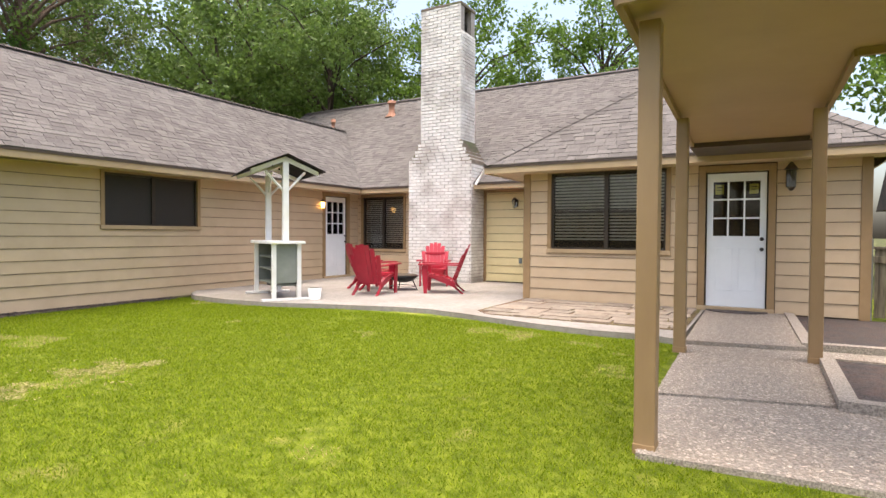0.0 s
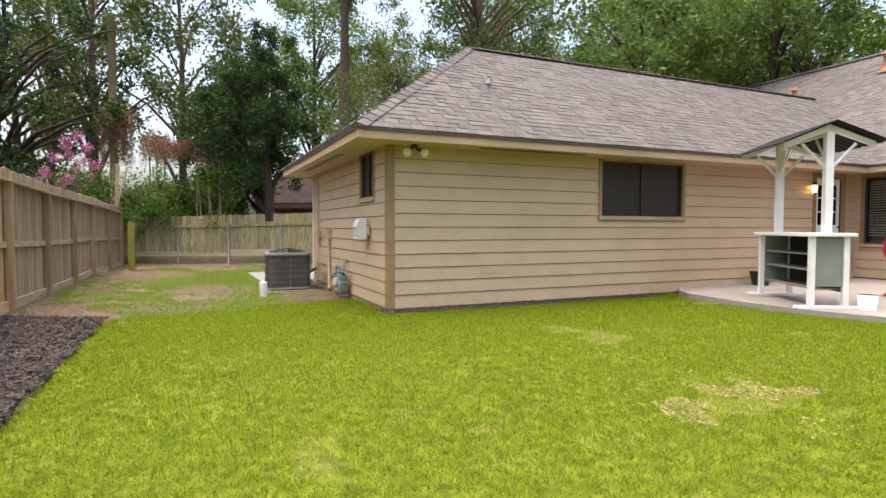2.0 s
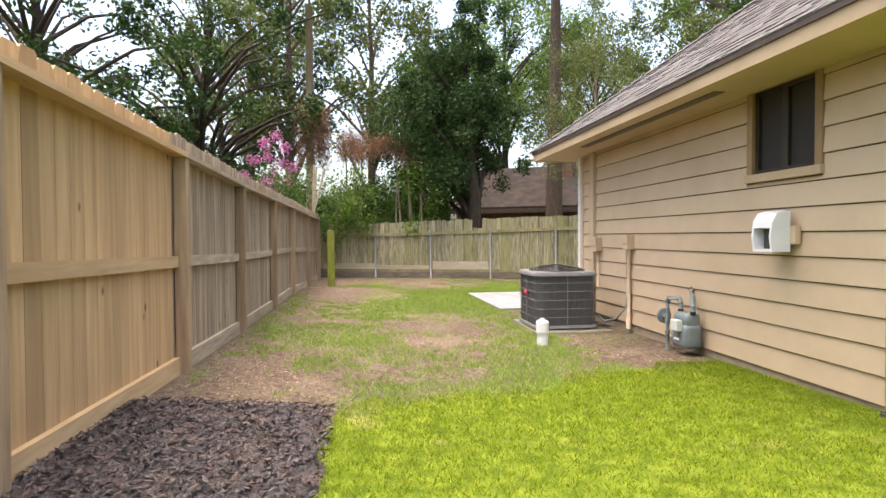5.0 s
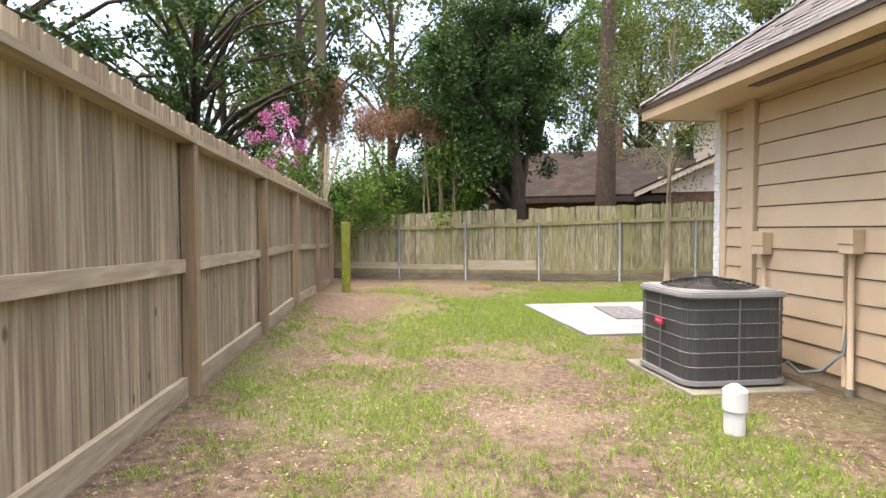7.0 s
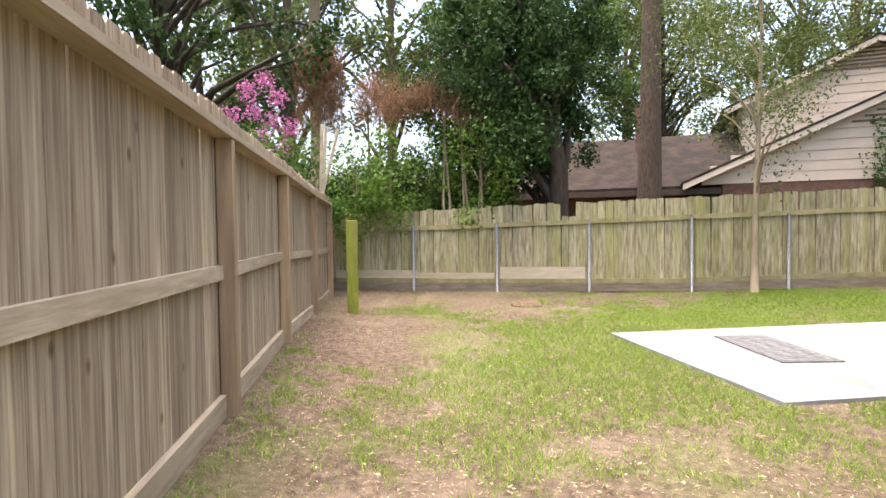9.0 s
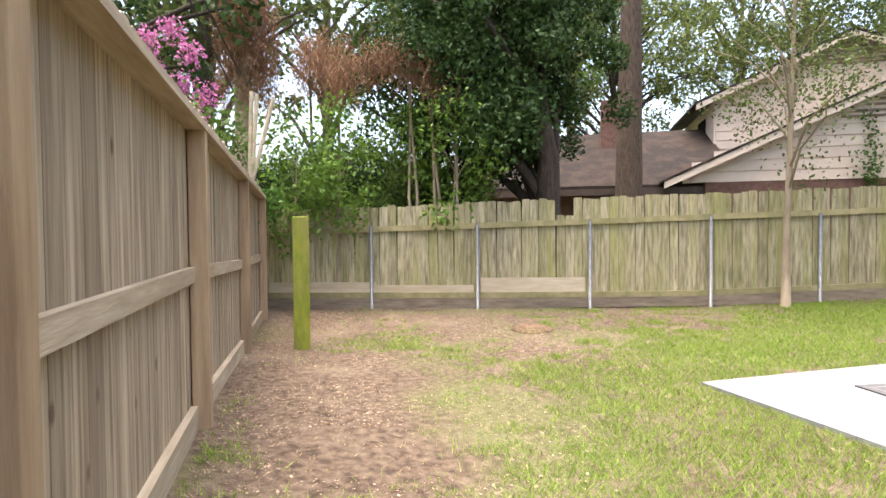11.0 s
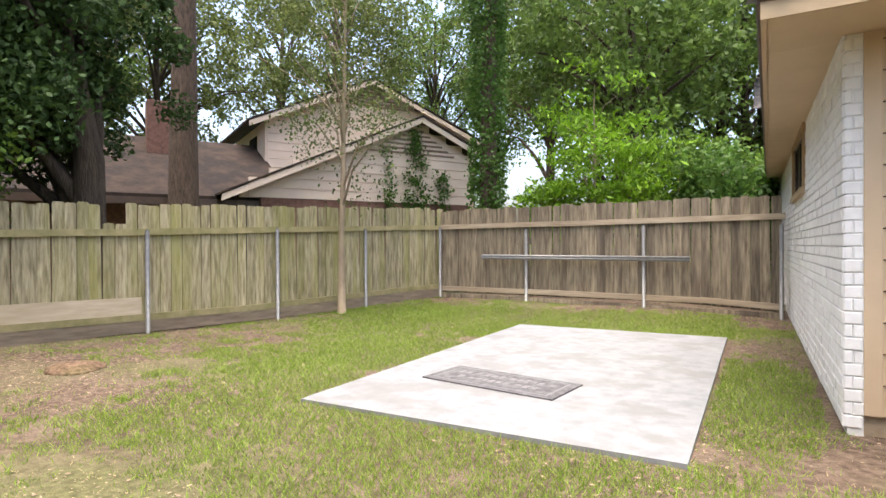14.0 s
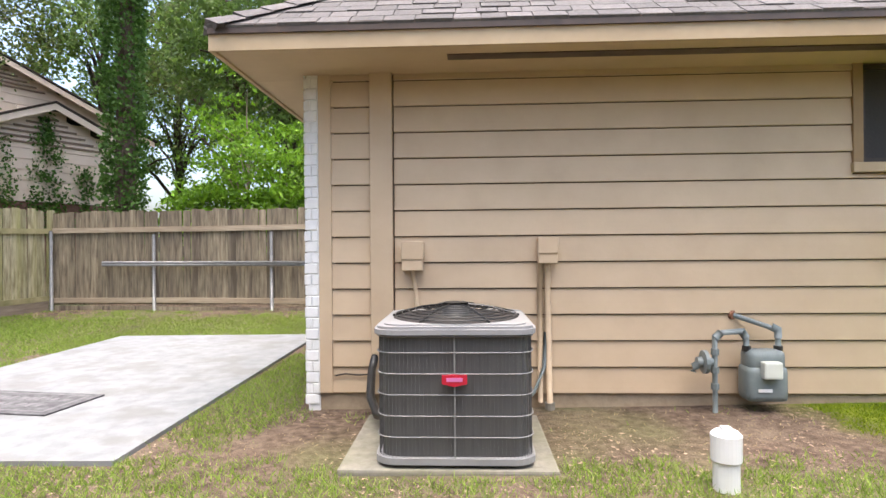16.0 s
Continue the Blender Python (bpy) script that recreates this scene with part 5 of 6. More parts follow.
gas = thing("gas_meter", pose(-12.215, 1.82, -.1), "grey gas meter with bent steel pipes beside the wall", "gas meter")
gas.scale = (.82, .9, .95)
part("meter_body", box(-.165, .165, -.1, .1, .1, .36, bevel=.05), GREY_METAL, gas, "", True)
part("meter_head", box(-.15, .15, -.085, .085, .32, .47, bevel=.045), GREY_METAL, gas, "", True)
part("index_box", box(-.07, .08, -.16, -.09, .28, .40, bevel=.015), surface("pale_meter_index", rgb(.5, .52, .46), rgb(.58, .6, .54), 6, .5, 0, vary=0), gas, "pale index window")
part("name_plate", box(-.09, .02, -.108, -.1, .18, .2), WHITE, gas)
part("outlet_pipe", tube([(.13, 0, .44), (.13, 0, .56), (.13, .0, .60), (.06, .03, .63), (-.1, .1, .68), (-.16, .17, .7)], [.026, .022, .024, .019, .019, .019], 10), GREY_METAL, gas, "", True)
part("outlet_elbow", tube([(.13, 0, .55), (.13, 0, .61), (.09, .02, .63)], [.03, .032, .028], 10), GREY_METAL, gas, "", True)
part("wall_flange", tube([(-.155, .15, .698), (-.165, .17, .702)], [.034, .04], 12), TERRA, gas, "rusty collar at the wall")
part("inlet_pipe", tube([(-.13, 0, .44), (-.13, 0, .57), (-.15, 0, .6), (-.37, -.02, .59), (-.4, -.02, .56), (-.4, -.02, .1), (-.4, -.02, -.06)], [.024, .02, .022, .019, .022, .02, .022], 10), GREY_METAL, gas, "", True)
for p0, p1 in (((-.13, 0, .55), (-.17, 0, .6)), ((-.35, -.02, .592), (-.4, -.02, .55))):
    part("inlet_elbow", tube([p0, p1], .03, 10), GREY_METAL, gas, "", True)
part("regulator", tube([(-.42, -.02, .38), (-.46, -.02, .38), (-.47, -.02, .38), (-.5, -.02, .38), (-.51, -.02, .38), (-.55, -.02, .38)], [.03, .035, .085, .085, .04, .036], 16), GREY_METAL, gas)
part("regulator_vent", tube([(-.53, -.02, .37), (-.57, -.02, .345), (-.58, -.02, .31)], [.03, .032, .026], 10), GREY_METAL, gas, "", True)
for z in (.18, .30, .43):
    part("union_nut", tube([(-.4, -.02, z), (-.4, -.02, z + .045)], .032, 6), GREY_METAL, gas)
for x in (-.13, .13):
    part("meter_nut", tube([(x, 0, .455), (x, 0, .495)], .034, 6), BLACK, gas, "dark swivel nut")

cl = thing("cleanout_pipe", pose(-13.02, .58, -.21), "white plastic drain cleanout pipe standing in the grass", "pipe")
part("pipe", tube([(0, 0, 0), (0, 0, .27)], .06, 24), PVC, cl)
part("coupling", tube([(0, 0, .25), (0, 0, .256), (0, 0, .375), (0, 0, .384)], [.066, .07, .07, .062], 24), PVC, cl)
part("plug", tube([(0, 0, .384), (0, 0, .392)], [.058, .054], 24), PVC, cl)
part("plug_square", box(-.022, .022, -.022, .022, .392, .412, bevel=.004), PVC, cl)
structure("wall_patch", box(XA + .023, XA + .028, 3.45, 3.88, .45, .58), SOFFIT, "squarish tan repair patch on the siding", "patch")
structure("siding_crack", tube([(-15.22, YB - .031, .13), (-15.14, YB - .033, .145), (-15.05, YB - .032, .135), (-14.96, YB - .031, .14)], .006, 5), SOOT_AND_SHADE, "dark broken edge of a rotten siding board", "crack")
dp = thing("planter_pot", pose(-9.75, 9.35, PZ), "small black pot against the wall", "pot")
part("pot", tube([(0, 0, 0), (0, 0, .24), (0, 0, .26), (0, 0, .26), (0, 0, .05)], [.14, .19, .2, .175, .15], 18), BLACK, dp, "", True)

# ---- mat on the slab ----
mat_ = thing("door_mat", pose(-17.8, 2.03, -.098, 0, 0, -7), "grey rubber mat with worn lettering lying on the slab", "mat")
part("rubber", box(-.62, .62, -.28, .28, 0, .012, bevel=.004), MAT, mat_)
edge_line = bmesh.new()
for q in ((-.55, .55, .205, .225), (-.55, .55, -.225, -.205), (-.55, -.53, -.205, .205), (.53, .55, -.205, .205)):
    box(*q, .012, .0135, bm=edge_line)
part("border_line", edge_line, MAT_LINE, mat_)
rng = random.Random(33)
for y, x0, x1 in ((.09, -.46, .46), (-.07, -.38, .42)):
    x = x0
    while x < x1:
        w = rng.uniform(.03, .06)
        part("worn_mark", box(x, x + w, y - rng.uniform(.03, .055), y + rng.uniform(.02, .05), .012, .0135), MAT_LINE, mat_)
        x += w + rng.choice((.018, .022, .06))


# ---- bar stand ----
bar = thing("bar_stand", pose(-7.9, 7.68, PZ, 0, 0, -31), "white wooden bar stand with a pitched dark metal roof", "bar stand")
for x in (-.76, .76):
    for y in (-.215, .215):
        part("leg", box(x - .036, x + .036, y - .036, y + .036, .04, .98, bevel=.006), WHITE, bar)
    part("skid", box(x - .045, x + .045, -.42, .42, 0, .04, bevel=.006), WHITE, bar)
part("tabletop", box(-.86, .86, -.31, .31, .98, 1.03, bevel=.012), WHITE, bar)
part("side_panel", box(.745, .765, -.175, .175, .3, .97, bevel=.004), BAR_PANEL, bar, "grey-green end panel")
part("side_panel", box(-.765, -.745, -.175, .175, .22, .97, bevel=.004), BAR_PANEL, bar)
# back sheet in near-black paints the shade inside the shelves
part("back_panel", box(-.72, .72, .20, .22, .22, .97), SOOT_AND_SHADE, bar, "black back sheet standing for the shaded shelf opening")
for z in (.25, .5, .72):
    part("shelf", box(-.72, .72, -.17, .2, z, z + .022, bevel=.004), BAR_PANEL, bar)
for x in (-.69, .69):
    part("roof_post", box(x - .05, x + .05, -.05, .05, 1.03, 2.40, bevel=.006), WHITE, bar)
    for s in (-1, 1):
        part("brace", tube([(x, s * .03, 1.9), (x, s * .34, 2.24)], .022, 4), WHITE, bar)
        r = prism([(0, 2.50), (s * .58, 2.26), (s * .58, 2.19), (0, 2.42)], x - .024, x + .024, axis="x")
        part("rafter", r, WHITE, bar)
part("ridge_beam", box(-.72, .72, -.03, .03, 2.36, 2.43, bevel=.004), WHITE, bar)
for s in (-1, 1):
    part("brace", tube([(s * .66, 0, 1.95), (s * .36, 0, 2.36)], .022, 4), WHITE, bar)
for s in (-1, 1):
    sheet = bmesh.new()
    n = 44
    rows_ = []
    for i in range(n + 1):
        x = -.88 + 1.76 * i / n
        w = .008 * math.sin(i * math.pi / 2)
        rows_.append((sheet.verts.new((x, 0, 2.535 + w)), sheet.verts.new((x, s * .66, 2.255 + w)), sheet.verts.new((x, 0, 2.525 + w)), sheet.verts.new((x, s * .66, 2.245 + w))))
    for p, q in zip(rows_, rows_[1:]):
        sheet.faces.new((p[0], p[1], q[1], q[0]))
        sheet.faces.new((p[2], q[2], q[3], p[3]))
        sheet.faces.new((p[1], p[3], q[3], q[1]))
    part("roof_sheet", sheet, BAR_METAL, bar, "dark corrugated metal sheet")
bk = thing("bucket", pose(-6.98, 7.7, PZ), "small white bucket beside the bar stand", "bucket")
part("pail", tube([(0, 0, 0), (0, 0, .2), (0, 0, .2), (0, 0, .02)], [.1, .125, .115, .09], 16), WHITE, bk, "", True)
part("handle", tube([(-.125, 0, .19), (-.07, .03, .1), (.07, .03, .1), (.125, 0, .19)], .005, 5), BLACK, bk)


# ---- red chairs and fire pit ----
def adirondack(m):
    ob = thing("adirondack_chair", m, "red moulded plastic slatted armchair with a fan back, on the patio", "chair", "chairs round the fire pit")
    for s in (-1, 1):
        part("front_leg", leg_front(s), RED, ob)
        part("back_leg", leg_back(s), RED, ob)
        part("armrest", arm(s), RED, ob)
        part("seat_rail", tube([(.33, s * .26, .36), (-.28, s * .24, .2)], .026, 4), RED, ob)
    for i in range(6):
        f = i / 5
        x, z = .34 - .56 * f, .385 - .15 * f
        part("seat_slat", box(x - .048, x + .048, -.265, .265, z - .012, z + .012, bevel=.008), RED, ob)
    n = 7
    for i in range(n):
        u = (i - (n - 1) / 2) / ((n - 1) / 2)
        w0, w1 = .064, .088
        y0, y1 = u * .205, u * .285
        top_ = .83 - .22 * abs(u) ** 2.2
        b = bmesh.new()
        vs = []
        for k in range(7):
            g = k / 6
            L = top_ * (g if k < 5 else (.94 if k == 5 else 1))
            x, z = -.2 - .36 * L, .2 + .93 * L
            w = (w0 + (w1 - w0) * g) / 2 * (1.06 if k < 6 else .86)
            y = y0 + (y1 - y0) * g
            bow = -.05 * u * u + .05
            vs.append([b.verts.new((x - bow + d, y + e * w, z)) for e, d in ((-1, .0), (1, .0), (1, -.022), (-1, -.022))])
        for p, q in zip(vs, vs[1:]):
            for j in range(4):
                b.faces.new((p[j], p[(j + 1) % 4], q[(j + 1) % 4], q[j]))
        b.faces.new(vs[0])
        b.faces.new(vs[-1][::-1])
        bmesh.ops.recalc_face_normals(b, faces=b.faces)
        part("back_slat", b, RED, ob)
    for L, hw in ((.22, .23), (.55, .27)):
        part("back_brace", box(-.2 - .36 * L - .035, -.2 - .36 * L - .018, -hw, hw, .2 + .93 * L - .03, .2 + .93 * L + .03, bevel=.004), RED, ob)
    return ob


def leg_front(s):
    return prism([(.27, 0), (.33, 0), (.36, .3), (.38, .55), (.26, .55), (.25, .3)], s * .30 - .018, s * .30 + .018, axis="y")


def leg_back(s):
    return prism([(-.46, 0), (-.40, 0), (-.25, .22), (-.10, .31), (.2, .38), (.2, .31), (-.02, .22), (-.22, .14)][::1], s * .25 - .018, s * .25 + .018, axis="y")


def arm(s):
    b = bmesh.new()
    vs = []
    for x, y, w, z in ((.44, .31, .035, .56), (.41, .31, .07, .563), (.3, .31, .078, .565), (0, .33, .06, .56), (-.3, .31, .04, .55), (-.36, .3, .03, .548)):
        vs.append([b.verts.new((x, s * y + e * w, z + d)) for e, d in ((-1, 0), (1, 0), (1, .024), (-1, .024))])
    for p, q in zip(vs, vs[1:]):
        for j in range(4):
            b.faces.new((p[j], p[(j + 1) % 4], q[(j + 1) % 4], q[j]))
    b.faces.new(vs[0])
    b.faces.new(vs[-1][::-1])
    bmesh.ops.recalc_face_normals(b, faces=b.faces)
    return b


chair = adirondack(pose(-6.66, 9.05, PZ, 0, 0, 100))
copy_thing(chair, pose(-7.35, 9.85, PZ, 0, 0, 66))
copy_thing(chair, pose(-6.62, 11.25, PZ, 0, 0, -62))
copy_thing(chair, pose(-5.68, 9.98, PZ, 0, 0, 204))
pit = thing("fire_pit", pose(-6.62, 9.98, PZ), "low black steel fire pit between the chairs", "fire pit")
part("bowl", tube([(0, 0, .16), (0, 0, .2), (0, 0, .3), (0, 0, .31), (0, 0, .3), (0, 0, .22)], [.08, .22, .33, .36, .32, .2], 20), BLACK, pit, "", True)
for i in range(3):
    a = i * math.tau / 3 + .4
    part("leg", tube([(.2 * math.cos(a), .2 * math.sin(a), .2), (.3 * math.cos(a), .3 * math.sin(a), 0)], .014, 6), BLACK, pit)
part("leg_ring", tube([(.26 * math.cos(a * math.tau / 20), .26 * math.sin(a * math.tau / 20), .08) for a in range(21)], .008, 5, caps=False), BLACK, pit)
part("grate", tube([(0, 0, .312), (0, 0, .33)], [.3, .25], 16), BARNLAMP, pit)

# ---- roof fittings ----
def roof_vent(name, x, y, z, h, r, m, label):
    ob = thing(name, pose(x, y, z), label, "roof vent")
    part("flashing", tube([(0, 0, -.1), (0, 0, .06)], [r * 2.4, r * 1.2], 12), m, ob)
    part("pipe", tube([(0, 0, 0), (0, 0, h)], r, 12), m, ob, "", True)
    part("cap", tube([(0, 0, h - .03), (0, 0, h + .05), (0, 0, h + .08)], [r * 1.45, r * 1.45, r * .8], 12), m, ob, "", True)


def on_main(y):
    return EAVE_Z + PITCH * (y - YM)


roof_vent("vent_pipe", -10.75, 3.95, EAVE_Z + PITCH * (XE + 10.75), .2, .028, GALV, "small galvanised vent pipe on the shingles")
roof_vent("vent_pipe", -13.4, 15.6, on_main(15.6), .3, .06, TERRA, "rusty brown vent pipe on the roof")
roof_vent("flue_pipe", -11.3, 16.2, on_main(16.2), .42, .1, TERRA, "rusty brown flue with a cap on the roof")
dsp = thing("downspout", pose(0, 0, 0), "short pale gutter pipe beside the chimney shoulder", "downspout")
part("pipe", tube([(-5.78, 12.16, 2.78), (-6.02, 12.14, 2.42)], .03, 8), WHITE, dsp, "", True)


# ---- trees ----
def leaf_quads(centres, spread, per, size, seed, droop=0.0, narrow=.55):
    """Small leaf blades scattered round clump centres."""
    rg = np.random.default_rng(seed)
    c = np.repeat(np.asarray(centres, float), per, 0)
    sp = np.repeat(np.asarray(spread, float).reshape(-1, 1 if np.ndim(spread) < 2 or np.shape(spread)[1] == 1 else 3) * np.ones((len(centres), 3)), per, 0)
    n = len(c)
    off = rg.normal(0, .5, (n, 3))
    off *= np.minimum(1, 1.1 / np.maximum(np.linalg.norm(off, axis=1, keepdims=True), 1e-6))
    p = c + off * sp
    d = rg.normal(0, 1, (n, 3))
    d[:, 2] -= droop
    d /= np.linalg.norm(d, axis=1, keepdims=True)
    r = rg.normal(0, 1, (n, 3))
    w = np.cross(d, r)
    w /= np.linalg.norm(w, axis=1, keepdims=True)
    s = size * rg.uniform(.6, 1.3, (n, 1))
    return np.stack([p - d * s * .5, p + w * s * narrow * .5, p + d * s * .5, p - w * s * narrow * .5], 1)


def tree(name, x, y, h, r, crown, z_low, n_clump, per, leaf, bark, label, seed, lean=(0, 0), leaf_size=.14, clump=.6, limbs=14, droop=0.0, narrow=.55, hollow=.45, z0=None, group="", twist=.1, layer=1.0):
    """A tapered trunk with limbs to its leaf clumps. crown: radii in x, y, z."""
    if h > 7.5:
        n_clump, clump, per = int(n_clump * .8), clump * .64, int(per * .9)
    if h > 9 and x < -22 and y < 5:
        n_clump = int(n_clump * (.6 if y < -3 else .85))
    rg = np.random.default_rng(seed)
    rnd_ = random.Random(seed)
    g = float(ground_z(x, y)) - .1 if z0 is None else z0
    ob = thing(name, pose(x, y, g), label, "tree", group)
    cz = (z_low + h) / 2
    u = rg.normal(0, 1, (n_clump, 3))
    u /= np.linalg.norm(u, axis=1, keepdims=True)
    rad = hollow + (1 - hollow) * rg.random((n_clump, 1)) ** .6
    cen = u * rad * np.array(crown) * rg.uniform(.68, 1.2, (n_clump, 1)) + np.array([lean[0], lean[1], cz])
    pts, rr = [], []
    steps = 9
    top = h * .86
    for i in range(steps + 1):
        f = i / steps
        pts.append((lean[0] * f ** 1.5 + rnd_.uniform(-1, 1) * twist * r * 2 * (f > 0), lean[1] * f ** 1.5 + rnd_.uniform(-1, 1) * twist * r * 2 * (f > 0), top * f))
        rr.append(r * (1.25 if i == 0 else 1) * (1 - .8 * f))
    part("trunk", tube(pts, rr, 10), bark, ob, "", True)
    order = rg.permutation(n_clump)[:limbs]
    for i in order:
        c = Vector(cen[i])
        f = min(max((c.z - crown[2] * .5) / top, z_low / h * .6, .12), .92)
        k = f * steps
        a = Vector(pts[int(k)]).lerp(Vector(pts[min(int(k) + 1, steps)]), k - int(k))
        m1 = a.lerp(c, .35) + Vector((0, 0, .12 * (c - a).length))
        m2 = a.lerp(c, .7) + Vector((rnd_.uniform(-.2, .2), rnd_.uniform(-.2, .2), .1 * (c - a).length))
        r0 = r * (1 - .75 * f) * .55
        part("limb", tube([a, m1, m2, c], [r0, r0 * .7, r0 * .42, r0 * .15], 6, caps=False), bark, ob, "", True)
    part("crown", quads("crown", leaf_quads(cen, clump * rg.uniform(.7, 1.35, (n_clump, 1)) * np.array([[1, 1, layer]]), per, leaf_size, seed + 1, droop, narrow)), leaf, ob)
    return ob


OAK = "broad oak with dark limbs and ragged green crown"
PINE = "tall pine with brown scaly trunk and tufted crown"
# behind the back fence and the side yard
tree("oak_tree", -27.5, -7.2, 10.5, .28, (5.2, 4.4, 4.5), 2.2, 110, 190, LEAF_DARK, BARK_DARK, OAK, 1, (1.5, 1.0), .16, .74, 46)
tree("oak_tree", -24.0, -10.5, 11, .28, (4.6, 4.1, 4.5), 2.4, 90, 190, LEAF_DARK, BARK_DARK, OAK, 2, (.5, .5), .16, .78, 40)
tree("oak_tree", -17, -13.0, 11, .26, (4.2, 3.6, 3.6), 4.2, 70, 150, LEAF_OAK, BARK_DARK, OAK, 3, (0, 0), .18, .9, 30)
tree("evergreen_tree", -23.95, 2.05, 8.8, .26, (2.2, 2.1, 3.5), 2.0, 165, 330, LEAF_DARK, BARK_DARK, "dense dark-leaved evergreen with several dark stems behind the fence", 4, (-1.1, -.3), .10, .42, 30, hollow=.3)
tree("evergreen_tree", -25.2, .75, 7.4, .13, (2.1, 1.9, 2.7), 2.0, 130, 330, LEAF_DARK, BARK_DARK, "dense dark-leaved evergreen with leaning stem", 5, (.3, .3), .10, .45, 22, hollow=.3)
tree("pine_tree", -27.2, 5.65, 19, .36, (3.0, 3.0, 3.2), 10.5, 90, 120, LEAF_PINE, BARK_PINE, PINE, 6, (.1, .1), .2, .9, 26, twist=.03)
tree("ivy_clad_tree", -21.35, 9.2, 15, .24, (3.6, 3.4, 4.0), 7.0, 100, 150, LEAF_OAK, BARK_PINE, "tall tree with an ivy-covered trunk", 7, (.2, .2), .17, .9, 30, twist=.03)
tree("sapling", -22.05, 4.98, 7.4, .062, (1.75, 1.75, 2.3), 2.2, 70, 150, LEAF_PINE, BARK_PALE, "thin pale-barked tree with sparse leaves before the fence", 8, (.1, .1), .07, .5, 22, hollow=.25)
for i, (x, y, h, c, s) in enumerate(((-19.3, 10.6, 5.6, 1.15, 31), (-18.4, 10.2, 3.7, .9, 32), (-20.2, 10.5, 3.0, .9, 33))):
    tree("bright_shrub", x, y, h, .05, (c, c, h * .40), .8, 44, 70, LEAF_BRIGHT, BARK_PALE, "bright green feathery shrub behind the fence", s, (0, 0), .17, .6, 20, droop=.25, hollow=.2, narrow=.36, group="shrubs behind the fence", layer=.28)
for i, (x, y, h, c, s) in enumerate(((-16.6, 10.6, 3.3, 1.0, 41), (-17.6, 11.6, 4.4, 1.4, 42), (-15.9, 12.5, 3.2, 1.2, 43))):
    tree("shrub", x, y, h, .05, (c, c, h * .38), .5, 60, 110, LEAF_LIGHT if i else LEAF_IVY, BARK_PALE, "loose grey-green shrub behind the fence", s, (0, 0), .14, .42, 12, group="shrubs behind the fence")
for i, (x, y, h, cr, s, lf) in enumerate(((-19.5, 15.5, 11, 3.8, 51, LEAF_OAK), (-16.5, 19, 12, 4.2, 52, LEAF_OAK), (-31, 23, 15, 4.5, 54, LEAF_OAK), (-38, 12, 14, 4.4, 55, LEAF_PINE),
                                         (-37, 3, 13, 4.2, 56, LEAF_OAK), (-32.5, -7.5, 12, 4.0, 58, LEAF_PINE))):
    tree("oak_tree", x, y, h, .24, (cr, cr, h * .33), h * .28, 120, 150, lf, BARK_DARK, OAK, s, (0, 0), .2, 1.0, 26)
for i, (x, y, h, cr, z0_, s, lf) in enumerate(((-31.5, -4.5, 16, 3.8, 5, 151, LEAF_PINE), (-36, -1, 18, 4.4, 5, 152, LEAF_PINE), (-38, 6.5, 18, 4.6, 5, 153, LEAF_OAK),  
                                              (-42, -8, 19, 5, 5, 156, LEAF_PINE), (-44, 13, 19, 5, 5, 157, LEAF_PINE), (-39, 20, 19, 5, 5, 158, LEAF_PINE), (-29.5, 27, 17, 4.6, 5, 159, LEAF_OAK), (-23, 25, 17, 4.4, 5, 160, LEAF_OAK))):
    tree("pine_tree" if lf == LEAF_PINE else "oak_tree", x, y, h, .26, (cr, cr, (h - z0_) * .5), z0_, 130, 150, lf, BARK_PINE if lf == LEAF_PINE else BARK_DARK, PINE if lf == LEAF_PINE else OAK, s, (0, 0), .22, 1.05, 26)
# behind the house
for i, (x, y, h, cr, s, lf) in enumerate(((-17.5, 22.5, 13, 4.4, 61, LEAF_OAK), (-12.2, 24, 13.5, 4.4, 62, LEAF_LIGHT), (-20.5, 18.5, 13.5, 4.2, 63, LEAF_OAK), (-6.8, 27, 13.5, 3.6, 64, LEAF_LIGHT),
                                         (-24, 21, 16, 3.6, 65, LEAF_PINE), (-33, 17.5, 17, 3.8, 66, LEAF_PINE), (4.8, 19, 9, 3.0, 67, LEAF_LIGHT), (8, 15, 8, 2.8, 68, LEAF_LIGHT), (-1.5, 29, 10, 3, 69, LEAF_OAK))):
    tree("oak_tree" if lf != LEAF_PINE else "pine_tree", x, y, h, .24, (cr, cr, h * .33), h * .3, 120, 150, lf, BARK_DARK if lf != LEAF_PINE else BARK_PINE, OAK if lf != LEAF_PINE else PINE, s, (0, 0), .2, 1.0, 26)
# understorey behind the back fence
for i in range(16):
    rr_ = random.Random(200 + i)
    f = i / 15
    p = B0.lerp(B1, f * .62 - .25) + Vector((-1.9 - rr_.random() * 2.2, -.3, 0))
    h = rr_.uniform(2.4, 3.5)
    tree("understorey_shrub", p.x, p.y, h, .03, (1.1, 1.1, h * .38), .5, 46, 210, rr_.choice((LEAF_OAK, LEAF_IVY, LEAF_DARK)), BARK_PALE, "tangled green undergrowth behind the back fence", 300 + i, (0, 0), .085, .42, 10, group="undergrowth")


# ---- neighbouring house ----
nb = thing("neighbour_house", pose(-26.9, 7.6, 0, 0, 0, 61.6), "pale tan gabled house with brown roof beyond the fence", "house")
# local x runs along the gable wall, -y faces the yard


def gable(name, pts, y0, y1, m, label=""):
    return part(name, prism(pts, y0, y1, axis="y"), m, nb, label)


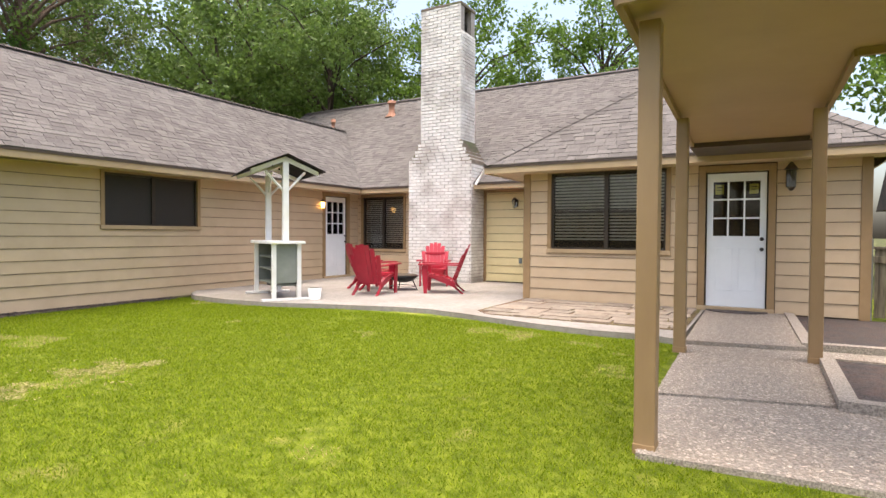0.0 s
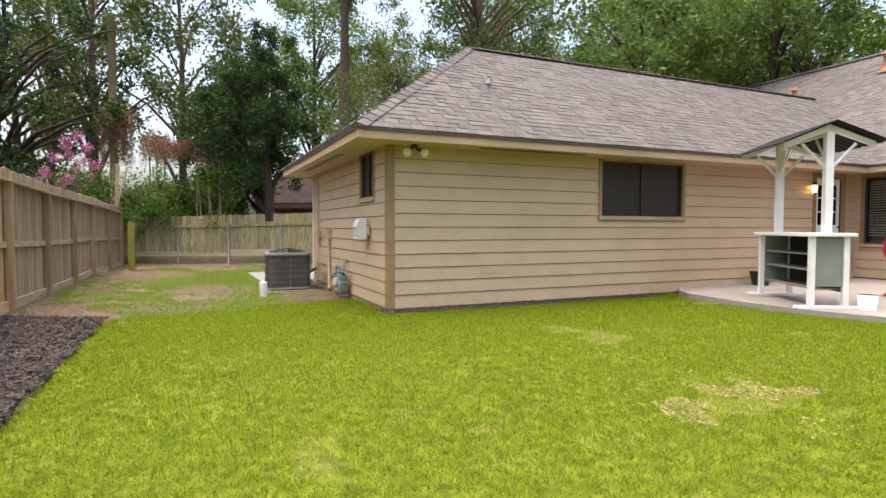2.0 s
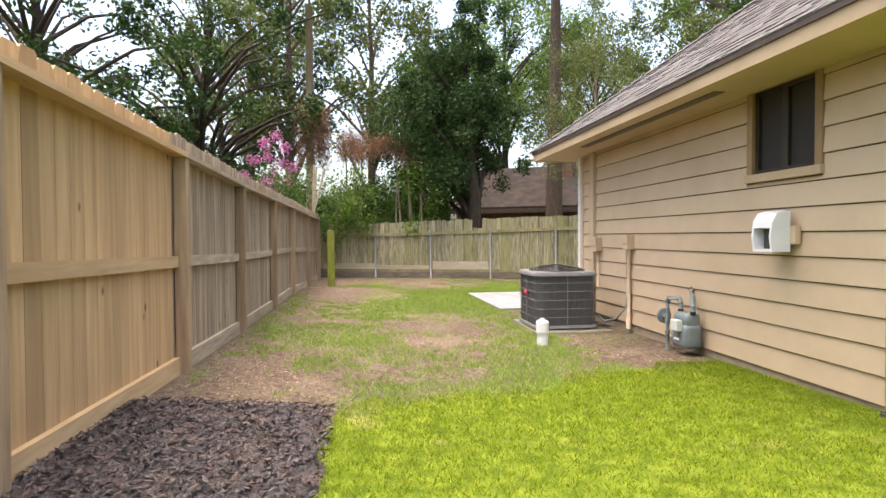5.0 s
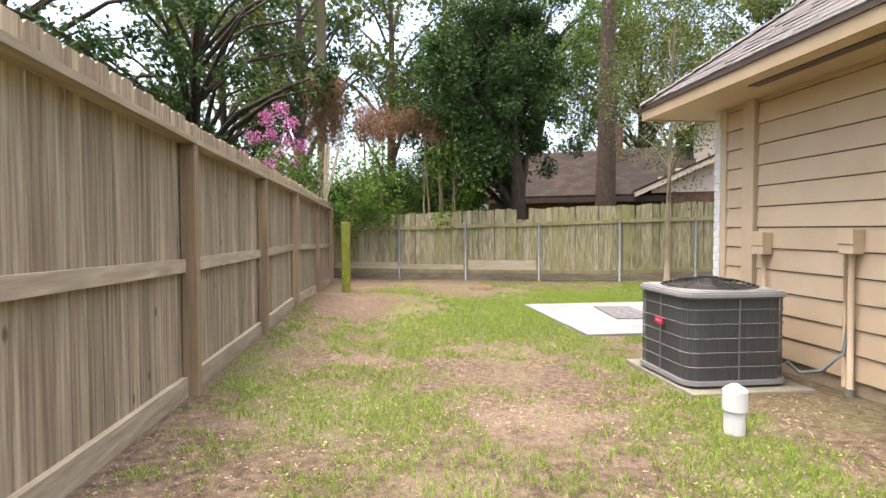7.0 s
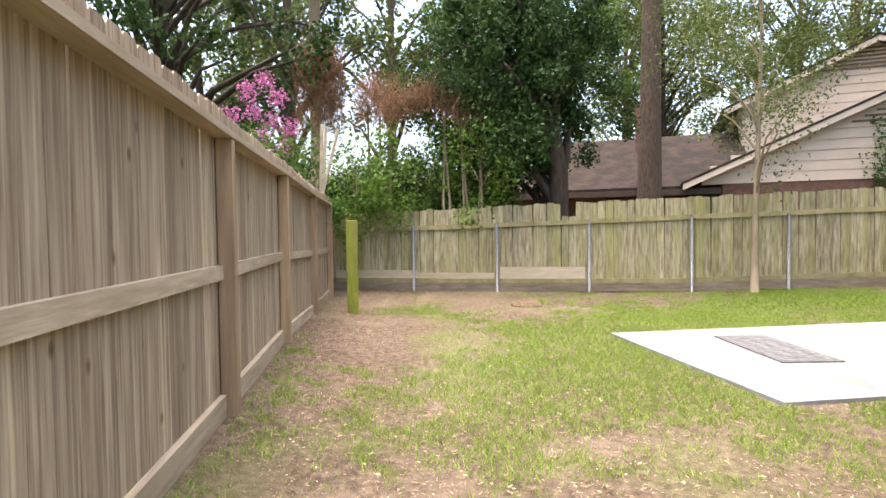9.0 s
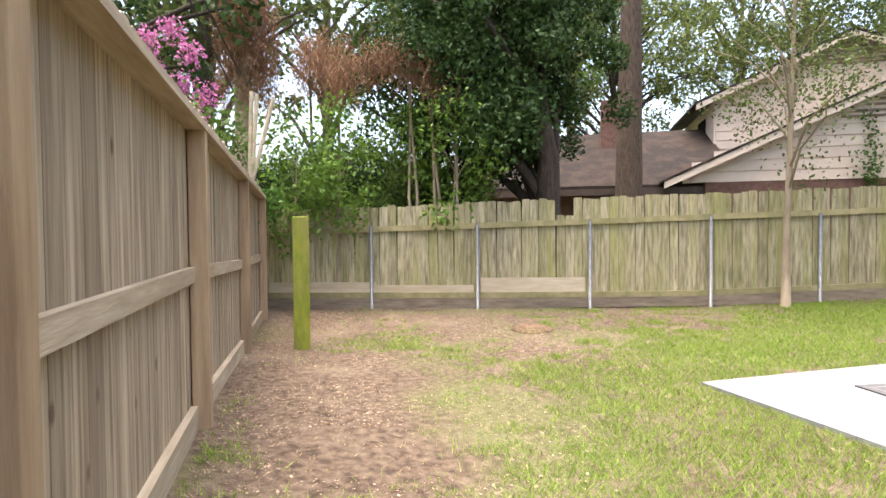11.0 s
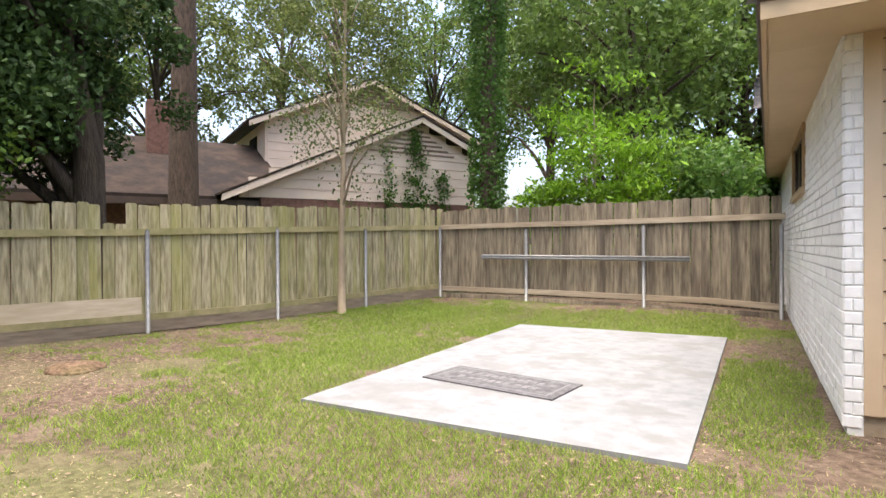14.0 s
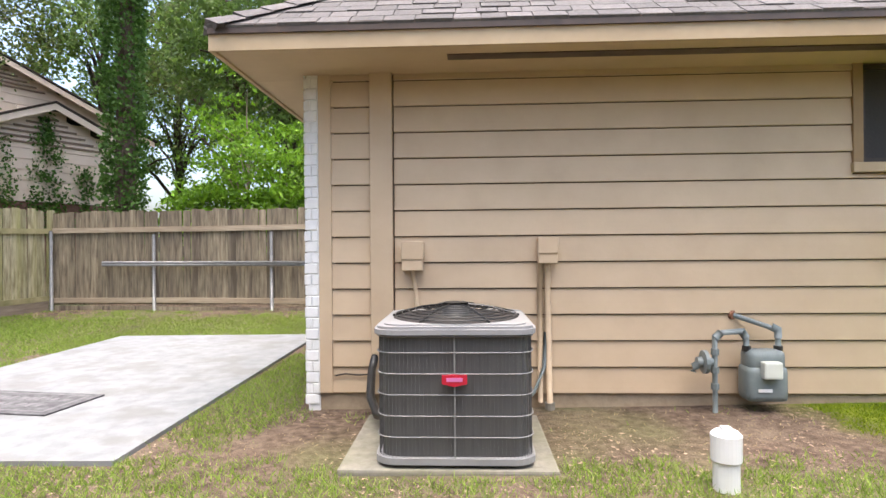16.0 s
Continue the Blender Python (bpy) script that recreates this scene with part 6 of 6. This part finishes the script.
gable("brick_wall", [(0, -.3), (6.3, -.3), (6.3, 2.3), (0, 2.3)], 0, .2, BRICK_RED, "red brick lower wall")
gable("lower_gable", [(-.5, 2.3), (6.4, 2.3), (6.4, 3.75), (4.5, 4.6), (0.1, 2.75), (-.5, 2.5)], .02, .2, SIDING_FAR)
gable("upper_gable", [(.85, 2), (8.6, 2), (8.6, 4.9), (4.3, 6.5), (.85, 4.9)], 3.0, 3.2, SIDING_FAR)
part("upper_side_wall", box(.85, 1.0, 3.2, 8, 2, 4.9), SIDING_FAR, nb)
for z in np.arange(2.3, 4.5, .26):
    half0 = -.4 + max(0, (z - 2.6) / (4.6 - 2.6)) * 4.6
    half1 = 6.35 - max(0, (z - 3.75) / .85) * 1.9
    if half1 - half0 > .3:
        part("siding_board", box(half0 + .1, half1 - .05, -.02, .02, float(z), float(z) + .235), SIDING_FAR, nb)
for z in np.arange(3.5, 6.3, .26):
    l = .9 + max(0, (z - 4.9) / 1.6) * 3.4
    r = 8.55 - max(0, (z - 4.9) / 1.6) * 4.3
    if r - l > .3:
        part("siding_board", box(l, r, 2.96, 3.0, float(z), float(z) + .235), SIDING_FAR, nb)
for i in range(6):
    z = 3.72 + i * .13
    w = (4.5 - z) * 2.0
    part("louvre_slat", box(4.5 - w, 4.5 + min(w * .8, 1.6), -.05, -.02, z, z + .05), LOUVRE, nb)
for i in range(6):
    z = 5.75 + i * .11
    w = (6.42 - z) * 2.1
    part("louvre_slat", box(4.3 - w, 4.3 + w, 2.92, 2.96, z, z + .045), LOUVRE, nb)


def rake(p, q, y0, y1, m=SIDING_FAR, t=.16):
    (a, b), (c, d) = p, q
    part("rake_board", prism([(a, b), (c, d), (c, d + t), (a, b + t)], y0, y1, axis="y"), m, nb)


def slope(p, q, y0, y1, t=.1):
    (a, b), (c, d) = p, q
    part("roof_slope", prism([(a, b), (c, d), (c, d + t), (a, b + t)], y0, y1, axis="y"), ROOF_FAR, nb, "brown shingle slope")


rake((-1.0, 2.15), (4.5, 4.6), -.35, -.3)
rake((4.5, 4.6), (6.6, 3.7), -.35, -.3)
slope((-1.05, 2.31), (4.5, 4.77), -.38, 4, .05)
slope((4.5, 4.77), (6.7, 3.85), -.38, 4, .05)
rake((.3, 4.62), (4.3, 6.42), 2.6, 2.65)
rake((4.3, 6.42), (8.9, 4.62), 2.6, 2.65)
slope((.25, 4.78), (4.3, 6.6), 2.57, 9, .05)
slope((4.3, 6.6), (9.0, 4.78), 2.57, 9, .05)
# the porch's shade is a flat black sheet in the recess
part("porch_shadow_wall", box(-.75, .02, .25, .3, 0, 2.35), SOOT_AND_SHADE, nb, "black sheet standing for the shade of the recessed porch")
part("side_window", box(.82, .86, 4.0, 5.0, 3.6, 4.6), GLASS_DARK, nb)
part("low_wall", box(-6.3, -.5, 1.0, 1.2, -.3, 2.2), BRICK_RED, nb, "red brick side wing")
part("low_roof", prism([(.2, 2.15), (.2, 2.3), (4.4, 4.35), (4.4, 4.2)], -6.5, .9, axis="x"), ROOF_FAR, nb, "leaf-strewn brown roof")
part("low_fascia", box(-6.5, .9, .16, .2, 2.05, 2.22), DRIP, nb)
part("brick_chimney", box(-2.35, -1.65, 3.0, 3.7, 2.0, 5.15, bevel=.01), BRICK_RED, nb, "red brick chimney")
# ---- pole, wires and sticks ----
up = thing("utility_pole", pose(-26.2, -3.15, -.2), "tall weathered wooden utility pole", "utility pole")
part("shaft", tube([(0, 0, 0), (0, 0, 9)], [.16, .12], 12), BARK_PALE, up, "", True)
wires = thing("power_line", pose(0, 0, 0), "black power cable sagging to the pole", "cable")
for dz, y1 in ((0, -5.2), (.6, -6.0)):
    p, q = Vector((-26.2, -3.15, 3.4 + dz)), Vector((0, y1, 8.2 + dz))
    part("wire", tube([p.lerp(q, i / 14) - Vector((0, 0, .4 * math.sin(math.pi * i / 14))) for i in range(15)], .012, 5), BLACK, wires)
for i, (dx, dy, h) in enumerate(((.02, .13, 3.4), (.05, .24, 3.35), (.05, .85, 3.3))):
    st = thing("wooden_stake", pose(-24.3, (-3.0, -3.03, -3.4)[i], -.1), "pale wooden stake leaning behind the fence corner", "stake", "leaning stakes")
    part("stick", tube([(0, 0, 0), (dx, dy, h)], .032, 6), BOARD_PALE, st)

# ---- crape myrtle, dead vines, ivy ----
cm = tree("crape_myrtle", -24.5, -4.05, 3.6, .05, (1.1, 1.0, 1.4), .8, 60, 110, LEAF_OAK, BARK_PALE, "crape myrtle with pink flower clusters and green leaves", 71, (.1, .1), .11, .42, 20)
rg = np.random.default_rng(72)
heads = np.array([(.35, .25, 3.55), (.55, .05, 3.2), (.3, .4, 3.0), (.6, -.3, 2.7), (.5, -.65, 2.45), (.75, -.1, 2.9), (.2, -.15, 3.75), (.65, -.85, 2.2), (.45, .15, 2.6), (.1, .55, 3.45), (.5, -.2, 4.1), (.3, .1, 4.35), (.6, -.5, 3.6), (.45, .35, 3.95), (.7, -.75, 3.1), (.55, -1.0, 2.75)])
for i, hd in enumerate(heads):
    tagged(part("bloom", quads("flower", leaf_quads([hd], [.2], 180, .055, 400 + i, narrow=.9)), PETAL, cm, "pink flower cluster"), kind="stuff")


def vines(name, x, y, z0, z1, rx, ry, n, seed, label, stems=4, curtain=.55):
    """Hanging dead vine tangle over a few bare stems."""
    rnd_ = random.Random(seed)
    ob = thing(name, pose(x, y, -.2), label, "vine")
    for k in range(stems):
        a = k * math.tau / stems
        part("stem", tube([(.15 * math.cos(a), .15 * math.sin(a), 0), (.2 * math.cos(a), .25 * math.sin(a), z0 * .5), (rx * .5 * math.cos(a), ry * .5 * math.sin(a), z1 * .92)], [.045, .035, .02], 7), BARK_PALE, ob, "", True)
    rg = np.random.default_rng(seed)
    ang = rg.uniform(0, math.tau, n)
    rad = np.sqrt(rg.random(n))
    px, py = rx * rad * np.cos(ang), ry * rad * np.sin(ang)
    top = z1 - .35 * rad ** 2 + .25 * rg.normal(0, .5, n)
    cen = np.stack([px, py, top - rg.random(n) ** 1.6 * curtain * (z1 - z0)], 1)
    part("tangle", quads("tangle", leaf_quads(cen, np.array([[.1, .1, .28]]).repeat(n, 0), 30, .09, seed + 1, droop=2.0, narrow=.18)), LEAF_DEAD, ob, "dead brown hanging vines")
    return ob


def vine_arch(p, q, top, seed, label):
    """Dead vines slung in an arch between two leaning stems, with strands hanging from it."""
    ob = thing("dead_vine", pose(p[0], p[1], -.2), label, "vine")
    rnd_ = random.Random(seed)
    d = Vector((q[0] - p[0], q[1] - p[1], 0))
    arch = [Vector((d.x * f, d.y * f, top - .55 * (2 * f - 1) ** 2 - .35 * f)) for f in [i / 20 for i in range(21)]]
    for f0, lean_ in ((.55, .1), (.62, -.12), (.7, .22), (.78, .05), (.95, .12)):
        a = d * f0 * .6 + d * .28
        e = arch[min(int(f0 * 20), 20)]
        part("stem", tube([(a.x, a.y, 0), a.lerp(e, .45) + Vector((lean_ * .4, lean_, 0)), e], [.035, .026, .012], 6), BARK_PALE, ob, "", True)
    for i in range(150):
        f = min(max(rnd_.gauss(.45, .27), 0), 1)
        b = arch[int(f * 20)] + Vector((rnd_.gauss(0, .12), rnd_.gauss(0, .12), rnd_.gauss(0, .07)))
        n = rnd_.uniform(.12, .55) * (1.5 if f > .6 else 1)
        w = Vector((rnd_.gauss(0, .08), rnd_.gauss(0, .08), 0))
        part("strand", tube([b, b + w + Vector((0, 0, -n * .5)), b + w * .4 + Vector((0, 0, -n))], [.011, .009, .004], 4, caps=False), LEAF_DEAD, ob)
    rg = np.random.default_rng(seed)
    f = np.clip(rg.normal(.45, .27, 240), 0, 1)
    cen = np.array([arch[int(v * 20)] for v in f]) + rg.normal(0, 1, (240, 3)) * np.array([.14, .14, .1])
    cen[:, 2] -= rg.random(240) ** 2 * .5
    part("tangle", quads("tangle", leaf_quads(cen, [.17], 30, .055, seed + 1, droop=1.4, narrow=.3)), LEAF_DEAD, ob, "dead brown leaves and vine tangle")


vine_arch((-24.6, -1.55), (-24.1, .45), 4.45, 81, "arch of dead brown vines over thin pale stems")
vines("dead_vine", -26.0, -3.05, 2.6, 5.6, .55, .55, 520, 82, "brown dead vines hanging round the pole", 0)
vines("dead_vine", -25.3, -1.7, 3.4, 4.6, .6, .6, 200, 83, "brown dead vine tangle on bare stems", 3)
for i, (x, y, h) in enumerate(((-24.6, -1.6, 3.4), (-24.2, .25, 3.6), (-24.9, -2.3, 3.2), (-25.2, -.2, 4.0))):
    tree("thin_sapling", x, y, h, .03, (.7, .7, h * .3), h * .35, 26, 60, LEAF_LIGHT, BARK_PALE, "thin pale-stemmed sapling behind the back fence", 90 + i, (.15, .1), .10, .35, 14, group="saplings behind the fence")


def ivy(name, x, y, z0, z1, r, n, seed, label, flat=None):
    ob = thing(name, pose(x, y, 0), label, "ivy")
    rg = np.random.default_rng(seed)
    a = rg.uniform(0, math.tau, n)
    z = rg.uniform(z0, z1, n)
    if flat is None:
        cen = np.stack([r * np.cos(a), r * np.sin(a), z], 1)
    else:
        t = rg.normal(0, flat[1], n) * (1.2 - (z - z0) / (z1 - z0))
        cen = np.stack([math.cos(flat[0]) * t, math.sin(flat[0]) * t, z], 1)
    part("leaves", quads("ivy", leaf_quads(cen, [.17], 12, .085, seed, droop=.6, narrow=.8)), LEAF_IVY, ob)


ivy("ivy", -21.35, 9.2, .3, 7.5, .34, 900, 101, "dense green ivy climbing the trunk")
ga = radians(61.6)
for u, z1_, w, n in ((3.5, 3.7, .14, 34), (4.4, 4.4, .28, 110), (5.3, 3.2, .2, 40)):
    ivy("ivy", -26.9 + math.cos(ga) * u + .12 * math.sin(ga), 7.6 + math.sin(ga) * u - .12 * math.cos(ga), 1.6, z1_, .1, n, 110 + int(u), "green ivy climbing the neighbouring gable", (ga, w))
ivy("ivy", -23.9, -2.75, 1.2, 1.75, .22, 40, 120, "bright ivy tuft over the fence corner")


# ---- grass, mulch and litter ----
def lattice(x, y, scale, seed):
    """Smooth value noise in 0..1."""
    tab = np.random.default_rng(seed).random((64, 64))
    u, v = np.asarray(x) * scale, np.asarray(y) * scale
    i, j = np.floor(u).astype(int), np.floor(v).astype(int)
    f, g = u - i, v - j
    f, g = f * f * (3 - 2 * f), g * g * (3 - 2 * g)
    t = lambda a, b: tab[a % 64, b % 64]
    return (t(i, j) * (1 - f) + t(i + 1, j) * f) * (1 - g) + (t(i, j + 1) * (1 - f) + t(i + 1, j + 1) * f) * g


EDGE_X, EDGE_Y = [p[0] for p in edge], [p[1] for p in edge]


def free_ground(x, y):
    """Where grass may stand: off the paving, the house and the beds."""
    ok = (y > YF + .05) & (x - y * .333 > -24.0) & (x < 3)
    ok &= ~((x > -15.4) & (x < XA) & (y > YB - .05))
    ok &= ~((x >= XA) & (y > np.where(x < -9.28, 7.2, np.interp(x, EDGE_X, EDGE_Y)) - .02))
    ok &= ~((x > -18.95) & (x < -16.2) & (y > .84) & (y < 5.42))
    ok &= ~((x > -14.95) & (x < -13.75) & (y > .72) & (y < 1.75))
    ok &= ~((x > -10.8 + .1 * np.sin(y * 9)) & (y < -1.64 + .05 * np.sin(x * 7) + .07 * (lattice(x, y, 9, 61) - .5)))
    ok &= ~((x > -.86) & (y > 4.7)) & ~((x > -.68) & (y > 3.42 + .03 * np.sin(x * 11)))
    ok &= ~((x > XA) & (x < XA + .22 + .08 * np.sin(y * 5)) & (y > YB - .2))
    ok &= ~((y > YS - .1) | ((x > -15.5) & (y > YB) & (x < XA)))
    return ok


def blades(name, x, y, height, width, seed, lean=.5):
    rg = np.random.default_rng(seed)
    n = len(x)
    z = ground_z(x, y)
    a = rg.uniform(0, math.tau, n)
    h = height * rg.uniform(.55, 1.25, n)
    w = width * rg.uniform(.7, 1.3, n)
    base = np.stack([x, y, z - .008], 1)
    side = np.stack([np.cos(a), np.sin(a), 0 * a], 1) * w[:, None] / 2
    b = rg.uniform(0, math.tau, n)
    tip = base + np.stack([np.cos(b) * h * lean * rg.random(n), np.sin(b) * h * lean * rg.random(n), h], 1)
    return np.stack([base - side, base + side, tip], 1)


rg = np.random.default_rng(7)


def scatter(n, x0, x1, y0, y1, seed):
    r = np.random.default_rng(seed)
    return r.uniform(x0, x1, n), r.uniform(y0, y1, n)


def sod(x, y):
    return x + .3 * y + (lattice(x, y, 2.2, 5) - .5) * .8 > -11.3


lawn_tris, straw_tris = [], []
x, y = scatter(900000, -12.5, 1.5, -2.8, 7.6, 11)
dist = np.hypot(x + 3.5, y + .5)
k = free_ground(x, y) & sod(x, y)
bare = lattice(x, y, .9, 21) * .6 + lattice(x, y, 3.1, 22) * .4
patch = np.hypot((x + 5.05) / .42, (y - 2.75) / .75) < .2 + 1.1 * lattice(x, y, 5, 23)
thin = lattice(x, y, 6.3, 24) * .6 + lattice(x, y, 1.7, 25) * .4
k &= thin < .84 + .12 * np.random.default_rng(6).normal(0, 1, len(x))
dry = ((bare > .80) | patch) & (np.random.default_rng(1).random(len(x)) < .75)
lawn_tris.append(blades("g", x[k & ~dry], y[k & ~dry], .032, .0072, 12, 1.7))
straw_tris.append(blades("g", x[k & dry][::3], y[k & dry][::3], .035, .006, 13, 1.6))
tagged(part("lawn_grass", tris("lawn_grass", np.concatenate(lawn_tris)), GRASS), "short bright green lawn grass", "grass", kind="stuff")
x, y = scatter(760000, -24.5, -10.5, -2.8, 7.4, 14)
k = free_ground(x, y) & ~sod(x, y)
green = lattice(x, y, .55, 31) * .42 + lattice(x, y, 1.7, 32) * .28 + lattice(x, y, 5, 33) * .3
for cx, cy, rx_, ry_, amount in ((-17.6, .2, 2.0, 1.0, .24), (-16.3, -1.3, 1.1, .9, .15), (-13.3, -1.5, .9, .7, .08), (-14.2, -.5, 1.0, .9, -.2), (-19.1, -1.5, 1.5, 1.0, -.17),
                                 (-20.4, -2.2, 2.2, 1.0, -.2), (-21.2, .6, 1.6, 1.2, -.10), (-20.1, -.5, 1.9, 1.5, -.12), (-19.9, 4.2, 1.6, 2.2, .25), (-17.6, 6.0, 2.4, 1.0, .32), (-12.4, -.9, 1.2, .6, -.1), (-13.6, .45, 1.7, .45, .17), (-15.9, 2.6, .5, 1.7, .35)):
    green += amount * (1 - smooth01(np.hypot((x - cx) / rx_, (y - cy) / ry_), .6, 1.25))
green += .16 * smooth01(y, -2.4, -.9) - .16 - .22 * smooth01(.3 * y - x, 20.6, 21.8) * (y < 3)
green -= .2 * (y > 1.0) * (x > -16.2) * (x < -9.5)
green += .34 * (lattice(x, y, 8.5, 34) - .5)
g1 = k & (green > .51 + .11 * np.random.default_rng(2).normal(0, 1, len(x)))
tagged(part("yard_grass", tris("yard_grass", blades("g", x[g1], y[g1], .046, .0066, 15, 1.5)), GRASS_WEED), "thin patchy grass over dirt", "grass", kind="stuff")
d1 = k & ~g1 & (np.random.default_rng(3).random(len(x)) < .045)
straw_tris.append(blades("g", x[d1], y[d1], .02, .008, 16, 2.8))
tagged(part("dry_grass", tris("dry_grass", np.concatenate(straw_tris)), STRAW), "dry straw-coloured grass blades", "grass", kind="stuff")
x, y = scatter(110000, -24.5, -10.5, -2.8, 7.4, 17)
k = free_ground(x, y) & ~sod(x, y) & (lattice(x, y, 1.1, 41) + .2 * (y < -1.6) + .25 * (x < -21 + .33 * y) > .5)
c = np.stack([x[k], y[k], ground_z(x[k], y[k]) + .006], 1)
q = np.concatenate([leaf_quads(c[::5], [.01], 1, .036, 18, narrow=.5), leaf_quads(np.delete(c, np.s_[::5], 0), [.01], 1, .017, 19, narrow=.6)])
c = np.concatenate([c[::5], np.delete(c, np.s_[::5], 0)])
q[..., 2] = c[:, None, 2] + (q[..., 2] - c[:, None, 2]) * .25
LITTER = leafy("fallen_leaf_litter", rgb(.20, .135, .09), rgb(.42, .315, .225), .45, .1, .8)
tagged(part("leaf_litter", quads("leaf_litter", q), LITTER), "fallen brown leaves and wood bits on the dirt", "leaf litter", kind="stuff")

# worn patch of dead turf on the lawn
r = np.random.default_rng(77)
pa, pr = r.uniform(0, math.tau, 2600), np.sqrt(r.random(2600))
px, py = -5.05 + .42 * pr * np.cos(pa) + .12 * r.normal(0, 1, 2600), 2.75 + .75 * pr * np.sin(pa)
k = lattice(px, py, 5, 23) > .55
c = np.stack([px[k], py[k], ground_z(px[k], py[k]) + .02], 1)
q = leaf_quads(c, [.012], 1, .035, 78, narrow=.3)
q[..., 2] = c[:, None, 2] + (q[..., 2] - c[:, None, 2]) * .3
tagged(part("dead_turf", quads("dead_turf", q), STRAW), "ragged patch of dead brown turf on the lawn", "grass", kind="stuff")


def mulch_bed(name, poly, z, n, seed, label):
    ob = thing(name, pose(0, 0, 0), label, "mulch bed", kind="structure")
    soil = prism(poly, -.12, 0)
    for v in soil.verts:
        v.co.z += z + float(ground_z(v.co.x, v.co.y))
    part("soil", soil, MULCH, ob)
    r = np.random.default_rng(seed)
    xs_, ys_ = [p[0] for p in poly], [p[1] for p in poly]
    x, y = r.uniform(min(xs_), max(xs_), n), r.uniform(min(ys_), max(ys_), n)
    c = np.stack([x, y, ground_z(x, y) + z + .008 + r.uniform(0, .012, n)], 1)
    q = leaf_quads(c, [.005], 1, .065, seed + 1, narrow=.26)
    q[..., 2] = c[:, None, 2] + (q[..., 2] - c[:, None, 2]) * .5
    tagged(part("mulch_chips", quads("mulch_chips", q), MULCH, ob), kind="stuff")


wob = [(-10.8 + .03 * math.sin(i * 2.1), -2.86 + i * .2) for i in range(7)]
wob2 = [(-10.6 + i * .5, -1.63 + .05 * math.sin(i * 3.5)) for i in range(24)]
mulch_bed("mulch_bed", [(1.2, -2.86)] + wob2[::-1] + wob[::-1], .04, 36000, 51, "dark bark mulch bed along the fence")
mulch_bed("mulch_strip", [(XA - .05, YB - .12), (XA + .26, YB - .12), (XA + .27, 4.0), (XA + .23, 6.0), (XA + .25, 7.0), (XA - .05, 7.0)], .02, 3000, 53, "dark soil strip at the foot of the wall")
mound = thing("dirt_mound", pose(-21.65, .6, -.13), "small mound of brown dirt", "mound")
mb = bmesh.new()
bmesh.ops.create_uvsphere(mb, u_segments=18, v_segments=10, radius=.26)
for v in mb.verts:
    v.co.z = max(v.co.z * .28, -.01) * (1 + .5 * noise.noise(v.co * 6)) 
    v.co.x *= 1 + .25 * noise.noise(v.co * 4 + Vector((3, 0, 0)))
part("dirt", mb, DIRT, mound, "", True)

# ---- beyond the east end of the house ----
yf = thing("side_gate", pose(1.32, 10.4, 0), "low dark brown board gate beside the house", "gate")
for i in range(16):
    part("board", box(.02 + i * .142, .155 + i * .142, 0, .02, .05, 1.05), WOOD_SIDE, yf)
part("rail", box(0, 2.3, -.035, 0, .85, .95, bevel=.005), WOOD_SIDE, yf)
part("cap_rail", box(-.02, 2.32, -.03, .06, 1.05, 1.09, bevel=.005), WOOD_SIDE, yf)
part("gate_post", box(-.09, -.01, -.06, .03, -.05, 1.2, bevel=.006), GALV, yf, "grey gate post")
tw = thing("yellow_towel", pose(1.62, 10.36, .78), "yellow cloth hung over the gate rail", "towel")
cloth = bmesh.new()
grid_ = [[cloth.verts.new((.02 * math.sin(k * 1.7) + u * .05, -.03 - .02 * math.sin(u * 2 + k) - .015 * k, .5 - k * .1)) for u in range(4)] for k in range(5)]
for p, q in zip(grid_, grid_[1:]):
    for a, b, c, d in zip(p, p[1:], q[1:], q):
        cloth.faces.new((a, b, c, d))
bmesh.ops.solidify(cloth, geom=list(cloth.faces), thickness=.008)
part("cloth", cloth, surface("yellow_cloth", rgb(.6, .5, .05), rgb(.7, .6, .1), 9, .9, .2, vary=0), tw)
fh = thing("distant_house", pose(9, 26, 0), "distant house with a grey-brown shingle roof", "house")
part("wall", box(-4, 6, 0, 6, -.3, 2.5), SIDING_FAR, fh)
part("roof", prism([(-.7, 2.4), (3, 5.2), (6.7, 2.4)], -4.6, 6.6, axis="x"), ROOF_FAR, fh, "grey-brown shingle roof")
